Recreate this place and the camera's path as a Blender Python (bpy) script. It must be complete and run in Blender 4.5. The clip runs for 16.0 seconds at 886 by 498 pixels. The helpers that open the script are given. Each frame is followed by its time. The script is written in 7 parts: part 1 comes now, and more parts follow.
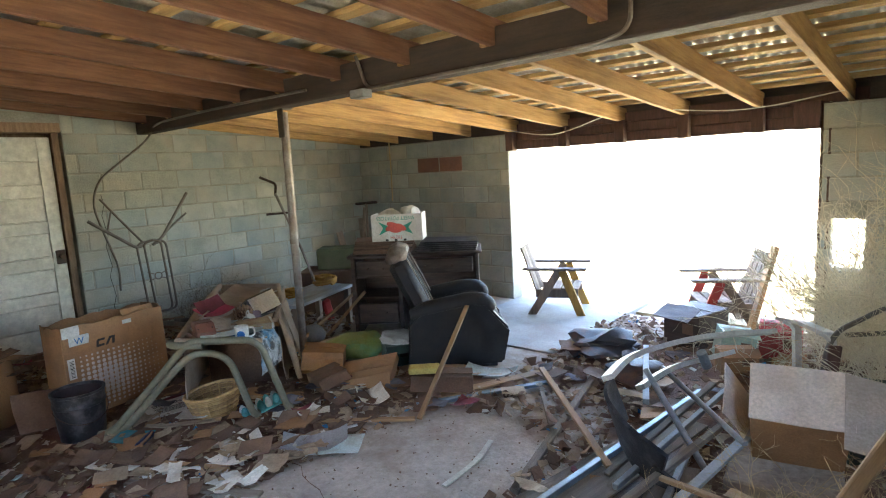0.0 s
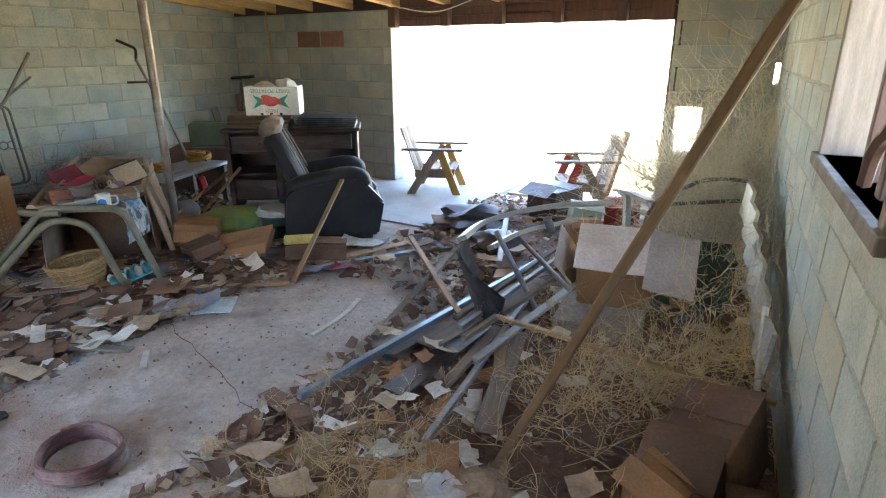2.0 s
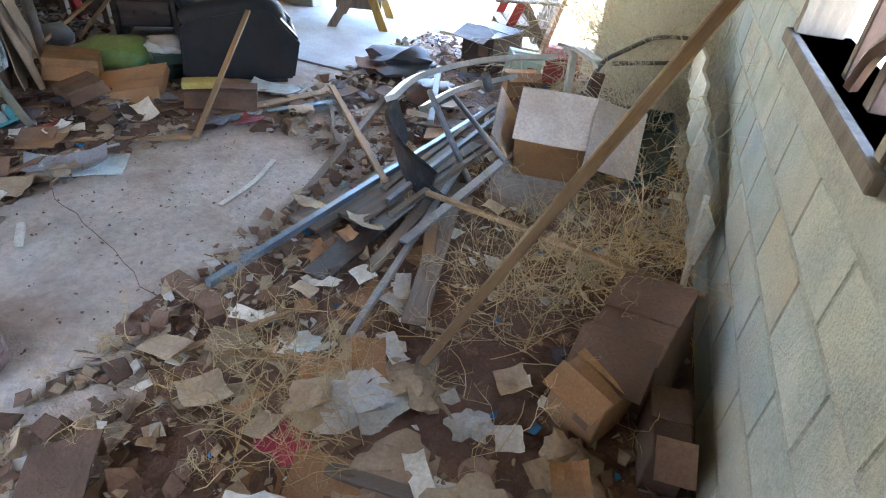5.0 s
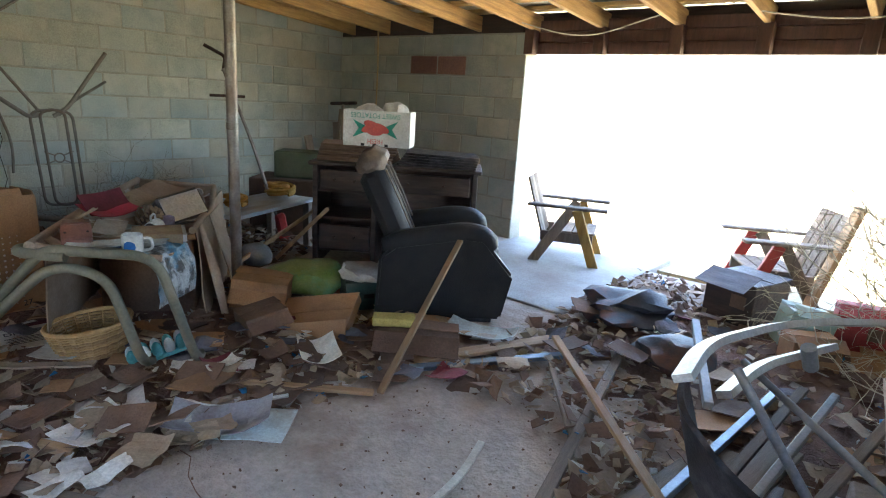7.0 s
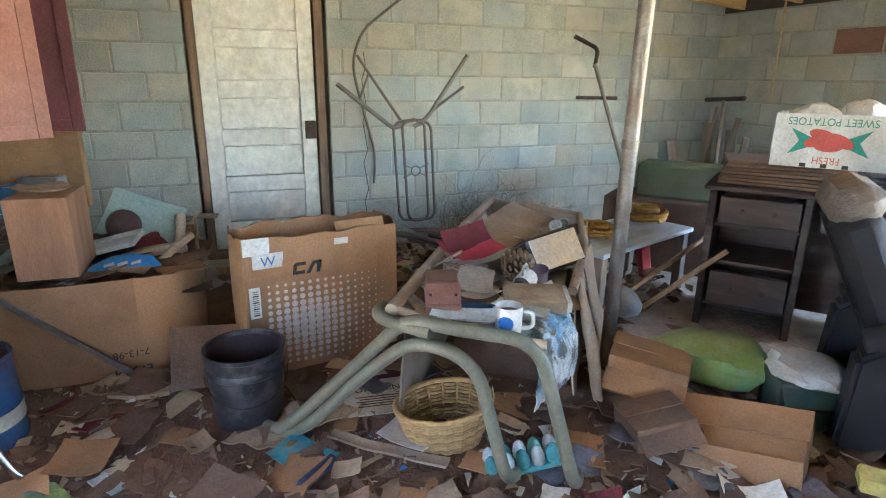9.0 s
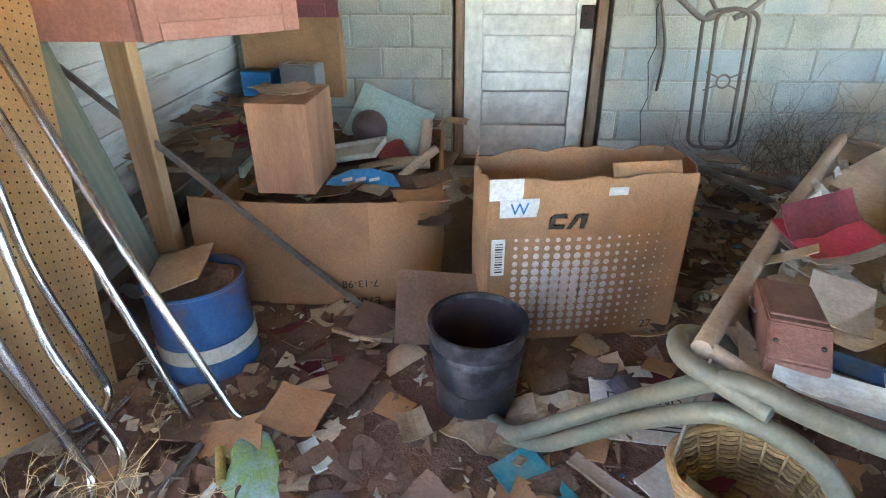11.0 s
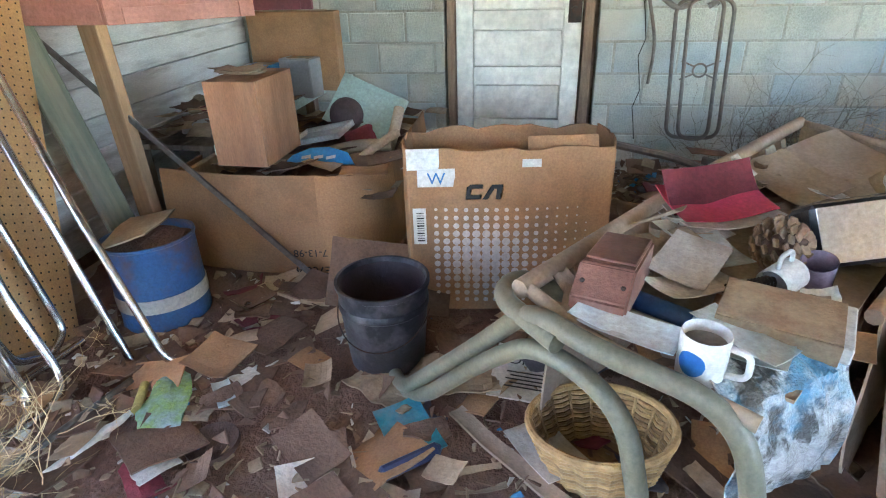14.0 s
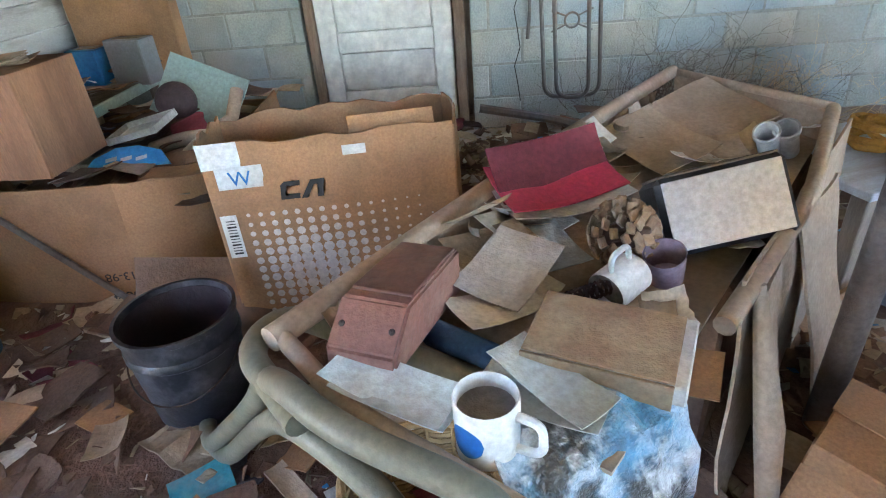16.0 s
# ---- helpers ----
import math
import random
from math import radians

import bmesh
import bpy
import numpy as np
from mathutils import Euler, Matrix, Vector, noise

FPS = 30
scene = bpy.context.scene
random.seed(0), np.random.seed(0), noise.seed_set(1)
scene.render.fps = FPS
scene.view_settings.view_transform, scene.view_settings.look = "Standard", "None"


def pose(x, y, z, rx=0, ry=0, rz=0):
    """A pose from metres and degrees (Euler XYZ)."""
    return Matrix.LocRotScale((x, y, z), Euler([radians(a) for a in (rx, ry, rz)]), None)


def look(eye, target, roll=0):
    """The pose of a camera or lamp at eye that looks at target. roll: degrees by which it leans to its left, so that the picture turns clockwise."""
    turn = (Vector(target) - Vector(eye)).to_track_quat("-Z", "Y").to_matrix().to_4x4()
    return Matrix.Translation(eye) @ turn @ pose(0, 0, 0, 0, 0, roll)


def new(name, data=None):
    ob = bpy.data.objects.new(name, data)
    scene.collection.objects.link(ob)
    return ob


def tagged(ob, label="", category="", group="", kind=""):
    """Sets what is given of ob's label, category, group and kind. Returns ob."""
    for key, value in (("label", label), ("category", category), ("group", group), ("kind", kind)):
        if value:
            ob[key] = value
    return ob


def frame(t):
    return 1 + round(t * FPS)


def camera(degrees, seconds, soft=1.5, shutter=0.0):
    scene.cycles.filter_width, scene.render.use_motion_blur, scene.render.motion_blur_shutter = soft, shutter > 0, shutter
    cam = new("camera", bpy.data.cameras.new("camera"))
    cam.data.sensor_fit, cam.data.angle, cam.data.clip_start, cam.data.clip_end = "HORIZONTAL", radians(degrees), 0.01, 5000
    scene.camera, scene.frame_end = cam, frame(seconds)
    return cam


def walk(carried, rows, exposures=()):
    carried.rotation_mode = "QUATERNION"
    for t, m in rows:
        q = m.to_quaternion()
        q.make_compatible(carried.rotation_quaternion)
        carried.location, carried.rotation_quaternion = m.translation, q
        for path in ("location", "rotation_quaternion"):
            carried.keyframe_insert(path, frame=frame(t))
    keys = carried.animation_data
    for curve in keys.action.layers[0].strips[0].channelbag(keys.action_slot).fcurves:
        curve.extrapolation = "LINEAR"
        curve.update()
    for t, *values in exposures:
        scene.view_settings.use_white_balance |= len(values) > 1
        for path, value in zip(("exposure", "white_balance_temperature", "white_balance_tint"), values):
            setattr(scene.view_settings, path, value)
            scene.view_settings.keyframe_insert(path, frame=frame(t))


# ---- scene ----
cam = camera(75.3, 16.0, soft=1.1)
EXPOSURES = [(0.0, 4.6, 6450, 10), (1.5, 4.6, 6450, 10), (2.0, 4.65, 6450, 10), (3.0, 4.95, 6400, 10), (5.5, 5.0, 6300, 10), (6.3, 4.7, 6300, 10), (7.0, 4.4, 6350, 10), (8.0, 4.65, 6300, 11), (9.0, 5.6, 6100, 12), (10.0, 5.95, 6050, 12), (12.5, 6.1, 6000, 12), (14.5, 6.0, 6050, 12), (16.0, 5.95, 6050, 13)]
PATH = [
    (0, (1.566, 1.503, 1.687), (0.254, 2.986, 1.406), -3.2),
    (0.5, (1.611, 1.482, 1.644), (0.296, 2.933, 1.236), -2.8),
    (1, (1.669, 1.456, 1.618), (0.365, 2.88, 1.095), -2.7),
    (1.5, (1.747, 1.459, 1.617), (0.554, 2.947, 1.013), -1.8),
    (2, (1.84, 1.425, 1.576), (0.86, 3.042, 0.924), -0.2),
    (2.5, (1.884, 1.335, 1.518), (1.157, 3.005, 0.692), 1.2),
    (3, (1.909, 1.34, 1.517), (1.385, 2.951, 0.455), 2.9),
    (3.2, (1.917, 1.419, 1.517), (1.417, 3.011, 0.415), 3.2),
    (5.3, (1.599, 1.792, 1.65), (0.955, 3.293, 0.495), 5.7),
    (5.5, (1.554, 1.887, 1.597), (0.843, 3.4, 0.499), 5.4),
    (6, (1.342, 2.17, 1.399), (0.314, 3.677, 0.578), 4.2),
    (6.5, (1.199, 2.25, 1.437), (0.024, 3.771, 0.885), 3.1),
    (7, (0.707, 2.373, 1.384), (-0.515, 3.872, 0.876), 3.6),
    (7.5, (0.204, 2.458, 1.488), (-1.043, 3.961, 1.056), 4.7),
    (8, (-0.031, 2.364, 1.526), (-1.429, 3.731, 1.108), 4.2),
    (8.5, (-0.278, 2.472, 1.431), (-1.941, 3.486, 0.979), 2.6),
    (9, (-0.48, 2.611, 1.412), (-2.269, 3.297, 0.839), 0.7),
    (9.3, (-0.632, 2.658, 1.388), (-2.435, 3.21, 0.72), -0.1),
    (9.6, (-0.824, 2.663, 1.402), (-2.625, 3.102, 0.651), -0.2),
    (10, (-1.016, 2.643, 1.419), (-2.83, 2.893, 0.614), -0.4),
    (10.2, (-1.131, 2.581, 1.442), (-2.925, 2.775, 0.578), 0.2),
    (12.3, (-1.266, 2.752, 1.395), (-2.994, 2.282, 0.505), -1.9),
    (12.5, (-1.267, 2.787, 1.394), (-2.993, 2.313, 0.503), -2.0),
    (13, (-1.222, 2.907, 1.382), (-2.959, 2.473, 0.49), -1.5),
    (13.5, (-1.158, 3.055, 1.356), (-2.91, 2.689, 0.464), -1.0),
    (13.6, (-1.157, 3.082, 1.332), (-2.913, 2.716, 0.448), -1.2),
    (14, (-1.119, 3.158, 1.32), (-2.872, 2.817, 0.42), -1.8),
    (14.5, (-1.188, 3.257, 1.27), (-2.94, 2.939, 0.359), -4.2),
    (15, (-1.333, 3.308, 1.218), (-3.072, 3.058, 0.263), -5.2),
    (15.5, (-1.467, 3.404, 1.259), (-3.188, 3.217, 0.257), -5.6),
    (16, (-1.527, 3.488, 1.235), (-3.25, 3.333, 0.23), -5.0),
]
walk(cam, [(t, look(eye, target, roll)) for t, eye, target, roll in PATH], EXPOSURES)

# ---- light ----
world = bpy.data.worlds.new("sky")
scene.world = world
world.use_nodes = True
wn = world.node_tree
sky = wn.nodes.new("ShaderNodeTexSky")
sky.sky_type, sky.sun_disc = "NISHITA", False
sky.sun_elevation, sky.sun_rotation = radians(56), radians(250)
wn.links.new(sky.outputs[0], wn.nodes["Background"].inputs[0])
wn.nodes["Background"].inputs[1].default_value = 0.15
sun = new("sun", bpy.data.lights.new("sun", "SUN"))
sun.data.energy, sun.data.angle, sun.data.color = 4.5, radians(0.6), (1.0, 0.94, 0.84)
sun.matrix_world = look((-9, -2, 13), (0.0, 0.0, 0.0))

# ---- materials ----
MATS = {}


def mat(name, c1, c2=None, rough=0.8, metal=0.0, scale=6.0, stretch=(1, 1, 1), bump=0.25, fine=70.0, stain=None, stain_scale=1.3, stain_amount=0.5, jitter=0.25, spec=0.5, edges=(0.35, 0.65), tints=()):
    """A worn surface: two colours by a broad noise, grain by a fine one, stains of a third colour, some variation from piece to piece."""
    if name in MATS:
        return MATS[name]
    c2 = c2 or tuple(v * 0.7 for v in c1)
    m = bpy.data.materials.new(name)
    m.use_nodes = True
    t = m.node_tree
    n, l = t.nodes, t.links
    b = n["Principled BSDF"]
    b.inputs["Roughness"].default_value, b.inputs["Metallic"].default_value = rough, metal
    b.inputs["Specular IOR Level"].default_value = spec
    co, info = n.new("ShaderNodeTexCoord"), n.new("ShaderNodeObjectInfo")
    mp = n.new("ShaderNodeMapping")
    mp.inputs["Scale"].default_value = stretch
    l.new(co.outputs["Object"], mp.inputs["Vector"])
    off = n.new("ShaderNodeVectorMath")
    off.operation = "MULTIPLY_ADD"
    off.inputs[1].default_value = (31.0, 17.0, 23.0)
    l.new(info.outputs["Random"], off.inputs[0])
    l.new(mp.outputs[0], off.inputs[2])

    def tex(s, detail, rough_=0.6):
        x = n.new("ShaderNodeTexNoise")
        x.inputs["Scale"].default_value, x.inputs["Detail"].default_value, x.inputs["Roughness"].default_value = s, detail, rough_
        l.new(off.outputs[0], x.inputs["Vector"])
        return x

    def ramp(src, a, z):
        r = n.new("ShaderNodeMapRange")
        r.inputs[1].default_value, r.inputs[2].default_value = a, z
        l.new(src, r.inputs[0])
        return r.outputs[0]

    def blend(fac, a, z, mode="MIX"):
        x = n.new("ShaderNodeMix")
        x.data_type, x.blend_type = "RGBA", mode
        for sock, v in ((x.inputs[0], fac), (x.inputs[6], a), (x.inputs[7], z)):
            if hasattr(v, "is_linked"):
                l.new(v, sock)
            else:
                sock.default_value = v if isinstance(v, float) else (*v, 1.0)
        return x.outputs[2]

    broad, grain = tex(scale, 4), tex(fine, 3, 0.7)
    col = blend(ramp(broad.outputs[0], *edges), c1, c2)
    g = ramp(grain.outputs[0], 0.3, 0.7)
    dark = n.new("ShaderNodeMapRange")
    dark.inputs[3].default_value, dark.inputs[4].default_value = 0.78, 1.12
    l.new(g, dark.inputs[0])
    vv = n.new("ShaderNodeCombineColor")
    for k in range(3):
        l.new(dark.outputs[0], vv.inputs[k])
    col = blend(1.0, col, vv.outputs[0], "MULTIPLY")
    if stain:
        s = tex(stain_scale, 5, 0.65)
        f = n.new("ShaderNodeMath")
        f.operation = "MULTIPLY"
        f.inputs[1].default_value = stain_amount
        l.new(ramp(s.outputs[0], 0.48, 0.66), f.inputs[0])
        col = blend(f.outputs[0], col, stain)
    if tints:
        turn = n.new("ShaderNodeMath")
        turn.operation = "MULTIPLY"
        turn.inputs[1].default_value = 7.3
        part_of = n.new("ShaderNodeMath")
        part_of.operation = "FRACT"
        l.new(info.outputs["Random"], turn.inputs[0])
        l.new(turn.outputs[0], part_of.inputs[0])
        patch = tex(1.1, 3)
        col = blend(ramp(part_of.outputs[0], 0.2, 2.2), col, tints[0])
        col = blend(ramp(patch.outputs[0], 0.5, 0.85), col, tints[1])
    if jitter:
        hsv = n.new("ShaderNodeHueSaturation")
        r = n.new("ShaderNodeMapRange")
        r.inputs[3].default_value, r.inputs[4].default_value = 1 - jitter, 1 + jitter
        l.new(info.outputs["Random"], r.inputs[0])
        l.new(r.outputs[0], hsv.inputs["Value"])
        l.new(col, hsv.inputs["Color"])
        col = hsv.outputs[0]
    l.new(col, b.inputs["Base Color"])
    rr = n.new("ShaderNodeMapRange")
    rr.inputs[3].default_value, rr.inputs[4].default_value = max(0.03, rough - 0.12), min(1.0, rough + 0.12)
    l.new(broad.outputs[0], rr.inputs[0])
    l.new(rr.outputs[0], b.inputs["Roughness"])
    if bump:
        bp = n.new("ShaderNodeBump")
        bp.inputs["Strength"].default_value, bp.inputs["Distance"].default_value = bump, 0.01
        add = n.new("ShaderNodeMath")
        l.new(g, add.inputs[0])
        l.new(broad.outputs[0], add.inputs[1])
        l.new(add.outputs[0], bp.inputs["Height"])
        l.new(bp.outputs[0], b.inputs["Normal"])
    MATS[name] = m
    return m


BLOCK = mat("concrete_block", (0.50, 0.50, 0.41), (0.38, 0.40, 0.35), 0.92, scale=4, bump=0.5, fine=90, stain=(0.58, 0.57, 0.49), stain_scale=2.6, stain_amount=0.6, jitter=0.09, tints=((0.30, 0.40, 0.46), (0.50, 0.40, 0.26)))
MORTAR = mat("mortar", (0.45, 0.44, 0.37), (0.34, 0.33, 0.28), 0.95, scale=5, bump=0.5, jitter=0.0)
RED_BLOCK = mat("red_block", (0.33, 0.17, 0.12), (0.26, 0.14, 0.11), 0.92, scale=5, bump=0.5)
CONCRETE = mat("floor_concrete", (0.52, 0.455, 0.395), (0.39, 0.325, 0.275), 0.9, scale=2.2, bump=0.7, fine=30, stain=(0.27, 0.175, 0.12), stain_scale=1.1, stain_amount=0.85, jitter=0.0)
SLAB = mat("slab_concrete", (0.42, 0.41, 0.39), (0.34, 0.33, 0.31), 0.75, scale=2.5, bump=0.3, stain=(0.25, 0.2, 0.16), jitter=0.0)
DIRT = mat("packed_dirt", (0.21, 0.115, 0.08), (0.14, 0.075, 0.052), 0.98, scale=5, bump=0.9, fine=60, stain=(0.24, 0.16, 0.11), stain_scale=3, jitter=0.0)
JOIST = mat("joist_pine", (0.62, 0.39, 0.16), (0.48, 0.28, 0.11), 0.75, scale=5, stretch=(9, 0.7, 9), bump=0.3, stain=(0.15, 0.07, 0.04), stain_scale=1.5, stain_amount=0.6, jitter=0.2)
# Near joists: reddish brown, with the dimmer light there darkened into the colour.
FRONT_JOIST = mat("red_brown_dim_joist", (0.27, 0.135, 0.075), (0.18, 0.085, 0.05), 0.75, scale=5, stretch=(9, 0.7, 9), bump=0.3, stain=(0.10, 0.05, 0.035), stain_scale=1.5, stain_amount=0.6, jitter=0.25)
PURLIN = mat("purlin_pine", (0.62, 0.43, 0.19), (0.50, 0.32, 0.13), 0.75, scale=5, stretch=(0.7, 9, 9), bump=0.3, stain=(0.17, 0.08, 0.04), jitter=0.2)
BEAM = mat("dark_beam", (0.05, 0.038, 0.032), (0.085, 0.06, 0.045), 0.8, scale=4, stretch=(0.8, 8, 8), bump=0.4, jitter=0.0)
BROWN = mat("brown_paint_wood", (0.12, 0.06, 0.045), (0.08, 0.045, 0.035), 0.7, scale=6, stretch=(5, 5, 0.8), bump=0.3)
GALV = mat("galvanised_sheet", (0.70, 0.71, 0.68), (0.52, 0.53, 0.50), 0.4, 0.45, scale=3, bump=0.1, stain=(0.22, 0.14, 0.08), stain_scale=2, stain_amount=0.5, jitter=0.0)
DOOR_W = mat("door_white_paint", (0.86, 0.85, 0.78), (0.82, 0.80, 0.72), 0.6, scale=3, fine=14, bump=0.05, stain=(0.35, 0.30, 0.22), stain_scale=2.5, stain_amount=0.2, jitter=0.04)
CLAP = mat("white_clapboard", (0.76, 0.76, 0.74), (0.66, 0.66, 0.64), 0.6, scale=4, stretch=(0.8, 4, 4), bump=0.2, stain=(0.30, 0.27, 0.24), stain_scale=2.2, stain_amount=0.7, jitter=0.08)
FRAME_W = mat("door_frame_wood", (0.33, 0.22, 0.14), (0.22, 0.14, 0.09), 0.8, scale=6, stretch=(6, 6, 0.8), bump=0.3)
IRON = mat("dark_iron", (0.05, 0.042, 0.038), (0.09, 0.05, 0.035), 0.6, 0.6, scale=20, bump=0.3)
STEEL_PIPE = mat("weathered_pipe", (0.26, 0.24, 0.22), (0.19, 0.16, 0.14), 0.5, 0.6, scale=9, bump=0.2, stain=(0.16, 0.09, 0.06), stain_scale=4)
FIELD = mat("dry_field", (0.50, 0.43, 0.30), (0.42, 0.37, 0.22), 0.95, scale=0.8, bump=0.8, fine=30, stain=(0.26, 0.27, 0.10), stain_scale=0.5, jitter=0.0)

# ---- mesh helpers ----


def bm_new():
    return bmesh.new()


def box(bm, size, m=Matrix(), bevel=0.0):
    """A box of that size round the origin of m."""
    tmp = bmesh.new()
    bmesh.ops.create_cube(tmp, size=1.0, matrix=Matrix.Diagonal((*size, 1)))
    if bevel:
        bmesh.ops.bevel(tmp, geom=tmp.edges[:], offset=bevel, segments=1, affect="EDGES")
    tmp.transform(m)
    me = bpy.data.meshes.new("tmp")
    tmp.to_mesh(me)
    tmp.free()
    bm.from_mesh(me)
    bpy.data.meshes.remove(me)
    return bm


def span(bm, lo, hi, bevel=0.0):
    """A box between two corners."""
    size = [b - a for a, b in zip(lo, hi)]
    mid = [(a + b) / 2 for a, b in zip(lo, hi)]
    return box(bm, size, Matrix.Translation(mid), bevel)


def lathe(bm, profile, seg=24, m=Matrix()):
    """A body of revolution about z from (radius, height) pairs; ends closed where the radius is 0."""
    rings = []
    for r, z in profile:
        rings.append([bm.verts.new(m @ Vector((r * math.cos(a), r * math.sin(a), z))) for a in [2 * math.pi * k / seg for k in range(seg)]] if r > 0 else [bm.verts.new(m @ Vector((0, 0, z)))])
    for a, b in zip(rings, rings[1:]):
        for k in range(seg):
            q = [a[k % len(a)], a[(k + 1) % len(a)], b[(k + 1) % len(b)], b[k % len(b)]]
            q = [v for i, v in enumerate(q) if v not in q[:i]]
            if len(q) > 2:
                bm.faces.new(q)
    return bm


def tube(bm, pts, r, seg=8, caps=True, closed=False):
    """A round bar along points, with an even frame."""
    pts = [Vector(p) for p in pts]
    rings, ref = [], None
    cnt = len(pts)
    for i, p in enumerate(pts):
        a = pts[(i - 1) % cnt] if closed or i > 0 else p
        b = pts[(i + 1) % cnt] if closed or i < cnt - 1 else p
        d = (b - a).normalized()
        if ref is None:
            ref = d.orthogonal().normalized()
        ref = (ref - d * ref.dot(d)).normalized()
        side = d.cross(ref)
        rad = r[i] if isinstance(r, (list, tuple)) else r
        rings.append([bm.verts.new(p + rad * (math.cos(2 * math.pi * k / seg) * ref + math.sin(2 * math.pi * k / seg) * side)) for k in range(seg)])
    pairs = list(zip(rings, rings[1:])) + ([(rings[-1], rings[0])] if closed else [])
    for a, b in pairs:
        for k in range(seg):
            bm.faces.new((a[k], a[(k + 1) % seg], b[(k + 1) % seg], b[k]))
    if caps and not closed:
        bm.faces.new(rings[0][::-1])
        bm.faces.new(rings[-1])
    return bm


def bent(pts, r=0.08, steps=6):
    """Points of a bent rod: corners of pts rounded with radius r."""
    pts = [Vector(p) for p in pts]
    out = [pts[0]]
    for a, b, c in zip(pts, pts[1:], pts[2:]):
        u, v = (a - b), (c - b)
        k = min(r, u.length * 0.49, v.length * 0.49)
        p, q = b + u.normalized() * k, b + v.normalized() * k
        out += [(1 - s) ** 2 * p + 2 * s * (1 - s) * b + s * s * q for s in [i / steps for i in range(steps + 1)]]
    return out + [pts[-1]]


def sheet(bm, w, h, thick=0.003, nx=6, ny=6, amp=0.01, freq=6.0, seed=0.0, curl=0.0, m=Matrix(), tear=0.0):
    """A sheet lying in x and y, buckled, with a ragged edge if tear is given."""
    grid = []
    for i in range(nx + 1):
        row = []
        for j in range(ny + 1):
            u, v = i / nx - 0.5, j / ny - 0.5
            p = Vector((u * w, v * h, 0))
            if tear and (i in (0, nx) or j in (0, ny)):
                p *= 1 - tear * abs(noise.noise(Vector((u * 9 + seed, v * 9, seed))))
            p.z = amp * noise.noise(Vector((p.x * freq + seed * 3.1, p.y * freq, seed))) + curl * (u * u + v * v * 0.5) * 4
            row.append(p)
        grid.append(row)
    top = [[bm.verts.new(m @ (p + Vector((0, 0, thick)))) for p in row] for row in grid]
    bot = [[bm.verts.new(m @ p) for p in row] for row in grid]
    for i in range(nx):
        for j in range(ny):
            bm.faces.new((top[i][j], top[i + 1][j], top[i + 1][j + 1], top[i][j + 1]))
            bm.faces.new((bot[i][j], bot[i][j + 1], bot[i + 1][j + 1], bot[i + 1][j]))
    for i in range(nx):
        bm.faces.new((top[i][0], bot[i][0], bot[i + 1][0], top[i + 1][0]))
        bm.faces.new((top[i + 1][ny], bot[i + 1][ny], bot[i][ny], top[i][ny]))
    for j in range(ny):
        bm.faces.new((top[0][j + 1], bot[0][j + 1], bot[0][j], top[0][j]))
        bm.faces.new((top[nx][j], bot[nx][j], bot[nx][j + 1], top[nx][j + 1]))
    return bm


def prism(bm, outline, depth, m=Matrix(), bevel=0.0):
    """An outline in x and z, pushed out along y by depth on both sides of the middle."""
    tmp = bmesh.new()
    a = [tmp.verts.new((x, -depth / 2, z)) for x, z in outline]
    b = [tmp.verts.new((x, depth / 2, z)) for x, z in outline]
    tmp.faces.new(a)
    tmp.faces.new(b[::-1])
    k = len(a)
    for i in range(k):
        tmp.faces.new((a[i], b[i], b[(i + 1) % k], a[(i + 1) % k]))
    bmesh.ops.recalc_face_normals(tmp, faces=tmp.faces[:])
    if bevel:
        bmesh.ops.bevel(tmp, geom=tmp.edges[:], offset=bevel, segments=2, affect="EDGES")
    tmp.transform(m)
    me = bpy.data.meshes.new("tmp")
    tmp.to_mesh(me)
    tmp.free()
    bm.from_mesh(me)
    bpy.data.meshes.remove(me)
    return bm


def solid(name, bm, material, m=Matrix(), smooth=False):
    """The bmesh as one mesh object."""
    bmesh.ops.recalc_face_normals(bm, faces=bm.faces[:])
    me = bpy.data.meshes.new(name)
    bm.to_mesh(me)
    bm.free()
    me.materials.append(material)
    if smooth:
        me.shade_smooth()
        me.set_sharp_from_angle(angle=radians(smooth if smooth > 1 else 40))
    ob = new(name, me)
    ob.matrix_basis = m
    return ob


def part(name, bm, material, parent, label="", smooth=False):
    ob = solid(name, bm, material, smooth=smooth)
    ob.parent = parent
    if label:
        ob["label"] = label
    return ob


def thing(name, m, label, category, group=""):
    return tagged(place(new(name), m), label, category, group)


def place(ob, m):
    ob.matrix_basis = m
    return ob


def bar(a, b, r=None):
    """The pose of a bar from a to b, its length along z, its middle at the origin; and the length."""
    a, b = Vector(a), Vector(b)
    d = b - a
    return Matrix.Translation((a + b) / 2) @ d.to_track_quat("Z", "Y").to_matrix().to_4x4(), d.length


# ---- structure ----
X0, X1, Y0, Y1 = -5.2, 2.1, 0.95, 7.36
OX0, OX1, OZ = -2.47, 0.75, 1.85
SLOPE = 0.084


def roof_z(y):
    """The underside of the joists."""
    return 2.06 + (Y1 - y) * SLOPE


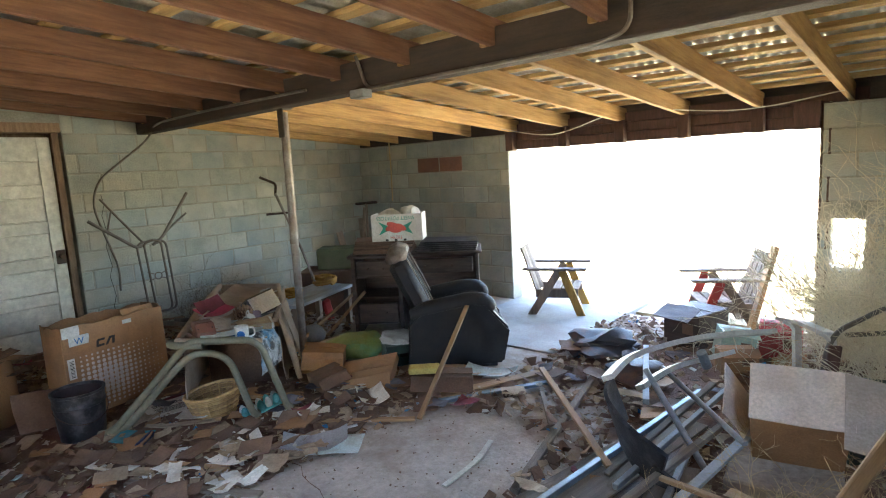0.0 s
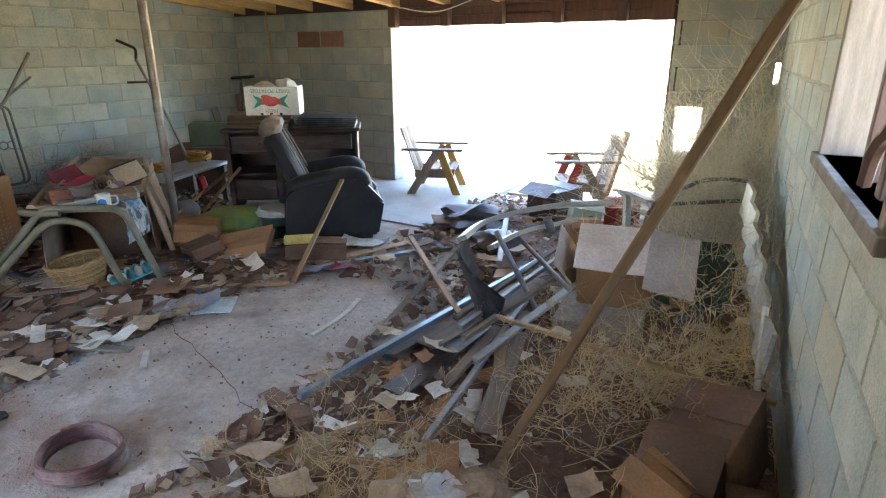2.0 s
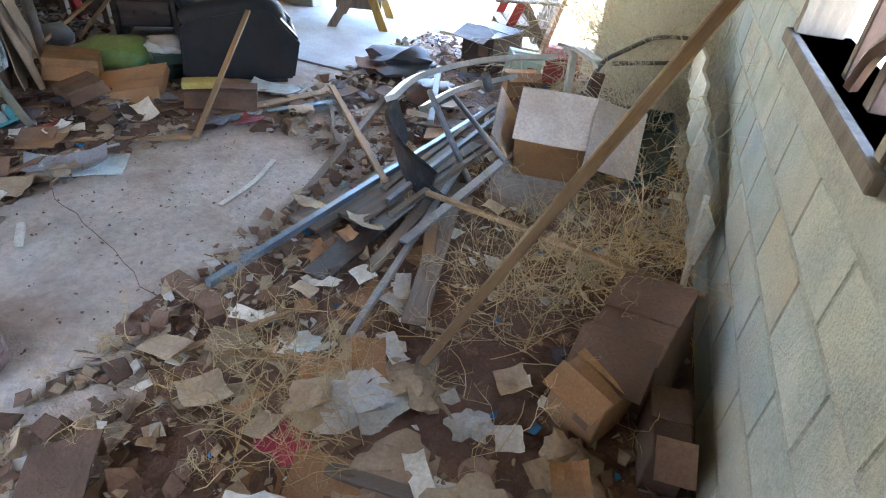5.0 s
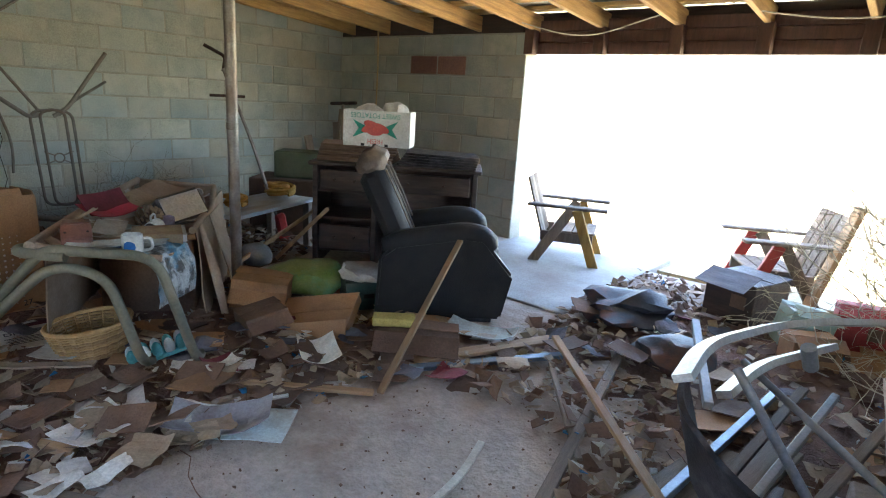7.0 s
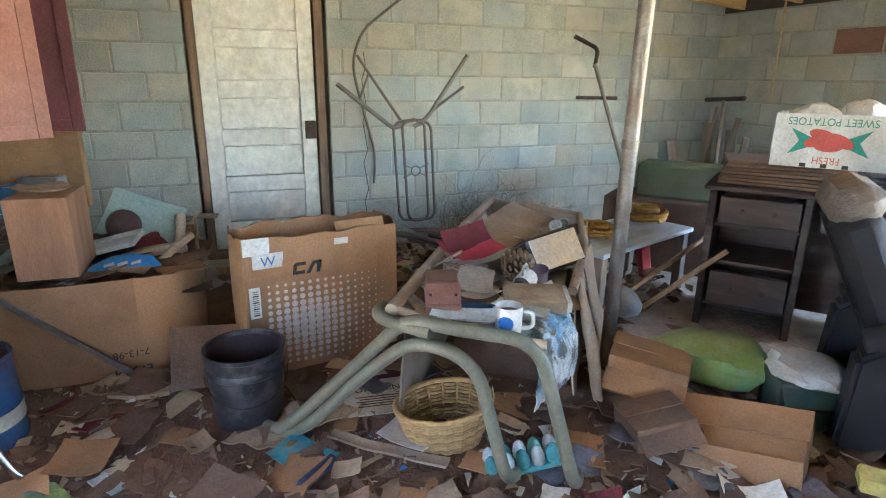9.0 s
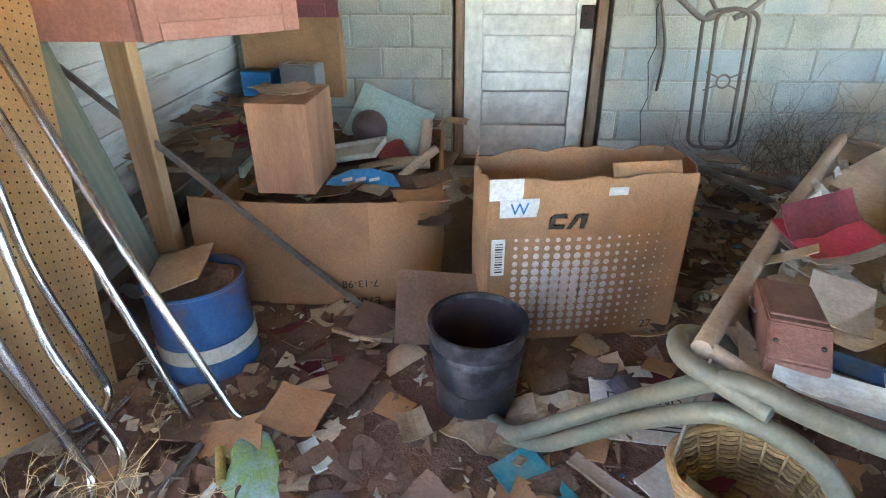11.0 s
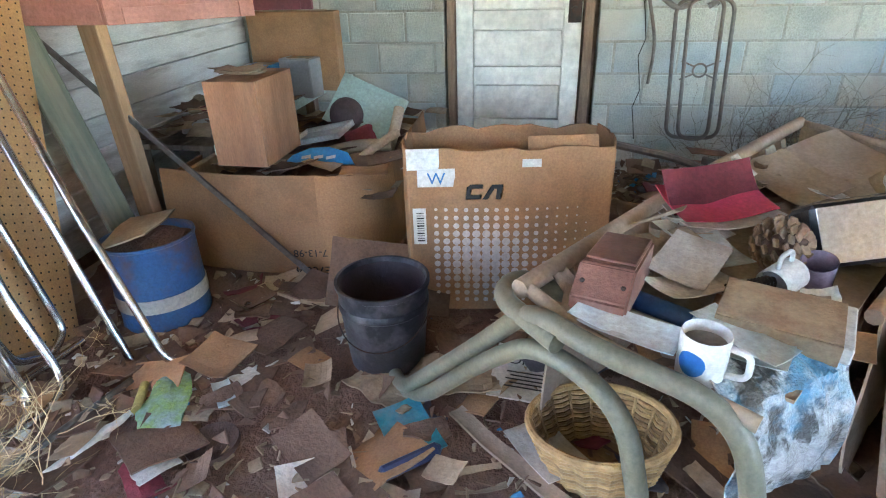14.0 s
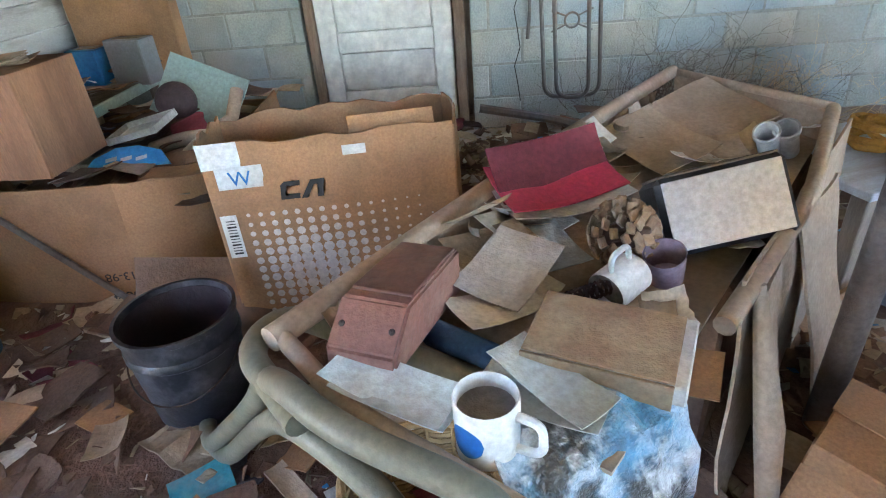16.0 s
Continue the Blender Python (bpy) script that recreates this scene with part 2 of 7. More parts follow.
def floor_mesh(x0, x1, y0, y1, step, amp):
    bm = bm_new()
    nx, ny = int((x1 - x0) / step), int((y1 - y0) / step)
    vs = [[bm.verts.new((x0 + (x1 - x0) * i / nx, y0 + (y1 - y0) * j / ny, amp * noise.noise(Vector((i * step * 2.3, j * step * 2.3, 0))))) for j in range(ny + 1)] for i in range(nx + 1)]
    for i in range(nx):
        for j in range(ny):
            bm.faces.new((vs[i][j], vs[i + 1][j], vs[i + 1][j + 1], vs[i][j + 1]))
    return bm


tagged(solid("floor", floor_mesh(X0 - 0.2, X1 + 0.2, Y0 - 0.2, Y1 + 0.02, 0.06, 0.006), CONCRETE, smooth=True), "dusty cracked concrete floor strewn with litter", "floor", kind="structure")
g = bm_new()
span(g, (-300, Y1 + 0.19, -0.3), (300, 400, -0.02))
span(g, (-300, -300, -0.3), (300, Y0 - 0.2, -0.06))
span(g, (-300, Y0 - 0.2, -0.3), (X0 - 0.2, Y1 + 0.19, -0.06))
span(g, (X1 + 0.2, Y0 - 0.2, -0.3), (300, Y1 + 0.19, -0.06))
tagged(solid("ground", g, FIELD), "dry sunlit grass and dirt field", "ground", kind="structure")
s_ = bm_new()
span(s_, (-2.42, 5.75, -0.05), (-0.97, 7.9, 0.018), 0.006)
tagged(solid("slab", s_, SLAB), "smooth pale concrete slab at the opening", "slab", kind="structure")

BLOCK_MESH = {}


def block_mesh(w, h, material):
    key = (round(w, 3), round(h, 3), material.name)
    if key not in BLOCK_MESH:
        bm = bm_new()
        box(bm, (w, 0.05, h), Matrix(), 0.006)
        me = bpy.data.meshes.new("block")
        bm.to_mesh(me)
        bm.free()
        me.materials.append(material)
        BLOCK_MESH[key] = me
    return BLOCK_MESH[key]


PENDING = []


def block_wall(name, origin, u, out, length, top, holes=(), label="", red=()):
    """A wall of concrete blocks: a mortar core with holes through it, and blocks proud of it. u runs along the wall, out points into the room; top(u) is the height."""
    u, out, origin = Vector(u), Vector(out), Vector(origin)
    basis = Matrix((u, out, (0, 0, 1))).transposed().to_4x4()
    basis.translation = origin
    cuts = sorted({0.0, length, *[v for h in holes for v in (h[0], h[1])]})
    bm = bm_new()
    for a, b in zip(cuts, cuts[1:]):
        gaps = sorted((h[2], h[3]) for h in holes if h[0] < (a + b) / 2 < h[1])
        z = -0.2
        for lo, hi in gaps + [(9, 9)]:
            hi_, tops = min(lo, 9), (top(a), top(b))
            if lo > z:
                za, zb = (lo, lo) if lo < 9 else tops
                if min(za, zb) > z:
                    v = [bm.verts.new(basis @ Vector(p)) for p in ((a, 0, z), (b, 0, z), (b, 0, zb), (a, 0, za), (a, -0.19, z), (b, -0.19, z), (b, -0.19, zb), (a, -0.19, za))]
                    for f in ((0, 1, 2, 3), (7, 6, 5, 4), (0, 4, 5, 1), (1, 5, 6, 2), (2, 6, 7, 3), (3, 7, 4, 0)):
                        bm.faces.new([v[k] for k in f])
            z = hi
    wall = tagged(solid(name, bm, MORTAR), label, "wall", kind="structure")
    PENDING.append((wall, basis, length, top, holes, red))
    return wall


def lay_blocks(wall, basis, length, top, holes, red):
    L, Hh, J = 0.4, 0.203, 0.012
    course = 0
    while course * Hh < 2.7:
        z0 = course * Hh
        x = -(0.2 if course % 2 else 0.0)
        while x < length - 0.02:
            a, b = max(x, 0.0) + J / 2, min(x + L, length) - J / 2
            z1 = z0 + Hh
            zt = min(top(a), top(b))
            x += L
            zb_ = min(z1 - J / 2, zt - 0.004)
            runs = [(a, b)]
            zlo = z0 + J / 2
            for h in holes:
                if zlo < h[3] - 0.02 and zb_ > h[2] + 0.02:
                    runs = [r for p, q in runs for r in ((p, min(q, h[0])), (max(p, h[1]), q)) if r[1] - r[0] > 0.03]
            if zb_ - zlo < 0.03:
                continue
            for p, q in runs:
                mid = ((p + q) / 2, -0.025 + 0.003 + 0.0025 * random.random(), (zlo + zb_) / 2)
                is_red = any(r[0] < mid[0] < r[1] and r[2] < mid[2] < r[3] for r in red)
                ob = new("block", block_mesh(round(q - p, 2), round(zb_ - zlo, 3), RED_BLOCK if is_red else BLOCK))
                ob.parent = wall
                ob.matrix_basis = basis @ pose(*mid, random.uniform(-0.25, 0.25), random.uniform(-0.25, 0.25), random.uniform(-0.25, 0.25))
        course += 1


DOOR = (2.5, 3.34, 2.2)
block_wall("wall_west", (X0, Y0, 0), (0, 1, 0), (1, 0, 0), Y1 - Y0 + 0.19, lambda d: roof_z(Y0 + d) + 0.186, [(DOOR[0] - 0.08 - Y0, DOOR[1] + 0.1 - Y0, -0.2, DOOR[2] + 0.06)], "grey-green concrete block wall, stained and cracked")
HOLES = [(OX0 - X0, OX1 - X0, -0.2, 2.6), (0.83 - X0, 1.07 - X0, 0.62, 1.07), (1.46 - X0, 1.5 - X0, 1.52, 1.66), (1.6 - X0, 1.67 - X0, 1.29, 1.47)]
block_wall("wall_north", (X0, Y1, 0), (1, 0, 0), (0, -1, 0), X1 - X0 + 0.19, lambda d: 2.04, HOLES, "shadowed grey concrete block wall with red patches", red=[(1.3, 2.2, 1.63, 1.83)])
EAST = 2.13 + 0.0946 * 2.38  # the east wall runs askew: x = EAST - 0.0946 y


def east_x(y):
    return EAST - 0.0946 * y


EU = Vector((-0.0946, 1, 0)).normalized()
EN = Vector((-EU.y, EU.x, 0))
WIN = (2.12, 3.35, 1.17, 1.95)
block_wall("wall_east", (east_x(Y0), Y0, 0), EU, EN, 6.6, lambda d: roof_z(Y0 + d) + 0.186, [WIN], "rough concrete block wall with a broken window hole")
f_ = bm_new()
SX0, SX1, SZ = -1.15, -0.5, 2.05  # the entrance behind the start of the walk
span(f_, (X0 - 0.19, Y0 - 0.12, -0.2), (SX0, Y0 - 0.012, 2.75))
span(f_, (SX1, Y0 - 0.12, -0.2), (east_x(Y0) + 0.1, Y0 - 0.012, 2.75))
span(f_, (SX0, Y0 - 0.12, SZ), (SX1, Y0 - 0.012, 2.75))
fw = tagged(solid("wall_south", f_, FRAME_W), "board wall clad in worn white clapboards, with a wide entrance", "wall", kind="structure")
for k in range(11):
    bm = bm_new()
    span(bm, (X0 + 0.01, Y0 - 0.011, 0.08 + 0.15 * k), (-2.72, Y0 + 0.012, 0.08 + 0.15 * k + 0.148), 0.003)
    cb = part("clapboard", bm, CLAP, fw)
    cb.matrix_basis = pose(0, Y0, 0.08 + 0.15 * k, -4, 0, 0) @ pose(0, -Y0, -0.08 - 0.15 * k)

# Roof: joists, purlins and corrugated sheets.
roof = tagged(thing("roof", Matrix(), "rusty corrugated metal roof on pine joists", "roof"), kind="structure")
JX = [-4.98, -4.38, -3.72, -3.06, -2.41, -1.72, -1.05, -0.4, 0.25, 0.93, 1.62]
tilt = Matrix.Rotation(-math.atan(SLOPE), 4, "X")
for x in JX:
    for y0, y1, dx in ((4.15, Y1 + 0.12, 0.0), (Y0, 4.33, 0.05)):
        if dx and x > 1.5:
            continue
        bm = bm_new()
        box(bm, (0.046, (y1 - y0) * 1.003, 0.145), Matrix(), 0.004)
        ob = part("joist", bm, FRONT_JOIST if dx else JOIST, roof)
        ob.matrix_basis = Matrix.Translation((x + dx, (y0 + y1) / 2, roof_z((y0 + y1) / 2) + 0.0725)) @ tilt
k = 0
y = Y0 + 0.05
while y < Y1 + 0.15:
    bm = bm_new()
    box(bm, (X1 - X0 + 0.3, 0.085, 0.035), Matrix(), 0.003)
    ob = part("purlin", bm, PURLIN, roof)
    ob.matrix_basis = Matrix.Translation(((X0 + X1) / 2, y, roof_z(y) + 0.146 + 0.019)) @ tilt
    y += 0.33
bm = bm_new()
step, per = 0.0127, 0.076
cols = int((X1 - X0 + 0.6) / step)
va, vb = [], []
for i in range(cols + 1):
    x = X0 - 0.3 + i * step
    dz = 0.009 * math.sin(2 * math.pi * x / per)
    va.append(bm.verts.new((x, Y0 - 0.3, roof_z(Y0 - 0.3) + 0.195 + dz)))
    vb.append(bm.verts.new((x, Y1 + 0.3, roof_z(Y1 + 0.3) + 0.195 + dz)))
for i in range(cols):
    bm.faces.new((va[i], va[i + 1], vb[i + 1], vb[i]))
part("corrugated_sheet", bm, GALV, roof, smooth=80)

bm = bm_new()
box(bm, (X1 - X0 + 0.1, 0.15, 0.2), Matrix.Translation(((X0 + X1) / 2, 4.24, 2.33)), 0.01)
beam = tagged(solid("beam", bm, BEAM), "very dark brown timber main beam", "beam", kind="structure")

# Header over the opening, with short studs.
hd = tagged(thing("header", Matrix(), "brown board header over the garage opening", "header"), kind="structure")
for z0, z1, y in ((OZ, OZ + 0.1, Y1 + 0.075), (OZ + 0.104, OZ + 0.2, Y1 + 0.085), (OZ + 0.204, OZ + 0.3, Y1 + 0.08)):
    bm = bm_new()
    span(bm, (OX0 - 0.05, y, z0), (OX1 + 0.3, y + 0.05, z1), 0.003)
    part("board", bm, BROWN, hd)
bm = bm_new()
span(bm, (X0, Y1 + 0.01, 2.045), (OX0 - 0.06, Y1 + 0.12, roof_z(Y1) + 0.18))
span(bm, (OX0 - 0.06, Y1 + 0.135, OZ), (X1, Y1 + 0.16, roof_z(Y1) + 0.17))
span(bm, (OX1 + 0.31, Y1 + 0.01, 2.045), (X1, Y1 + 0.12, roof_z(Y1) + 0.18))
part("plate", bm, BEAM, hd)
for x in [-2.44, -1.72, -1.05, -0.4, 0.25, 0.68]:
    bm = bm_new()
    span(bm, (x - 0.05 - (0.1 if x > 0.6 else 0), Y1 - 0.03, OZ - 0.01), (x + 0.05, Y1 + 0.07, roof_z(Y1) + 0.01), 0.004)
    part("stud", bm, BROWN, hd)
for x0 in (OX1 - 0.02, OX1 + 0.035):
    bm = bm_new()
    span(bm, (x0, Y1 + 0.0, 0), (x0 + 0.03, Y1 + 0.14, OZ), 0.004)
    part("jamb", bm, BROWN, hd)

# ---- things ----
# Materials of the things.
CARD = mat("cardboard", (0.45, 0.245, 0.12), (0.36, 0.195, 0.095), 0.85, scale=3, bump=0.12, fine=120, stain=(0.20, 0.12, 0.07), stain_scale=3, stain_amount=0.45, jitter=0.15)
CARD_PALE = mat("pale_cardboard", (0.52, 0.40, 0.28), (0.42, 0.31, 0.21), 0.85, scale=3, bump=0.12, stain=(0.25, 0.17, 0.11), stain_scale=4, stain_amount=0.4, jitter=0.15)
# Cardboard with the light falling on it put into the colour.
CARD_LIT = mat("lit_cardboard", (0.66, 0.57, 0.50), (0.56, 0.47, 0.40), 0.85, scale=3, bump=0.1, stain=(0.4, 0.31, 0.24), stain_scale=3, stain_amount=0.4)
CARD_FAWN = mat("fawn_cardboard", (0.46, 0.35, 0.255), (0.38, 0.28, 0.20), 0.8, scale=3, bump=0.12, stain=(0.27, 0.18, 0.12), stain_scale=3, stain_amount=0.45, jitter=0.06)
CARD_DARK = mat("dark_cardboard", (0.22, 0.13, 0.085), (0.15, 0.09, 0.06), 0.9, scale=4, bump=0.25, stain=(0.09, 0.055, 0.04), jitter=0.3)
PAPER = mat("dirty_paper", (0.76, 0.73, 0.67), (0.64, 0.60, 0.53), 0.85, scale=5, bump=0.15, stain=(0.40, 0.30, 0.21), stain_scale=5, stain_amount=0.4, jitter=0.25)
PAPER_TAN = mat("tan_paper", (0.46, 0.35, 0.24), (0.36, 0.26, 0.17), 0.88, scale=5, bump=0.2, stain=(0.2, 0.13, 0.085), stain_scale=6, jitter=0.3)
PAPER_BLUE = mat("bluish_paper", (0.60, 0.68, 0.68), (0.50, 0.58, 0.58), 0.7, scale=5, bump=0.15, stain=(0.3, 0.24, 0.18), stain_scale=5, jitter=0.2)
MAROON = mat("maroon_cloth", (0.22, 0.035, 0.05), (0.15, 0.03, 0.035), 0.8, scale=8, bump=0.2)
PINKRED = mat("crimson_card", (0.50, 0.05, 0.10), (0.40, 0.04, 0.07), 0.55, scale=5, bump=0.1)
LEATHER = mat("black_leather", (0.016, 0.015, 0.018), (0.026, 0.024, 0.025), 0.5, scale=5, bump=0.3, fine=160, stain=(0.06, 0.05, 0.045), stain_scale=3, stain_amount=0.25, jitter=0.0, spec=0.25)
LEATHER_WORN = mat("worn_leather", (0.20, 0.15, 0.12), (0.12, 0.09, 0.075), 0.6, scale=9, bump=0.4, stain=(0.33, 0.26, 0.2), stain_scale=6, jitter=0.0)
DARKWOOD = mat("dark_furniture_wood", (0.075, 0.04, 0.028), (0.045, 0.025, 0.02), 0.5, scale=4, stretch=(1, 6, 6), bump=0.2, stain=(0.17, 0.13, 0.1), stain_scale=3, stain_amount=0.35)
GREYWOOD = mat("weathered_wood", (0.30, 0.24, 0.19), (0.21, 0.165, 0.13), 0.85, scale=4, stretch=(7, 7, 0.6), bump=0.4, stain=(0.13, 0.09, 0.07), jitter=0.3)
RAWWOOD = mat("raw_pine", (0.48, 0.31, 0.17), (0.38, 0.23, 0.12), 0.75, scale=4, stretch=(7, 7, 0.6), bump=0.25, stain=(0.2, 0.12, 0.07), jitter=0.2)
PLY = mat("plywood", (0.40, 0.205, 0.11), (0.30, 0.15, 0.08), 0.7, scale=3, stretch=(3, 3, 0.6), bump=0.15, stain=(0.18, 0.09, 0.05), stain_scale=4, stain_amount=0.4, jitter=0.05)
YELLOWWOOD = mat("yellow_painted_wood", (0.55, 0.33, 0.08), (0.42, 0.24, 0.06), 0.7, scale=5, stretch=(5, 5, 0.8), bump=0.2)
REDPAINT = mat("red_paint", (0.5, 0.06, 0.05), (0.38, 0.04, 0.04), 0.55, scale=5, bump=0.1)
PINK = mat("faded_pink_paint", (0.46, 0.22, 0.17), (0.38, 0.17, 0.13), 0.65, scale=3, bump=0.12, stain=(0.22, 0.09, 0.07), stain_scale=5, stain_amount=0.4, jitter=0.05)
PLUM = mat("plum_paint", (0.20, 0.06, 0.07), (0.15, 0.05, 0.055), 0.65, scale=3, bump=0.12, jitter=0.05)
PEG = mat("pegboard_brown", (0.44, 0.26, 0.11), (0.36, 0.20, 0.085), 0.55, scale=2.5, bump=0.08, fine=140, stain=(0.24, 0.13, 0.06), jitter=0.0)
HOLE = mat("hole_dark", (0.02, 0.014, 0.01), None, 0.95, bump=0, jitter=0.0)
CHROME = mat("dull_chrome", (0.62, 0.63, 0.65), (0.52, 0.53, 0.55), 0.2, 1.0, scale=14, bump=0.05, stain=(0.28, 0.22, 0.17), stain_scale=9, stain_amount=0.3, jitter=0.0)
GREENTUBE = mat("sage_painted_tube", (0.19, 0.18, 0.125), (0.145, 0.14, 0.10), 0.5, scale=6, bump=0.08, stain=(0.30, 0.25, 0.18), stain_scale=5, stain_amount=0.4, jitter=0.05)
GREYTUBE = mat("grey_brown_tube", (0.20, 0.18, 0.16), (0.14, 0.12, 0.105), 0.5, 0.3, scale=9, bump=0.1, stain=(0.22, 0.13, 0.08), stain_scale=6)
BLACKPL = mat("scuffed_black_plastic", (0.016, 0.015, 0.018), (0.028, 0.026, 0.032), 0.45, scale=6, bump=0.1, stain=(0.16, 0.15, 0.16), stain_scale=9, stain_amount=0.5, jitter=0.0)
PURPLEPL = mat("bucket_inside", (0.06, 0.035, 0.04), (0.04, 0.025, 0.03), 0.5, scale=6, bump=0.1, jitter=0.0)
BLUEPAINT = mat("blue_drum_paint", (0.035, 0.12, 0.30), (0.03, 0.09, 0.22), 0.45, scale=6, bump=0.15, stain=(0.13, 0.07, 0.045), stain_scale=3.5, stain_amount=0.85, jitter=0.0)
CREAM = mat("cream_band", (0.62, 0.60, 0.52), (0.5, 0.47, 0.4), 0.6, scale=8, bump=0.1, stain=(0.3, 0.22, 0.15), jitter=0.0)
WHITEPL = mat("white_plastic", (0.70, 0.70, 0.68), (0.58, 0.57, 0.54), 0.4, scale=6, bump=0.06, stain=(0.35, 0.30, 0.24), stain_scale=5, stain_amount=0.35, jitter=0.08)
GREYPL = mat("grey_plastic", (0.30, 0.31, 0.33), (0.23, 0.24, 0.25), 0.38, scale=6, bump=0.06, stain=(0.36, 0.32, 0.27), jitter=0.08)
MINT = mat("mint_plastic", (0.50, 0.66, 0.58), (0.42, 0.57, 0.50), 0.5, scale=4, bump=0.06, stain=(0.35, 0.33, 0.25), jitter=0.05)
GREENTUB = mat("dark_green_plastic", (0.03, 0.09, 0.075), (0.04, 0.07, 0.06), 0.45, scale=6, bump=0.06, stain=(0.14, 0.12, 0.09))
LIME = mat("lime_plastic_bag", (0.19, 0.25, 0.05), (0.30, 0.33, 0.13), 0.35, scale=6, bump=0.15, stain=(0.10, 0.36, 0.22), stain_scale=5, stain_amount=0.7)
GARBAGE = mat("dark_plastic_bag", (0.05, 0.05, 0.06), (0.03, 0.03, 0.035), 0.6, scale=6, bump=0.2, stain=(0.20, 0.08, 0.05), stain_scale=3, stain_amount=0.7)
WHITEBAG = mat("white_plastic_bag", (0.68, 0.67, 0.64), (0.55, 0.52, 0.48), 0.35, scale=6, bump=0.25, stain=(0.35, 0.28, 0.2), stain_scale=5, stain_amount=0.4)
TEAL = mat("teal_print", (0.03, 0.30, 0.36), (0.05, 0.22, 0.28), 0.45, scale=9, bump=0.05, stain=(0.35, 0.38, 0.34), stain_scale=6)
BLUEPR = mat("blue_print", (0.03, 0.24, 0.50), (0.03, 0.17, 0.38), 0.45, scale=6, bump=0.05)
BLUEPIPE = mat("blue_grey_pipe", (0.20, 0.28, 0.36), (0.16, 0.20, 0.25), 0.4, 0.3, scale=8, bump=0.08, stain=(0.3, 0.25, 0.2), jitter=0.2)
FOAM = mat("yellow_foam", (0.58, 0.47, 0.15), (0.48, 0.38, 0.12), 0.9, scale=9, bump=0.3)
ORANGE = mat("orange_rope", (0.50, 0.27, 0.05), (0.40, 0.20, 0.04), 0.8, scale=20, bump=0.4)
WICKER = mat("wicker", (0.46, 0.29, 0.12), (0.36, 0.21, 0.085), 0.65, scale=30, bump=0.3)
DARKWEED = mat("dark_weed", (0.15, 0.12, 0.09), (0.10, 0.08, 0.06), 0.9, scale=9, bump=0.1)
STRAW = mat("dry_weed", (0.70, 0.54, 0.31), (0.58, 0.42, 0.22), 0.9, scale=9, bump=0.1, jitter=0.15)
TWIG = mat("grey_weed", (0.74, 0.67, 0.50), (0.62, 0.54, 0.39), 0.9, scale=9, bump=0.1, jitter=0.15)
TEALEGG = mat("turquoise_carton", (0.10, 0.36, 0.38), (0.08, 0.29, 0.31), 0.8, scale=9, bump=0.25)
MIRROR = mat("toaster_chrome", (0.78, 0.80, 0.83), (0.66, 0.69, 0.73), 0.3, 1.0, scale=5, bump=0.03, jitter=0.0)
HOSE = mat("maroon_hose", (0.13, 0.055, 0.05), (0.10, 0.045, 0.04), 0.55, scale=9, bump=0.1, stain=(0.3, 0.22, 0.17), stain_scale=7, stain_amount=0.4)
BLACKINK = mat("black_print", (0.02, 0.018, 0.018), (0.03, 0.026, 0.024), 0.6, scale=9, bump=0, jitter=0.0)
BLUEINK = mat("blue_print_ink", (0.02, 0.17, 0.45), (0.02, 0.13, 0.38), 0.5, scale=9, bump=0, jitter=0.0)
TEALINK = mat("teal_ink", (0.02, 0.33, 0.42), (0.02, 0.28, 0.36), 0.6, scale=9, bump=0, jitter=0.0)
GREENINK = mat("green_ink", (0.02, 0.30, 0.22), (0.02, 0.25, 0.18), 0.6, scale=9, bump=0, jitter=0.0)
REDINK = mat("red_ink", (0.62, 0.10, 0.08), (0.52, 0.08, 0.07), 0.6, scale=9, bump=0, jitter=0.0)
DOTINK = mat("pale_halftone", (0.66, 0.58, 0.52), (0.58, 0.50, 0.44), 0.75, scale=9, bump=0, jitter=0.0)


def flat_text(body, size, material, parent, m, name="lettering"):
    """Printed letters, as a thin mesh."""
    cu = bpy.data.curves.new(name, "FONT")
    cu.body, cu.size, cu.extrude, cu.align_x = body, size, 0.0004, "CENTER"
    tmp = bpy.data.objects.new(name, cu)
    scene.collection.objects.link(tmp)
    me = bpy.data.meshes.new_from_object(tmp.evaluated_get(bpy.context.evaluated_depsgraph_get()))
    bpy.data.objects.remove(tmp)
    me.materials.append(material)
    ob = new(name, me)
    ob.parent, ob.matrix_basis = parent, m
    return ob


def yaw_pose(a, b, z=0.0):
    """The pose at the point a on the plan, with x towards b."""
    return pose(a[0], a[1], z, 0, 0, math.degrees(math.atan2(b[1] - a[1], b[0] - a[0])))


SHIFT = pose(-0.2085, -0.188, -0.01, 0, 0, -1.52)


def mark():
    return set(scene.objects)


def settle(before):
    """Moves a finished group of things to its final place on the plan as one."""
    for ob in scene.objects:
        if ob not in before and ob.parent is None:
            ob.matrix_basis = SHIFT @ ob.matrix_basis


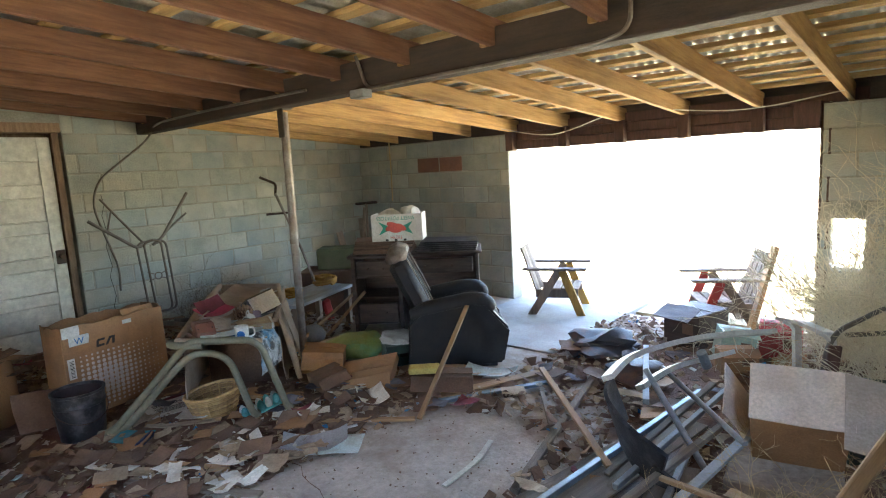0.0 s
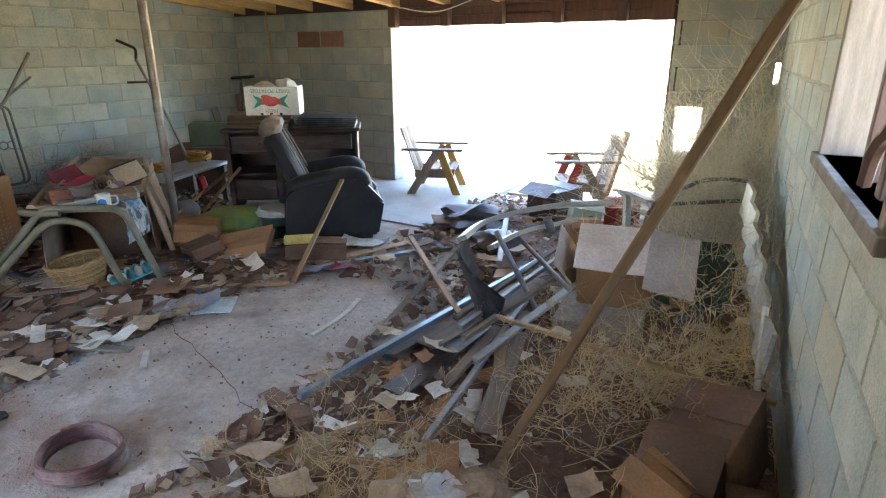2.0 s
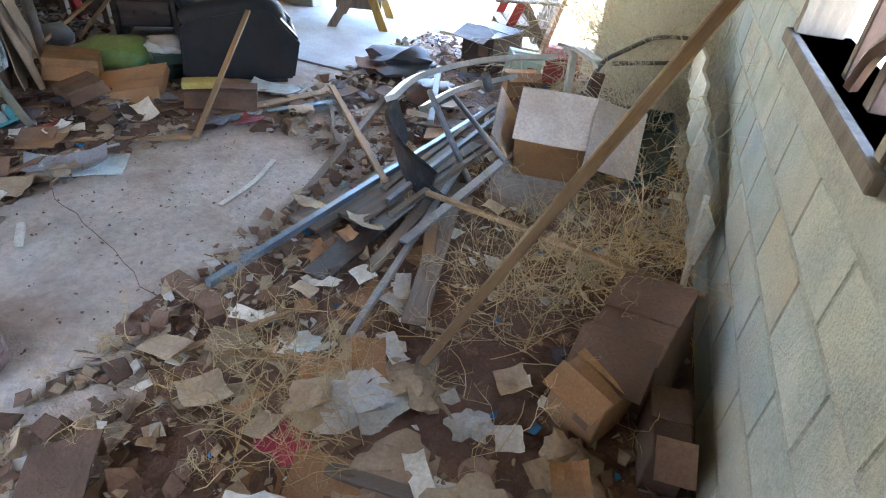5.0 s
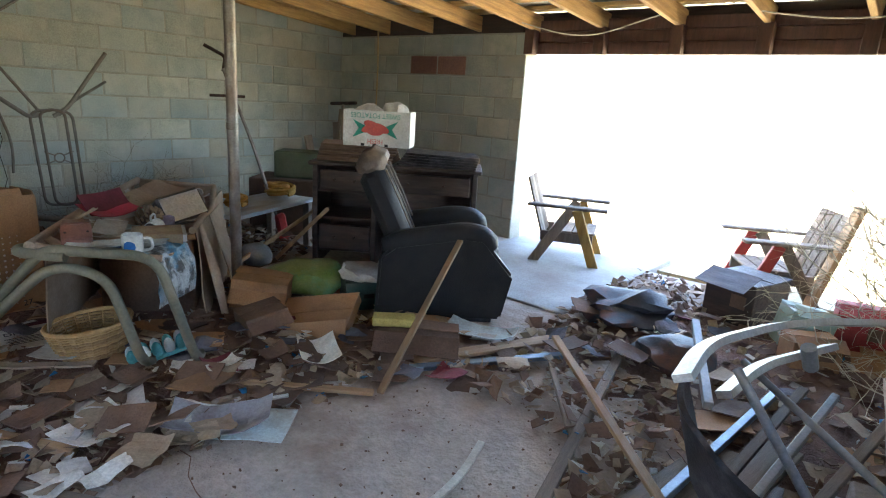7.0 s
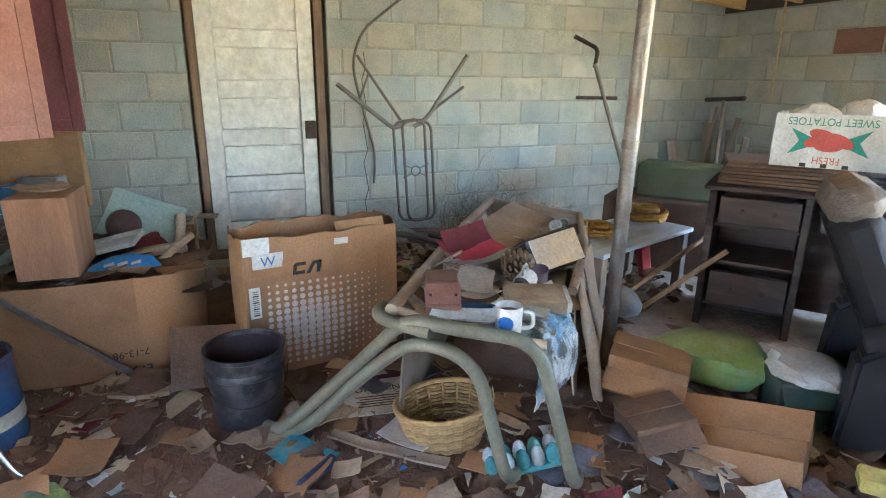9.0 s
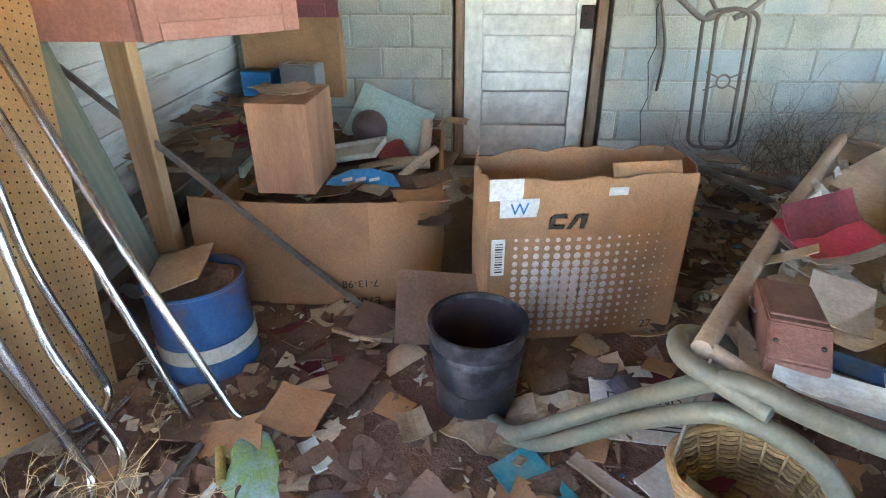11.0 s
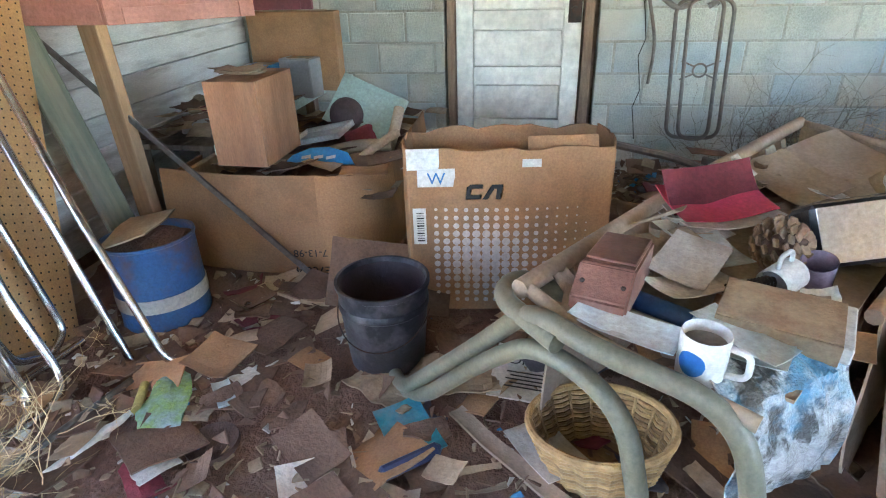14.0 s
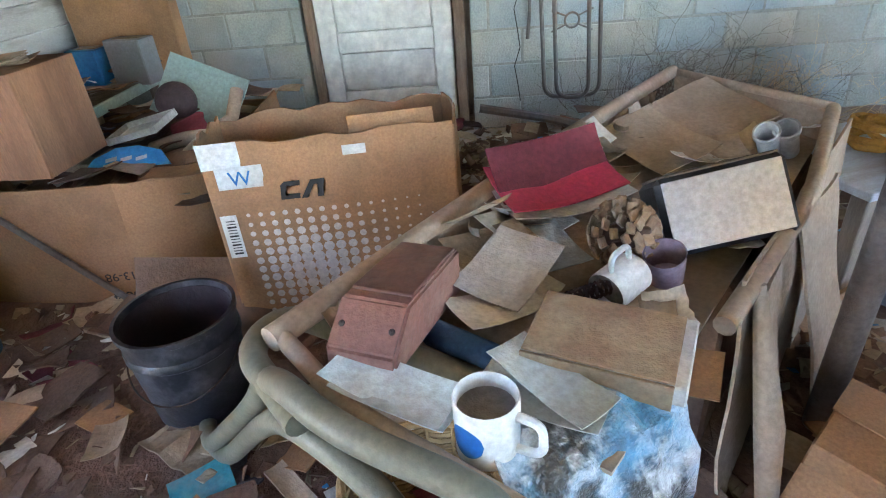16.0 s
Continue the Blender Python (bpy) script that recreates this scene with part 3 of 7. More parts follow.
# West wall: door in its frame, wire, crack.
def panel_door():
    d = tagged(thing("door_1", pose(X0 - 0.045, DOOR[0], 0.07), "closed white panelled door, paint grimy and chipped", "door"), kind="structure")
    w, h = DOOR[1] - DOOR[0] - 0.01, DOOR[2] - 0.07
    bm = bm_new()
    span(bm, (-0.03, 0.0, 0), (-0.006, w, h))
    part("door_core", bm, DOOR_W, d)
    bm = bm_new()
    for y0, y1 in ((0, 0.115), (w - 0.115, w)):
        span(bm, (-0.004, y0, 0), (0.03, y1, h), 0.003)
    part("stile", bm, DOOR_W, d)
    # Unseen panel added behind the door to stop sun leaking round its edges.
    bm = bm_new()
    span(bm, (-0.16, -0.09, -0.28), (-0.101, w + 0.11, h + 0.2))
    part("outer_skin", bm, FRAME_W, d)
    zs = [0.0, 0.22, 0.46, 0.58, 0.82, 0.94, 1.18, 1.30, 1.54, 1.66, 1.90, h]
    for k in range(0, len(zs) - 1):
        bm = bm_new()
        if k % 2 == 0:
            span(bm, (-0.004, 0.117, zs[k]), (0.03, w - 0.117, zs[k + 1]), 0.003)
            part("rail", bm, DOOR_W, d)
        else:
            span(bm, (-0.004, 0.124, zs[k] + 0.008), (0.014, w - 0.124, zs[k + 1] - 0.008), 0.004)
            part("panel", bm, DOOR_W, d)
    bm = bm_new()
    span(bm, (0.03, w - 0.09, 0.86), (0.045, w - 0.005, 1.0), 0.004)
    tube(bm, [(0.045, w - 0.05, 0.94), (0.09, w - 0.05, 0.94)], 0.022, 12)
    part("lock", bm, IRON, d, "black rim lock")
    for y0, y1, z1 in ((-0.06, -0.006, h + 0.04), (w + 0.012, w + 0.075, h + 0.04)):
        bm = bm_new()
        span(bm, (-0.1, y0, -0.27), (0.062, y1, z1), 0.004)
        part("jamb", bm, FRAME_W, d, "rough brown timber jamb")
    bm = bm_new()
    span(bm, (-0.1, -0.075, h + 0.045), (0.062, w + 0.1, h + 0.14), 0.004)
    part("head", bm, FRAME_W, d)
    bm = bm_new()
    span(bm, (-0.1, -0.075, -0.28), (0.055, w + 0.1, -0.012), 0.004)
    part("sill", bm, FRAME_W, d)


panel_door()
bm = bm_new()
tube(bm, bent([(-2.0, 4.12, 2.3), (-3.6, 4.12, 2.31), (-4.7, 4.15, 2.3), (-5.13, 4.26, 2.18), (-5.16, 3.7, 1.75), (-5.17, 3.62, 1.5), (-5.17, 3.69, 1.2), (-5.17, 3.8, 0.8), (-5.17, 3.78, 0.55)], 0.3), 0.011, 8)
tagged(solid("cable", bm, GREYTUBE, smooth=True), "grey electric cable drooping along the beam and block wall", "cable")
bm = bm_new()
tube(bm, [(-5.192, 3.72 + 0.02 * math.sin(k * 2.1), 1.6 - 0.11 * k) for k in range(14)], 0.003, 5)
tagged(solid("wall_crack", bm, HOLE), "dark step crack in the blocks", "crack", kind="structure")

# Pole under the beam.
p_ = thing("support_pole", Matrix(), "rusty grey steel pole propping the beam", "pole")
bm = bm_new()
tube(bm, [(-2.64, 4.33, 0), (-2.53, 4.27, 2.2)], 0.034, 16)
part("shaft", bm, STEEL_PIPE, p_, smooth=True)
bm = bm_new()
tube(bm, [(-2.583, 4.299, 1.12), (-2.581, 4.298, 1.16)], 0.038, 16)
part("collar", bm, STEEL_PIPE, p_, smooth=True)
bm = bm_new()
span(bm, (-2.57, 4.235, 2.0), (-2.49, 4.243, 2.26), 0.002)
span(bm, (-2.57, 4.235, 2.225), (-2.49, 4.34, 2.232), 0.002)
part("bracket", bm, GREYTUBE, p_, "perforated steel bracket")

# Conduit and socket boxes on the beam.
c_ = thing("conduit", Matrix(), "bent steel conduit along the beam with a junction box", "conduit")
bm = bm_new()
tube(bm, bent([(-1.45, 4.14, 2.45), (-1.4, 4.13, 2.36), (-1.35, 4.13, 2.225), (0.3, 4.13, 2.225), (0.45, 4.13, 2.26), (0.45, 4.13, 2.55)], 0.08), 0.011, 8)
part("tube", bm, STEEL_PIPE, c_, smooth=True)
bm = bm_new()
span(bm, (-1.46, 4.07, 2.17), (-1.33, 4.16, 2.225), 0.006)
part("junction_box", bm, GREYPL, c_)
for x, y, sag in ((-2.41, 7.1, 0.12), (-0.4, 7.0, 0.06)):
    bm = bm_new()
    tube(bm, [(x + 1.345 * s, y + 0.1 * math.sin(5 * s), 2.1 - sag * math.sin(math.pi * s)) for s in [i / 14 for i in range(15)]], 0.005, 6)
    tagged(solid("hanging_wire", bm, CREAM), "thin old wire sagging below the joists", "wire")
bm = bm_new()
tube(bm, [(-4.38, 7.2, 2.10), (-4.39, 7.22, 1.7), (-4.38, 7.2, 1.25)], 0.009, 6)
tagged(solid("rope", bm, STRAW), "frayed rope hanging in the corner", "rope")

# Window in the east wall.
def east(d, out, z):
    """A point by the run along the east wall, the distance into the room and the height."""
    p = Vector((east_x(Y0), Y0, z)) + EU * d + EN * out
    return p


w_ = tagged(thing("window_1", Matrix.Translation((east_x(Y0), Y0, 0)) @ Matrix((EU, EN, (0, 0, 1))).transposed().to_4x4(), "broken wooden window without glass", "window"), kind="structure")
a, b, zl, zh = WIN
for n_, lo, hi, mt in (("sill", (a - 0.05, -0.19, zl - 0.05), (b + 0.05, 0.03, zl + 0.0), GREYWOOD), ("head", (a, -0.15, zh - 0.05), (b, 0.012, zh), GREYWOOD), ("jamb", (a, -0.15, zl), (a + 0.05, 0.012, zh - 0.051), GREYWOOD), ("jamb", (b - 0.05, -0.15, zl), (b, 0.012, zh - 0.051), GREYWOOD), ("mullion", (a + 0.34, -0.09, zl + 0.002), (a + 0.40, -0.04, zh - 0.052), BROWN), ("mullion", (a + 0.62, -0.09, zl + 0.002), (a + 0.66, -0.04, zh - 0.052), BROWN)):
    bm = bm_new()
    span(bm, lo, hi, 0.004)
    part(n_, bm, mt, w_)
bm = bm_new()
tube(bm, bent([(a + 0.15, -0.03, zl + 0.45), (a + 0.2, -0.02, zl + 0.25), (a + 0.42, -0.02, zl + 0.14), (a + 0.5, -0.03, zl + 0.02)], 0.1), 0.022, 6)
part("broken_bar", bm, BROWN, w_)

# Recliner.
def recliner(m):
    c = thing("recliner", m, "black leather recliner, its headrest worn bare", "armchair")
    side = [(0.0, 0.04), (0.80, 0.04), (0.86, 0.33), (0.66, 0.56), (0.54, 0.57), (0.12, 0.50), (0.02, 0.42)]
    for y in (0.075, 0.645):
        bm = bm_new()
        prism(bm, side, 0.15, Matrix.Translation((0, y, 0)), 0.018)
        part("side_panel", bm, LEATHER, c, smooth=True)
        bm = bm_new()
        tube(bm, bent([(0.04, y, 0.47), (0.2, y, 0.52), (0.54, y, 0.575), (0.66, y, 0.56), (0.72, y, 0.48)], 0.06), [0.05] + [0.075] * 21 + [0.05], 12)
        part("armrest", bm, LEATHER, c, smooth=True)
    bm = bm_new()
    box(bm, (0.62, 0.44, 0.2), pose(0.48, 0.36, 0.36, 0, -6, 0), 0.05)
    part("seat", bm, LEATHER, c, smooth=True)
    bm = bm_new()
    box(bm, (0.05, 0.42, 0.26), pose(0.82, 0.36, 0.2, 0, 8, 0), 0.02)
    part("footrest", bm, LEATHER, c, smooth=True)
    back = pose(0.20, 0.36, 0.42, 0, -25, 0)
    bm = bm_new()
    for y in (-0.12, 0.12):
        box(bm, (0.17, 0.25, 0.62), back @ Matrix.Translation((-0.02, y, 0.27)), 0.05)
    part("backrest", bm, LEATHER, c, smooth=True)
    bm = bm_new()
    box(bm, (0.20, 0.48, 0.16), back @ Matrix.Translation((0.0, 0, 0.60)), 0.06)
    part("headrest", bm, LEATHER_WORN, c, "cracked tan headrest", smooth=True)
    bm = bm_new()
    for y in (-0.235, 0.0, 0.235):
        tube(bm, [back @ Vector((0.075, y, 0.02)), back @ Vector((0.08, y, 0.3)), back @ Vector((0.075, y, 0.54))], 0.008, 6)
    part("piping", bm, LEATHER_WORN, c, smooth=True)
    bm = bm_new()
    span(bm, (0.05, 0.05, 0.0), (0.75, 0.67, 0.05), 0.005)
    part("base", bm, BLACKPL, c)


recliner(pose(-1.74, 4.73, 0, 0, 0, 43))

# Dresser with things on it.
before = mark()
def dresser(m):
    d = thing("dresser", m, "dark wooden desk dresser with drawers gone", "dresser")
    L, D, Hh = 1.30, 0.5, 0.86
    for x0 in (0, 0.47, L - 0.04):
        bm = bm_new()
        span(bm, (x0, 0.01, 0), (x0 + 0.04, D, Hh - 0.032), 0.004)
        part("side_panel", bm, DARKWOOD, d)
    bm = bm_new()
    span(bm, (-0.03, -0.03, Hh - 0.03), (L + 0.03, D + 0.02, Hh), 0.008)
    part("top", bm, DARKWOOD, d)
    bm = bm_new()
    span(bm, (0.041, D - 0.02, 0.05), (L - 0.041, D - 0.005, Hh - 0.032))
    part("back_panel", bm, DARKWOOD, d)
    for z in (0.14, 0.40, 0.62):
        bm = bm_new()
        span(bm, (0.042, 0.02, z), (0.468, D - 0.022, z + 0.02), 0.002)
        part("shelf", bm, DARKWOOD, d)
    for x0, x1, z0, z1 in ((0.55, 1.24, 0.65, 0.80), (0.06, 0.46, 0.645, 0.8), (0.06, 0.46, 0.165, 0.36)):
        bm = bm_new()
        span(bm, (x0, -0.012, z0), (x1, 0.03, z1), 0.006)
        dr = part("drawer", bm, DARKWOOD, d)
        bm = bm_new()
        for f in (0.3, 0.7):
            tube(bm, [(x0 + (x1 - x0) * f, -0.012, (z0 + z1) / 2), (x0 + (x1 - x0) * f, -0.035, (z0 + z1) / 2)], 0.012, 8)
        part("knob", bm, IRON, dr)


DM = yaw_pose((-2.89, 5.3), (-1.89, 6.12))
dresser(DM)
bm = bm_new()
for k in range(5):
    box(bm, (0.62 - 0.01 * k, 0.42, 0.018), DM @ pose(0.98 + 0.006 * k, 0.22, 0.872 + 0.02 * k, 0, 1.2 * k * 0.3, 1.5 * k - 3), 0.004)
tagged(solid("folded_mat", bm, BLACKPL), "folded dark rubber mat on the dresser", "mat")
bs = thing("board_stack", DM, "stack of warped brown boards on the dresser", "boards")
for k in range(7):
    bm = bm_new()
    box(bm, (0.60, 0.40, 0.018), pose(0.33, 0.24, 0.872 + 0.02 * k, 0, 0, 2 * k - 3), 0.004)
    part("board", bm, CARD_DARK, bs)


def print_box():
    m = pose(-2.585, 5.355, 1.012, 0, 0, 37) @ Matrix.Diagonal((0.89, 0.85, 1.04, 1))
    c = thing("produce_box", m, "white sweet potato carton lying upside down", "box")
    bm = bm_new()
    span(bm, (0, 0, 0), (0.56, 0.35, 0.01))
    for lo, hi in (((0, 0, 0.01), (0.56, 0.006, 0.25)), ((0, 0.344, 0.01), (0.56, 0.35, 0.25)), ((0, 0.007, 0.01), (0.006, 0.343, 0.25)), ((0.554, 0.007, 0.01), (0.56, 0.343, 0.25))):
        span(bm, lo, hi)
    part("carton", bm, WHITEPL, c)
    up = Matrix.Translation((0.27, -0.002, 0.205)) @ Matrix.Rotation(math.pi / 2, 4, "X") @ Matrix.Rotation(math.pi, 4, "Z")
    flat_text("SWEET POTATOES", 0.05, GREENINK, c, Matrix.Translation((0.27, -0.0015, 0.232)) @ Matrix.Rotation(math.pi / 2, 4, "X") @ Matrix.Rotation(math.pi, 4, "Z"))
    flat_text("FRESH", 0.048, REDINK, c, Matrix.Translation((0.27, -0.0015, 0.052)) @ Matrix.Rotation(math.pi / 2, 4, "X") @ Matrix.Rotation(math.pi, 4, "Z"))
    bm = bm_new()
    for s in (-1, 1):
        prism(bm, [(0.27 + s * 0.03, 0.12), (0.27 + s * 0.19, 0.185), (0.27 + s * 0.14, 0.125), (0.27 + s * 0.19, 0.06)], 0.0012, Matrix.Translation((0, -0.0008, 0)))
    part("star_print", bm, GREENINK, c)
    bm = bm_new()
    for dx, dz, a_ in ((-0.05, 0.13, 20), (0.05, 0.13, -20), (0.0, 0.105, 0), (-0.03, 0.15, -15)):
        lathe(bm, [(0, -0.001), (1, -0.001), (1, 0.0008), (0, 0.0008)], 14, Matrix.Translation((0.27 + dx, -0.0014 - abs(dx) * 0.02, dz)) @ Matrix.Rotation(math.pi / 2, 4, "X") @ Matrix.Rotation(radians(a_), 4, "Z") @ Matrix.Diagonal((0.07, 0.028, 0.6, 1)))
    part("fruit_print", bm, REDINK, c)
    bm = bm_new()
    for k in range(3):
        span(bm, (0.15 + 0.1 * k, -0.003, 0.002), (0.18 + 0.1 * k, 0.0, 0.02))
    part("slot", bm, BLACKINK, c)


print_box()


def lump(r, seed, squash=0.7, amp=0.35, sub=3):
    """A crumpled bag: a ball pushed about by noise, with a flat underside at z = 0."""
    bm = bm_new()
    bmesh.ops.create_icosphere(bm, subdivisions=sub, radius=1.0)
    for v in bm.verts:
        q = v.co * 1.6 + Vector((seed, seed * 2, 0))
        k = 1 + amp * noise.noise(q) + amp * 0.5 * abs(noise.noise(q * 2.7))
        v.co = Vector((v.co.x * r[0] * k, v.co.y * r[1] * k, max(0.0, (v.co.z * k + squash) * r[2] * 0.6)))
    return bm


for dx, dy, z, r, s in ((0.16, 0.16, 1.06, (0.13, 0.1, 0.2), 1.0), (0.36, 0.16, 1.1, (0.1, 0.09, 0.19), 5.0)):
    tagged(solid("plastic_bag", lump(r, s), WHITEBAG, pose(-2.585, 5.355, 0.05, 0, 0, 37) @ Matrix.Translation((dx, dy, z)), True), "crumpled white plastic bag stuffed in the carton", "bag")
for k, (x, y, h, t_) in enumerate(((-4.75, 6.9, 1.2, 4), (-4.62, 6.95, 1.05, -7), (-4.5, 6.85, 1.12, 8), (-4.4, 7.0, 1.0, -3), (-4.3, 6.9, 0.95, 6), (-4.68, 6.75, 0.9, -10))):
    bm = bm_new()
    box(bm, (0.09 if k % 2 else 0.05, 0.03, h), Matrix.Translation((0, 0, h / 2)), 0.004)
    tagged(solid("loose_board", bm, GREYWOOD, pose(x, y, 0.0, -5, t_, 15 * k)), "weathered board standing in the block corner", "board", "boards in the corner")
s_ = thing("shovel", pose(-4.35, 6.75, 0.0, -6, -6, 0), "old shovel with a T handle leaning in the corner", "shovel")
bm = bm_new()
tube(bm, [(0, 0, 0.3), (0, 0, 1.28)], 0.018, 8)
part("shaft", bm, GREYWOOD, s_, smooth=True)
bm = bm_new()
tube(bm, [(-0.22, 0, 1.29), (0.22, 0, 1.27)], 0.02, 8)
part("handle", bm, IRON, s_, smooth=True)
bm = bm_new()
sheet(bm, 0.2, 0.32, 0.003, 6, 6, 0.0, 3, 0, 0.02, Matrix.Translation((0, 0, 0.16)) @ Matrix.Rotation(math.pi / 2, 4, "X"))
part("blade", bm, IRON, s_)

settle(before)


# Garden chairs at the opening.
def garden_chair(m, front, rear, arm):
    c = thing("garden_chair", m, "weathered wooden lawn chair with splayed legs", "chair", "lawn chairs at the opening")
    for y in (-0.27, 0.27):
        for nm, a_, b_, mt in (("front_leg", (0.3, y, 0), (0.1, y, 0.51), front), ("rear_leg", (-0.25, y, 0), (0.06, y * 0.88, 0.51), rear)):
            mm, L = bar(a_, b_)
            bm = bm_new()
            box(bm, (0.035, 0.085, L), mm, 0.004)
            part(nm, bm, mt, c)
        bm = bm_new()
        span(bm, (-0.33, y - 0.055, 0.515), (0.36, y + 0.055, 0.54), 0.006)
        part("armrest", bm, arm, c)
        bm = bm_new()
        span(bm, (-0.2, y * 0.8 - 0.018, 0.2), (0.26, y * 0.8 + 0.018, 0.29), 0.004)
        part("seat_rail", bm, rear, c)
    for k in range(4):
        bm = bm_new()
        span(bm, (-0.12 + 0.1 * k, -0.24, 0.292), (-0.03 + 0.1 * k, 0.24, 0.31), 0.004)
        part("seat_slat", bm, arm, c)
    for k in range(4):
        bm = bm_new()
        box(bm, (0.02, 0.1, 0.54), pose(-0.27, -0.17 + 0.113 * k, 0.5, 0, -18, 0), 0.004)
        part("back_slat", bm, arm, c)


garden_chair(pose(-1.72, 7.13, 0.0, 0, 0, 22), YELLOWWOOD, GREYWOOD, GREYWOOD)
before = mark()
garden_chair(pose(-0.03, 7.62, -0.02, 0, 0, 212), REDPAINT, GREYWOOD, GREYWOOD)
bm = bm_new()
box(bm, (0.04, 0.12, 0.85), pose(0.35, 7.45, 0.42, 0, 14, 30), 0.005)
tagged(solid("loose_board", bm, RAWWOOD, Matrix()), "pale broken board leaning on a lawn chair", "board")
settle(before)

# ---- south-west corner: bench, cabinet, boxes ----
b_ = thing("workbench", Matrix(), "rough workbench with a pale blue front edge, piled with litter", "workbench")
for k in range(3):
    bm = bm_new()
    span(bm, (X0 + 0.02, 0.985 + 0.175 * k, 0.49), (-3.66, 1.155 + 0.175 * k, 0.52), 0.004)
    part("board", bm, GREYWOOD, b_)
bm = bm_new()
span(bm, (X0 + 0.02, 1.512, 0.47), (-3.66, 1.535, 0.525), 0.004)
part("edge", bm, MINT, b_, "pale blue painted edge")
bm = bm_new()
span(bm, (-4.4, 1.47, 0.36), (-3.4, 1.505, 0.468), 0.004)
part("apron", bm, RAWWOOD, b_)
for x, y in ((-3.72, 1.05), (-5.1, 1.05), (-5.1, 1.45), (-3.74, 1.44)):
    bm = bm_new()
    span(bm, (x - 0.04, y - 0.04, 0), (x + 0.04, y + 0.03, 0.488), 0.004)
    part("leg", bm, GREYWOOD, b_)
mm, L = bar((-3.47, 1.22, 0.0), (-3.3, 1.32, 1.14))
bm = bm_new()
box(bm, (0.05, 0.13, L), Matrix(), 0.004)
tagged(solid("post", bm, RAWWOOD, mm @ pose(0, 0, 0, 0, 0, 40)), "raw pine post propping the pink cabinet", "post")

cab = thing("wall_cabinet", pose(0, 0, 1.13), "faded pink wall cabinet with doors hanging open", "cabinet")
CX0, CX1, CY = -4.15, -3.22, 1.44
for n_, lo, hi in (("side_panel", (CX1 - 0.02, Y0 + 0.02, 0), (CX1, CY, 0.8)), ("side_panel", (CX0, Y0 + 0.02, 0), (CX0 + 0.02, CY, 0.8)), ("bottom_panel", (CX0 + 0.021, Y0 + 0.02, 0.0), (CX1 - 0.021, CY, 0.02)), ("top_panel", (CX0 + 0.021, Y0 + 0.02, 0.78), (CX1 - 0.021, CY, 0.8)), ("shelf", (CX0 + 0.021, Y0 + 0.02, 0.4), (CX1 - 0.021, CY - 0.03, 0.418)), ("face_frame", (CX1 - 0.06, CY + 0.002, 0), (CX1 + 0.004, CY + 0.02, 0.8))):
    bm = bm_new()
    span(bm, lo, hi, 0.003)
    part(n_, bm, PINK, cab)


def cabinet_door(w, h, material, m):
    bm = bm_new()
    span(bm, (0, -0.009, 0), (w, 0.007, h), 0.003)
    d = part("cabinet_door", bm, material, cab)
    d.matrix_basis = m
    for lo, hi in (((0.0, -0.016, 0), (0.06, -0.0095, h)), ((w - 0.06, -0.016, 0), (w, -0.0095, h)), ((0.062, -0.016, 0), (w - 0.062, -0.0095, 0.06)), ((0.062, -0.016, h - 0.06), (w - 0.062, -0.0095, h))):
        bm = bm_new()
        span(bm, lo, hi, 0.002)
        part("moulding", bm, material, d)


cabinet_door(0.56, 0.8, PINK, pose(-3.21, 1.465, 0.0, 0, 0, 130) @ pose(0, 0, 0, 0, 0, 0))
cabinet_door(0.46, 0.8, PLUM, pose(-4.14, 1.465, -0.02, 0, 0, 92))


def open_box(name, m, w, d, h, material, label, bulge=0.0, t=0.008, ragged=0.0, flaps=()):
    """A carton without a lid; each wall is a sheet that may bow and have a torn rim."""
    c = thing(name, m, label, "box")
    for k, (L, mm) in enumerate(((w, pose(w / 2, 0, 0, 0, 0, 0)), (w, pose(w / 2, d, 0, 0, 0, 180)), (d, pose(w, d / 2, 0, 0, 0, 90)), (d, pose(0, d / 2, 0, 0, 0, -90)))):
        bm = bm_new()
        nx, nz = 14, 6
        g_ = []
        for i in range(nx + 1):
            col = []
            for j in range(nz + 1):
                u, v = i / nx - 0.5, j / nz
                z = h * v * (1 - (ragged * max(0.0, noise.noise(Vector((u * 7 + k * 9, h * 5, 0)))) if j == nz else 0))
                col.append(Vector((u * (L - 2 * t), -bulge * math.cos(u * math.pi) * (0.5 + 0.5 * math.sin(v * 2.6)), z)))
            g_.append(col)
        fr = [[bm.verts.new(p) for p in col] for col in g_]
        bk = [[bm.verts.new(p + Vector((0, t, 0))) for p in col] for col in g_]
        for i in range(nx):
            for j in range(nz):
                bm.faces.new((fr[i][j], fr[i + 1][j], fr[i + 1][j + 1], fr[i][j + 1]))
                bm.faces.new((bk[i][j], bk[i][j + 1], bk[i + 1][j + 1], bk[i + 1][j]))
            bm.faces.new((fr[i][nz], fr[i + 1][nz], bk[i + 1][nz], bk[i][nz]))
            bm.faces.new((fr[i][0], bk[i][0], bk[i + 1][0], fr[i + 1][0]))
        for j in range(nz):
            bm.faces.new((fr[0][j], fr[0][j + 1], bk[0][j + 1], bk[0][j]))
            bm.faces.new((fr[nx][j], bk[nx][j], bk[nx][j + 1], fr[nx][j + 1]))
        p = part("side", bm, material, c, smooth=True)
        p.matrix_basis = mm
    bm = bm_new()
    span(bm, (t, t, 0.0), (w - t, d - t, 0.008))
    part("bottom", bm, material, c)
    for mm, fw_, fl in flaps:
        bm = bm_new()
        sheet(bm, fw_, fl, 0.005, 8, 5, 0.008, 5, 3, 0.0)
        p = part("flap", bm, material, c)
        p.matrix_basis = mm
    return c


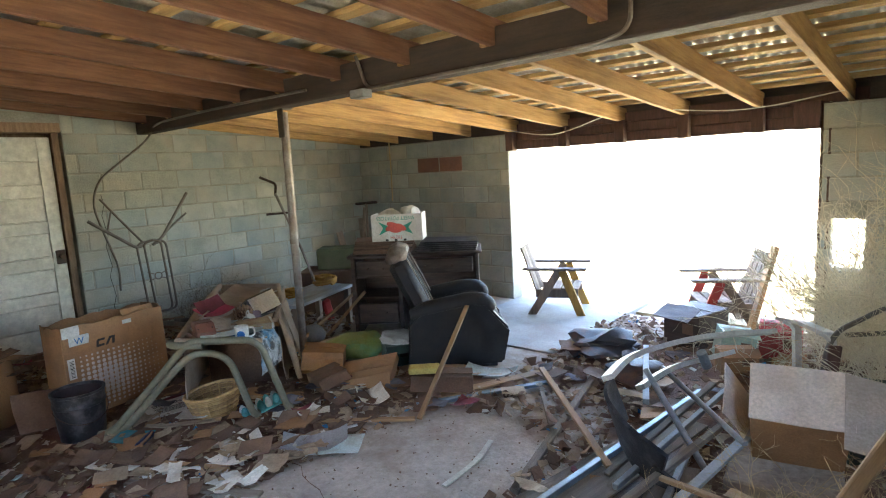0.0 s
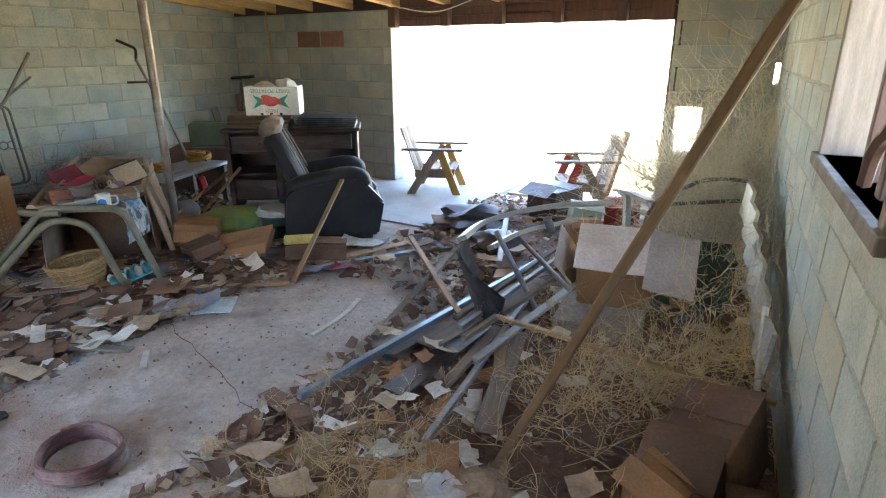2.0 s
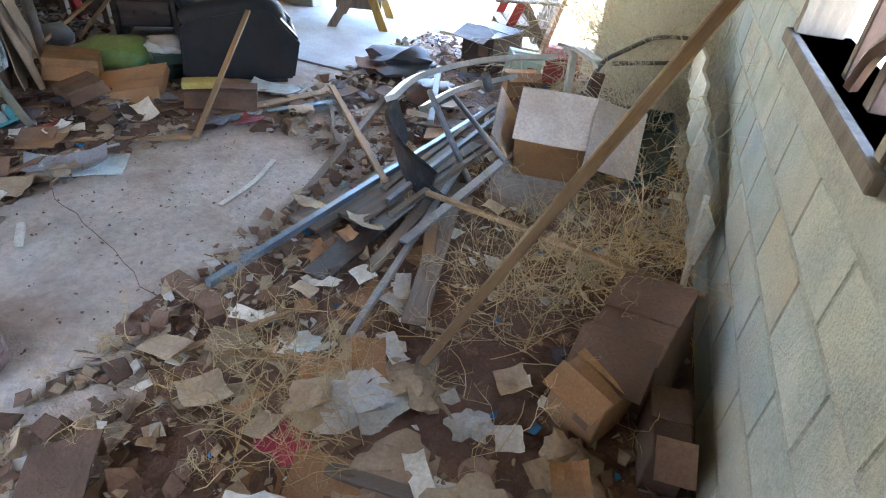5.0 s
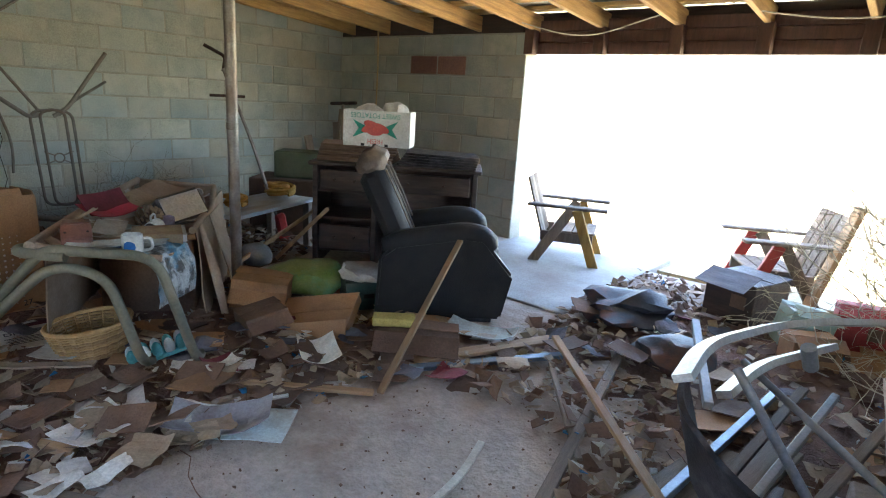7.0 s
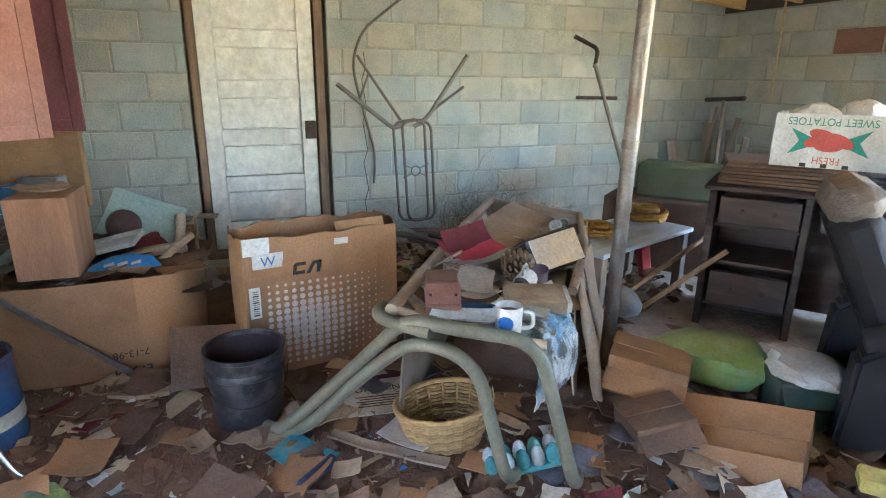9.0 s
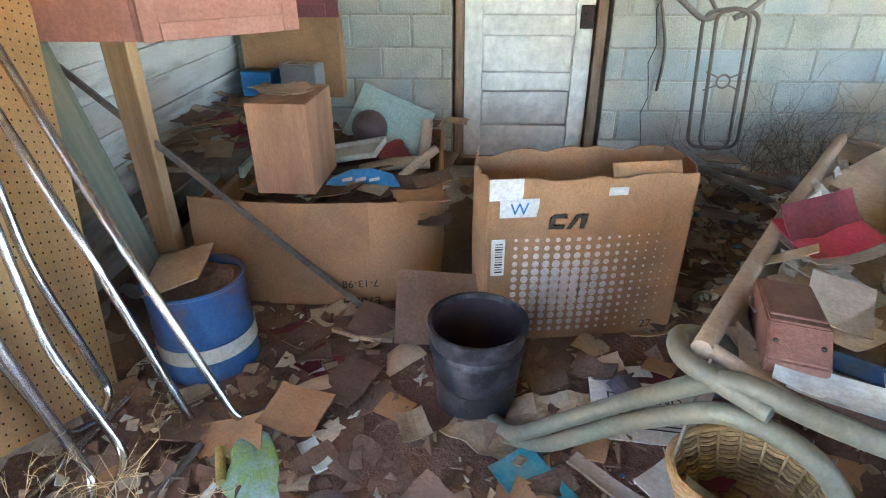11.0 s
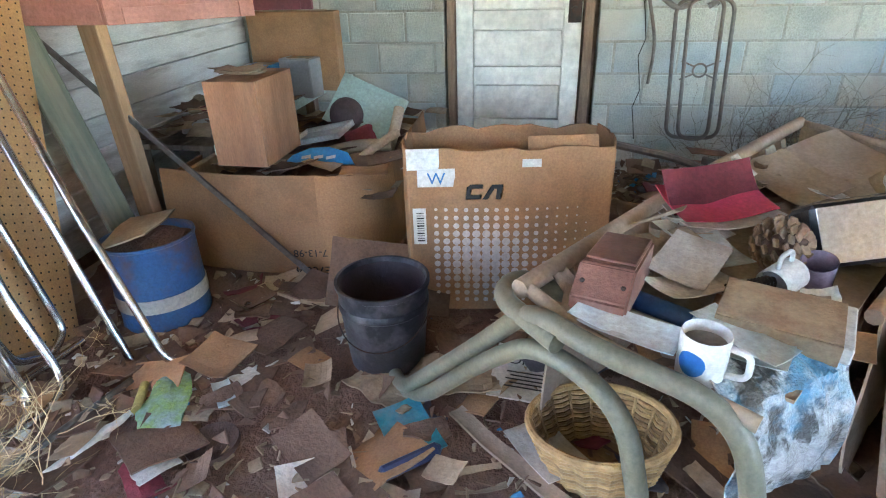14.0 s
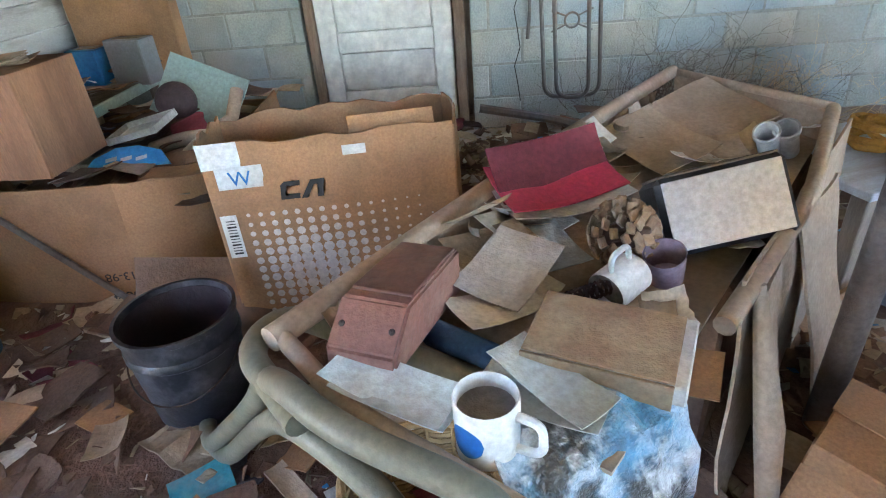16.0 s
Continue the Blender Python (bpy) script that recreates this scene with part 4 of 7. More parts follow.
# Large open carton, its front bowed, with litter to the rim.
gx = thing("moving_carton", yaw_pose((-3.37, 1.4), (-3.38, 2.4)), "big bowed cardboard carton full of litter", "box")


def carton_wall(outline, h, t, seed, ragged=0.03):
    """A standing strip of board along a plan line, thick t, with an uneven rim."""
    bm = bm_new()
    rows = []
    for k, (x, y) in enumerate(outline):
        a, b = Vector(outline[max(0, k - 1)]), Vector(outline[min(len(outline) - 1, k + 1)])
        n_ = Vector((-(b - a).y, (b - a).x)).normalized() * t
        top = h - ragged * max(0.0, noise.noise(Vector((x * 6, y * 6, seed)))) * 1.5
        out = [0.018 * math.sin(math.pi * v) for v in (0, 0.33, 0.66, 1)]
        rows.append([bm.verts.new((x - n_.x / t * o, y - n_.y / t * o, top * v)) for v, o in zip((0, 0.33, 0.66, 1), out)] + [bm.verts.new((x + n_.x, y + n_.y, top)), bm.verts.new((x + n_.x, y + n_.y, 0))])
    for p, q in zip(rows, rows[1:]):
        for m_ in range(6):
            bm.faces.new((p[m_], q[m_], q[(m_ + 1) % 6], p[(m_ + 1) % 6]))
    bm.faces.new(rows[0])
    bm.faces.new(rows[-1][::-1])
    bmesh.ops.recalc_face_normals(bm, faces=bm.faces[:])
    return bm


front_line = [(0.045 * k, -0.06 * math.sin(math.pi * 0.045 * k / 0.95)) for k in range(18)]
corner_line = [(0.767 + 0.275 * math.sin(a), 0.24 - 0.275 * math.cos(a)) for a in [math.pi / 2 * q / 9 for q in range(1, 10)]]
side_line = [(1.042 - 0.03 * k / 8, 0.26 + 0.89 * k / 8) for k in range(9)]
part("front", carton_wall(front_line, 0.50, 0.01, 1.0), CARD, gx, smooth=True)
part("corner", carton_wall(front_line[-1:] + corner_line, 0.50, 0.01, 2.0), CARD, gx, "curved crushed corner", smooth=True)
part("side", carton_wall(corner_line[-1:] + side_line, 0.50, 0.01, 3.0), CARD, gx, smooth=True)
part("side", carton_wall([(0.004, 1.15 - 0.14 * k) for k in range(9)], 0.46, 0.01, 4.0), CARD, gx)
part("back", carton_wall([(1.012 - 0.126 * k, 1.152) for k in range(9)], 0.46, 0.01, 5.0), CARD, gx)
flat_text("7-13-98", 0.05, BLACKINK, gx, pose(0.72, -0.083, 0.16, 90, 180, 8), "handwriting")
flat_text("E708 4", 0.06, BLACKINK, gx, pose(0.72, -0.076, 0.07, 90, 180, 8), "handwriting")
# Buckled dark brown sheet filling the carton below its rim.
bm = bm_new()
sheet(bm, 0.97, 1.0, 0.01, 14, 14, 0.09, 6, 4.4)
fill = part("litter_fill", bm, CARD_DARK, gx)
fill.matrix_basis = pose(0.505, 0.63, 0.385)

before = mark()
wb = thing("speaker_box", pose(-3.54, 1.82, 0.538), "upright plywood box standing on the carton", "box")
for n_, lo, hi in (("front_panel", (0.33, 0.0, 0), (0.345, 0.24, 0.365)), ("side_panel", (0, 0.0, 0), (0.329, 0.014, 0.365)), ("side_panel", (0, 0.226, 0), (0.329, 0.24, 0.365)), ("top_panel", (0, 0.015, 0.351), (0.329, 0.225, 0.365)), ("back_panel", (0, 0.015, 0), (0.012, 0.225, 0.35)), ("bottom_panel", (0.013, 0.015, 0), (0.329, 0.225, 0.012))):
    bm = bm_new()
    span(bm, lo, hi, 0.002)
    part(n_, bm, PLY, wb)
for k in range(4):
    bm = bm_new()
    sheet(bm, 0.2, 0.13, 0.002, 5, 5, 0.02, 8, k * 2.3, 0.01)
    tagged(solid("paper_scrap", bm, PAPER_TAN, pose(-3.38 + 0.03 * k, 1.92 + 0.03 * (k % 2), 0.905 + 0.008 * k, 0, 0, 40 * k)), "crumpled tan paper on the plywood box", "paper")

bm = bm_new()
bmesh.ops.create_uvsphere(bm, u_segments=24, v_segments=16, radius=0.095)
tagged(solid("ball", bm, mat("brown_rubber", (0.14, 0.085, 0.08), (0.10, 0.06, 0.055), 0.6, scale=9, bump=0.2), pose(-4.05, 2.11, 0.565), True), "brown rubber ball lying in the litter", "ball")
bm = bm_new()
sheet(bm, 0.42, 0.30, 0.006, 8, 8, 0.012, 4, 2.0, 0.02)
tagged(solid("plastic_sheet", bm, MINT, pose(-4.14, 2.2, 0.56, 58, 20, 80)), "bent mint-green plastic sheet on the litter", "sheet")
t_ = thing("plastic_tray", pose(-3.75, 2.09, 0.525, 12, -14, 75), "shallow white plastic tray on the litter", "tray")
bm = bm_new()
span(bm, (-0.16, -0.08, 0), (0.16, 0.08, 0.006), 0.002)
part("base", bm, WHITEPL, t_)
for lo, hi in (((-0.16, -0.08, 0.006), (0.16, -0.07, 0.03)), ((-0.16, 0.07, 0.006), (0.16, 0.08, 0.03)), ((-0.16, -0.069, 0.006), (-0.15, 0.069, 0.03)), ((0.15, -0.069, 0.006), (0.16, 0.069, 0.03))):
    bm = bm_new()
    span(bm, lo, hi, 0.002)
    part("rim", bm, WHITEPL, t_)
bm = bm_new()
prism(bm, [(-0.17, 0), (0.17, 0), (0.13, 0.06), (0.04, 0.085), (-0.05, 0.08), (-0.14, 0.04)], 0.008, Matrix(), 0.001)
bl = tagged(solid("blue_leaflet", bm, BLUEPR, pose(-3.42, 2.2, 0.485, -38, 0, 95)), "bright blue printed card on the litter", "card")
for k in range(3):
    bm = bm_new()
    prism(bm, [(-0.09 + 0.06 * k, 0.022), (-0.045 + 0.06 * k, 0.03), (-0.045 + 0.06 * k, 0.046), (-0.09 + 0.06 * k, 0.036)], 0.0095)
    part("print_bar", bm, PAPER, bl)
for nm, m_, size, mt, lb in (("fibre_box", pose(-4.70, 1.56, 0.525, 0, 0, 80), (0.24, 0.14, 0.25), GREYPL, "grey felt-covered box on the workbench"), ("blue_can", pose(-4.72, 1.28, 0.53, 0, 0, 85), (0.2, 0.15, 0.2), BLUEPR, "blue printed carton on the workbench"), ("torn_carton", pose(-4.93, 1.44, 0.525, 0, 0, 88), (0.66, 0.1, 0.52), CARD, "torn brown carton leaning against the wall")):
    bm = bm_new()
    box(bm, size, Matrix.Translation((0, 0, size[2] / 2)), 0.006)
    ob = tagged(solid(nm, bm, mt, m_), lb, "box")
    bm = bm_new()
    box(bm, (size[0] * 0.7, size[1] * 0.6, 0.004), pose(0.01, 0, size[2] + 0.003, 0, 0, 6), 0.001)
    part("lid_label", bm, PAPER_TAN, ob)
bm = bm_new()
box(bm, (0.28, 0.18, 0.05), Matrix(), 0.008)
tagged(solid("foil_slab", bm, GREYPL, pose(-3.85, 1.33, 0.546, 0, 0, 25)), "dusty grey slab on the workbench", "slab")
for k, (x, y, r) in enumerate(((-3.72, 2.3, 0.03), (-3.66, 2.38, 0.022), (-3.95, 2.4, 0.03))):
    bm = bm_new()
    pts = [(0, -0.17, 0.01), (0.02, 0, 0.03), (0, 0.17, 0.0)]
    tube(bm, bent(pts, 0.1), r, 12, caps=False)
    tube(bm, bent(pts, 0.1), r * 0.85, 12, caps=True)
    tagged(solid("cardboard_tube", bm, CARD_PALE, pose(x, y, 0.47, 10 + 20 * k, 0, 40 * k), True), "short cardboard tube in the litter", "tube")

settle(before)

# TV carton with half-tone print, crumpled open.
rc = open_box("tv_carton", yaw_pose((-3.085, 2.645), (-3.21, 3.40)), 0.77, 0.3, 0.71, CARD, "collapsing television carton with a halftone print", 0.025, 0.008, 0.07)


def on_tv(u, z, out=0.0):
    uu = u / 0.72 - 0.5
    u, z = u * 1.06, z * 1.07 + 0.012
    return Vector((u, -0.0275 * math.cos(uu * math.pi) * (0.5 + 0.5 * math.sin(z / 0.71 * 2.6)) - 0.002 - out, z))


dots = []
for i in range(17):
    for j in range(13):
        u, z = 0.10 + 0.036 * i, 0.06 + 0.031 * j
        d = math.hypot((u - 0.27) / 0.20, (z - 0.24) / 0.17)
        r = 0.0185 * math.exp(-d * d * 0.75) + 0.0022
        if u > 0.5 and r < 0.003:
            continue
        bm = bm_new()
        lathe(bm, [(0, 0.0004), (r, 0.0004), (r, -0.0004), (0, -0.0004)], 8, Matrix.Translation(on_tv(u, z)) @ Matrix.Rotation(math.pi / 2, 4, "X"))
        dots.append(part("halftone_dot", bm, DOTINK, rc))
for body, size, u, z, mt in (("27", 0.05, 0.62, 0.035, BLACKINK),):
    flat_text(body, size, mt, rc, Matrix.Translation(on_tv(u, z, 0.001)) @ Matrix.Rotation(math.pi / 2, 4, "X"))
for u0, u1, z0, z1, mt, n_ in ((0.035, 0.175, 0.515, 0.585, WHITEPL, "sticker"), (0.0, 0.12, 0.575, 0.655, WHITEPL, "sticker"), (0.40, 0.47, 0.585, 0.615, WHITEPL, "sticker"), (0.015, 0.065, 0.29, 0.44, WHITEPL, "barcode_label")):
    bm = bm_new()
    m0 = Matrix.Translation(on_tv((u0 + u1) / 2, (z0 + z1) / 2, 0.0012))
    box(bm, (u1 - u0, 0.0012, z1 - z0), m0)
    st = part(n_, bm, mt, rc)
    if n_ == "barcode_label":
        for k in range(12):
            bm = bm_new()
            box(bm, (0.028, 0.0006, 0.003 + 0.003 * (k % 3 == 0)), m0 @ Matrix.Translation((0.003, -0.0012, -0.06 + 0.0105 * k)))
            part("bar", bm, BLACKINK, st)
flat_text("W", 0.065, BLUEINK, rc, Matrix.Translation(on_tv(0.105, 0.527, 0.003)) @ Matrix.Rotation(math.pi / 2, 4, "X"))
for u, shape in ((0.225, [(0.012, 0), (0.07, 0), (0.072, 0.016), (0.03, 0.016), (0.036, 0.042), (0.076, 0.042), (0.078, 0.058), (0.03, 0.058), (0.018, 0.048)]), (0.295, [(0.0, 0), (0.02, 0), (0.045, 0.042), (0.055, 0.042), (0.05, 0), (0.068, 0), (0.078, 0.058), (0.036, 0.058)])):
    bm = bm_new()
    prism(bm, shape, 0.0012, Matrix.Translation(on_tv(u - 0.03, 0.472, 0.0012)))
    part("trade_mark", bm, BLACKINK, rc)
bm = bm_new()
sheet(bm, 0.26, 0.1, 0.006, 8, 4, 0.02, 8, 7, 0.01)
pf = part("flap", bm, CARD, rc, "torn folded flap")
pf.matrix_basis = pose(0.58, 0.03, 0.685, 60, 0, 2)
bm = bm_new()
sheet(bm, 0.5, 0.28, 0.006, 8, 6, 0.03, 5, 9, 0.02)
tagged(solid("cardboard_flap", bm, CARD_DARK, pose(-3.1, 2.55, 0.16, 55, 8, 100)), "dark bent cardboard beside the tv carton", "cardboard")


# Black bucket and blue drum.
def bucket():
    c = thing("bucket", pose(-2.77, 2.62, 0.0), "scuffed black plastic pail, empty", "bucket")
    bm = bm_new()
    lathe(bm, [(0, 0.0), (0.128, 0.0), (0.133, 0.01), (0.153, 0.25), (0.158, 0.255), (0.158, 0.275), (0.154, 0.28), (0.157, 0.33), (0.164, 0.335), (0.164, 0.35), (0.154, 0.35), (0.15, 0.335), (0.146, 0.25), (0.126, 0.015), (0, 0.012)], 40)
    part("body", bm, BLACKPL, c, smooth=True)
    bm = bm_new()
    lathe(bm, [(0, 0.0155), (0.1255, 0.0165), (0.1445, 0.25), (0.1485, 0.333), (0.1475, 0.333), (0.143, 0.25), (0.124, 0.02), (0, 0.019)], 40)
    part("lining", bm, PURPLEPL, c, smooth=True)
    bm = bm_new()
    tube(bm, [(0.165 * math.cos(a), 0.165 * math.sin(a), 0.25 - 0.1 * max(0.0, math.cos(a))) for a in [-1.5 + 3.0 * k / 20 for k in range(21)]], 0.0025, 6)
    part("handle", bm, IRON, c, smooth=True)


bucket()


def drum():
    c = thing("paint_drum", pose(-2.95, 1.6, 0.0, 2, -2, 0), "dented blue metal drum with a cream band, filled with dirt", "drum")
    bm = bm_new()
    lathe(bm, [(0, 0.0), (0.172, 0.0), (0.178, 0.006), (0.175, 0.02), (0.175, 0.35), (0.181, 0.356), (0.181, 0.366), (0.172, 0.366), (0.17, 0.32), (0, 0.318)], 40)
    for v in bm.verts:
        v.co *= 1 + 0.012 * noise.noise(v.co * 9)
    part("body", bm, BLUEPAINT, c, smooth=True)
    bm = bm_new()
    lathe(bm, [(0.1765, 0.09), (0.179, 0.09), (0.179, 0.15), (0.1765, 0.15)], 40)
    part("band", bm, CREAM, c, "cream painted band", smooth=True)
    bm = bm_new()
    lathe(bm, [(0.169, 0.335), (0.14, 0.345), (0.08, 0.352), (0, 0.35), (0, 0.32), (0.169, 0.32)], 30)
    for v in bm.verts:
        v.co.z += 0.02 * noise.noise(v.co * 20) if v.co.z > 0.33 else 0
    part("dirt", bm, DIRT, c)


drum()
bm = bm_new()
sheet(bm, 0.33, 0.2, 0.006, 7, 5, 0.02, 6, 3.3, 0.0)
tagged(solid("cardboard_scrap", bm, CARD_PALE, pose(-3.0, 1.52, 0.375, 8, -4, 15)), "torn pale cardboard across the drum", "cardboard")

# Pegboard, green board and chrome tube frames against the south wall.
before = mark()
pg = thing("pegboard", pose(-2.56, 1.47, 0.012, 11.8, 0, 0) @ pose(0, 0, 0, 0, -21, 0), "tan pegboard sheet leaning against the wall", "pegboard")
bm = bm_new()
span(bm, (0, -0.008, 0), (1.2, 0.0, 1.75), 0.001)
part("sheet", bm, PEG, pg)
hv, hf = [], []
for i in range(36):
    for j in range(52):
        x, z = 0.02 + 0.0325 * i, 0.02 + 0.0325 * j
        b0 = len(hv)
        hv += [(x + 0.0042 * math.cos(a), 0.0006, z + 0.0042 * math.sin(a)) for a in [k * math.pi / 3 for k in range(6)]]
        hf.append(tuple(range(b0, b0 + 6)))
me = bpy.data.meshes.new("peg_hole_grid")
me.from_pydata(hv, [], hf)
me.materials.append(HOLE)
ph = tagged(new("peg_hole_grid", me), kind="stuff")
ph.parent = pg
mm, L = bar((-3.12, 1.36, 0.0), (-2.97, 1.1, 1.6))
bm = bm_new()
box(bm, (0.03, 0.14, L), Matrix(), 0.004)
tagged(solid("green_board", bm, mat("green_grey_board", (0.17, 0.19, 0.135), (0.12, 0.13, 0.10), 0.75, scale=4, stretch=(7, 7, 0.6), bump=0.3, stain=(0.25, 0.2, 0.14)), mm @ pose(0, 0, 0, 0, 0, 50)), "weathered green board leaning against the wall", "board")
mm, L = bar((-3.11, 2.27, 0.03), (-3.2, 1.02, 1.12))
bm = bm_new()
box(bm, (0.012, 0.028, L), Matrix(), 0.002)
tagged(solid("metal_strip", bm, STEEL_PIPE, mm), "thin rusty metal strip leaning across the carton", "strip")


def tube_frame(pts, label, r=0.0150):
    bm = bm_new()
    tube(bm, bent(pts, 0.09, 8), r, 10)
    return tagged(solid("chrome_tube_frame", bm, CHROME, smooth=True), label, "tube frame", "chrome tube frames by the pegboard")


TUBES = [
    ([(-2.608, 1.666, 0.018), (-2.66, 1.45, 0.66), (-2.80, 1.125, 1.31)], "straight chrome tube leg leaning on the pegboard"),
    ([(-2.715, 1.944, 0.02), (-2.582, 1.854, 0.02), (-2.69, 1.55, 0.63), (-2.872, 1.185, 1.294)], "pitted chrome tube leg with a bent foot"),
    ([(-2.44, 1.231, 1.22), (-2.587, 1.24, 1.193), (-2.586, 1.272, 1.039), (-2.464, 1.398, 0.42), (-2.429, 1.56, 0.02), (-2.225, 1.575, 0.02), (-2.07, 1.47, 0.06), (-2.14, 1.33, 0.62)], "long hairpin chair frame of worn chrome tube"),
    ([(-2.345, 1.30, 1.142), (-2.352, 1.344, 0.96), (-2.305, 1.425, 0.563), (-2.312, 1.531, 0.06), (-2.195, 1.56, 0.02), (-2.093, 1.516, 0.102), (-2.064, 1.46, 0.367), (-2.069, 1.396, 0.675)], "long hairpin chair frame of worn chrome tube"),
    ([(-2.718, 1.159, 1.304), (-2.722, 1.198, 1.116), (-2.615, 1.301, 0.611), (-2.624, 1.405, 0.113), (-2.542, 1.412, 0.067), (-2.412, 1.398, 0.122), (-2.397, 1.38, 0.206), (-2.371, 1.304, 0.564), (-2.359, 1.223, 0.951)], "long hairpin chair frame of worn chrome tube"),
    ([(-2.418, 1.218, 1.08), (-2.621, 1.229, 1.054)], "chrome cross bar joining two tube legs"),
    ([(-2.18, 1.33, 0.02), (-2.686, 1.401, 0.02)], "grey tube lying at the pegboard's foot"),
]

# Hand truck frame standing by the west wall.
ht = thing("hand_truck", Matrix(), "bare tubular hand truck frame leaning on the block wall", "hand truck")
HX = -4.5
for nm, pts, r in (("left_fork", [(HX - 0.05, 3.47, 1.37), (HX, 3.86, 1.06), (HX, 3.93, 1.08)], 0.016), ("right_fork", [(HX - 0.05, 4.45, 1.58), (HX, 4.12, 1.13), (HX, 4.02, 1.07)], 0.016), ("rear_fork", [(HX - 0.25, 3.66, 1.57), (HX - 0.2, 3.75, 1.42), (HX, 3.93, 1.1)], 0.011), ("rear_fork", [(HX - 0.25, 4.5, 1.35), (HX - 0.05, 4.2, 1.2), (HX, 4.06, 1.08)], 0.011), ("brace", [(HX - 0.03, 3.62, 1.25), (HX - 0.2, 3.73, 1.44)], 0.008)):
    bm = bm_new()
    tube(bm, bent(pts, 0.06), r, 10)
    part(nm, bm, GREYTUBE, ht, smooth=True)
for nm, y0, y1, dx in (("outer_loop", 3.86, 4.17, 0.0), ("inner_loop", 3.92, 4.11, 0.03)):
    bm = bm_new()
    tube(bm, bent([(HX + dx, (y0 + y1) / 2, 1.12), (HX + dx, y0, 1.1), (HX + 0.06 + dx, y0 + 0.03, 0.38), (HX + 0.06 + dx, y1, 0.38), (HX + dx, y1 - 0.02, 1.1), (HX + dx, (y0 + y1) / 2, 1.12)], 0.07), 0.011, 8)
    part(nm, bm, GREYTUBE, ht, smooth=True)
bm = bm_new()
tube(bm, [(HX + 0.045, 4.02 + 0.035 * math.cos(a), 0.75 + 0.035 * math.sin(a)) for a in [k * math.pi / 8 for k in range(16)]], 0.006, 6, closed=True)
for s in (-1, 1):
    for z in (-1, 1):
        tube(bm, [(HX + 0.045, 4.02 + s * 0.03, 0.75 + z * 0.02), (HX + 0.045, 4.02 + s * 0.1, 0.75 + z * 0.05)], 0.005, 6)
part("ring_brace", bm, GREYTUBE, ht, smooth=True)
bm = bm_new()
tube(bm, bent([(HX + 0.1, 3.55, 0.35), (HX + 0.1, 4.0, 0.26), (HX + 0.35, 4.25, 0.2), (HX + 0.5, 4.5, 0.05)], 0.15), 0.024, 8)
part("foot", bm, GREYTUBE, ht, smooth=True)
bm = bm_new()
tube(bm, bent([(HX + 0.1, 4.1, 0.26), (HX + 0.2, 4.5, 0.2), (HX + 0.3, 4.8, 0.02)], 0.15), 0.024, 8)
part("foot", bm, GREYTUBE, ht, smooth=True)

settle(before)

# Patio chair frame with a long cardboard tray of junk.
pc = thing("patio_chair_frame", Matrix(), "sage green tubular patio chair frame lying tipped", "chair frame")
for nm, pts in (("outer_tube", [(-2.68, 2.66, 0.03), (-2.55, 2.73, 0.06), (-2.36, 3.0, 0.40), (-2.19, 3.14, 0.635), (-2.09, 3.26, 0.62), (-1.98, 3.53, 0.58), (-1.87, 3.65, 0.03), (-2.05, 3.78, 0.03)]), ("inner_tube", [(-2.58, 2.72, 0.03), (-2.48, 2.82, 0.10), (-2.32, 3.02, 0.38), (-2.17, 3.16, 0.565), (-2.06, 3.34, 0.50), (-1.97, 3.44, 0.03), (-2.15, 3.6, 0.03)]), ("cross_tube", [(-2.12, 3.2, 0.60), (-2.28, 3.06, 0.61), (-2.40, 3.10, 0.60), (-2.2, 3.6, 0.53)])):
    bm = bm_new()
    tube(bm, bent(pts, 0.12, 8), 0.024, 12)
    part(nm, bm, GREENTUBE, pc, smooth=True)
bm = bm_new()
lathe(bm, [(0, 0.008), (0.006, 0.007), (0.009, 0), (0, 0)], 10, Matrix.Translation((-2.107, 3.246, 0.634)))
part("bolt", bm, CHROME, pc)

TM = yaw_pose((-2.105, 3.354), (-2.917, 3.938))
tr = thing("cardboard_tray", TM, "long fawn cardboard tray heaped with household junk", "box")
TL, TW = 1.93, 0.30
bm = bm_new()
sheet(bm, TL - 0.14, 2 * TW - 0.08, 0.008, 16, 8, 0.012, 4, 1.5, 0, Matrix.Translation((TL / 2 + 0.07, 0, 0.535)))
part("base", bm, CARD_FAWN, tr)
for nm, pts, r in (("rolled_rim", [(0.0, TW, 0.63), (0.9, TW + 0.012, 0.645), (TL, TW, 0.64)], 0.024), ("rolled_rim", [(0.5, -TW, 0.585), (1.05, -TW - 0.03, 0.61), (1.62, -TW + 0.02, 0.65)], 0.02), ("rolled_rim", [(0.02, TW, 0.63), (-0.015, 0.1, 0.60), (0.01, -TW + 0.06, 0.565)], 0.017), ("rolled_rim", [(TL, TW, 0.64), (1.64, -TW + 0.02, 0.65)], 0.014)):
    bm = bm_new()
    tube(bm, bent(pts, 0.05), r, 10)
    part(nm, bm, CARD_FAWN, tr, smooth=True)
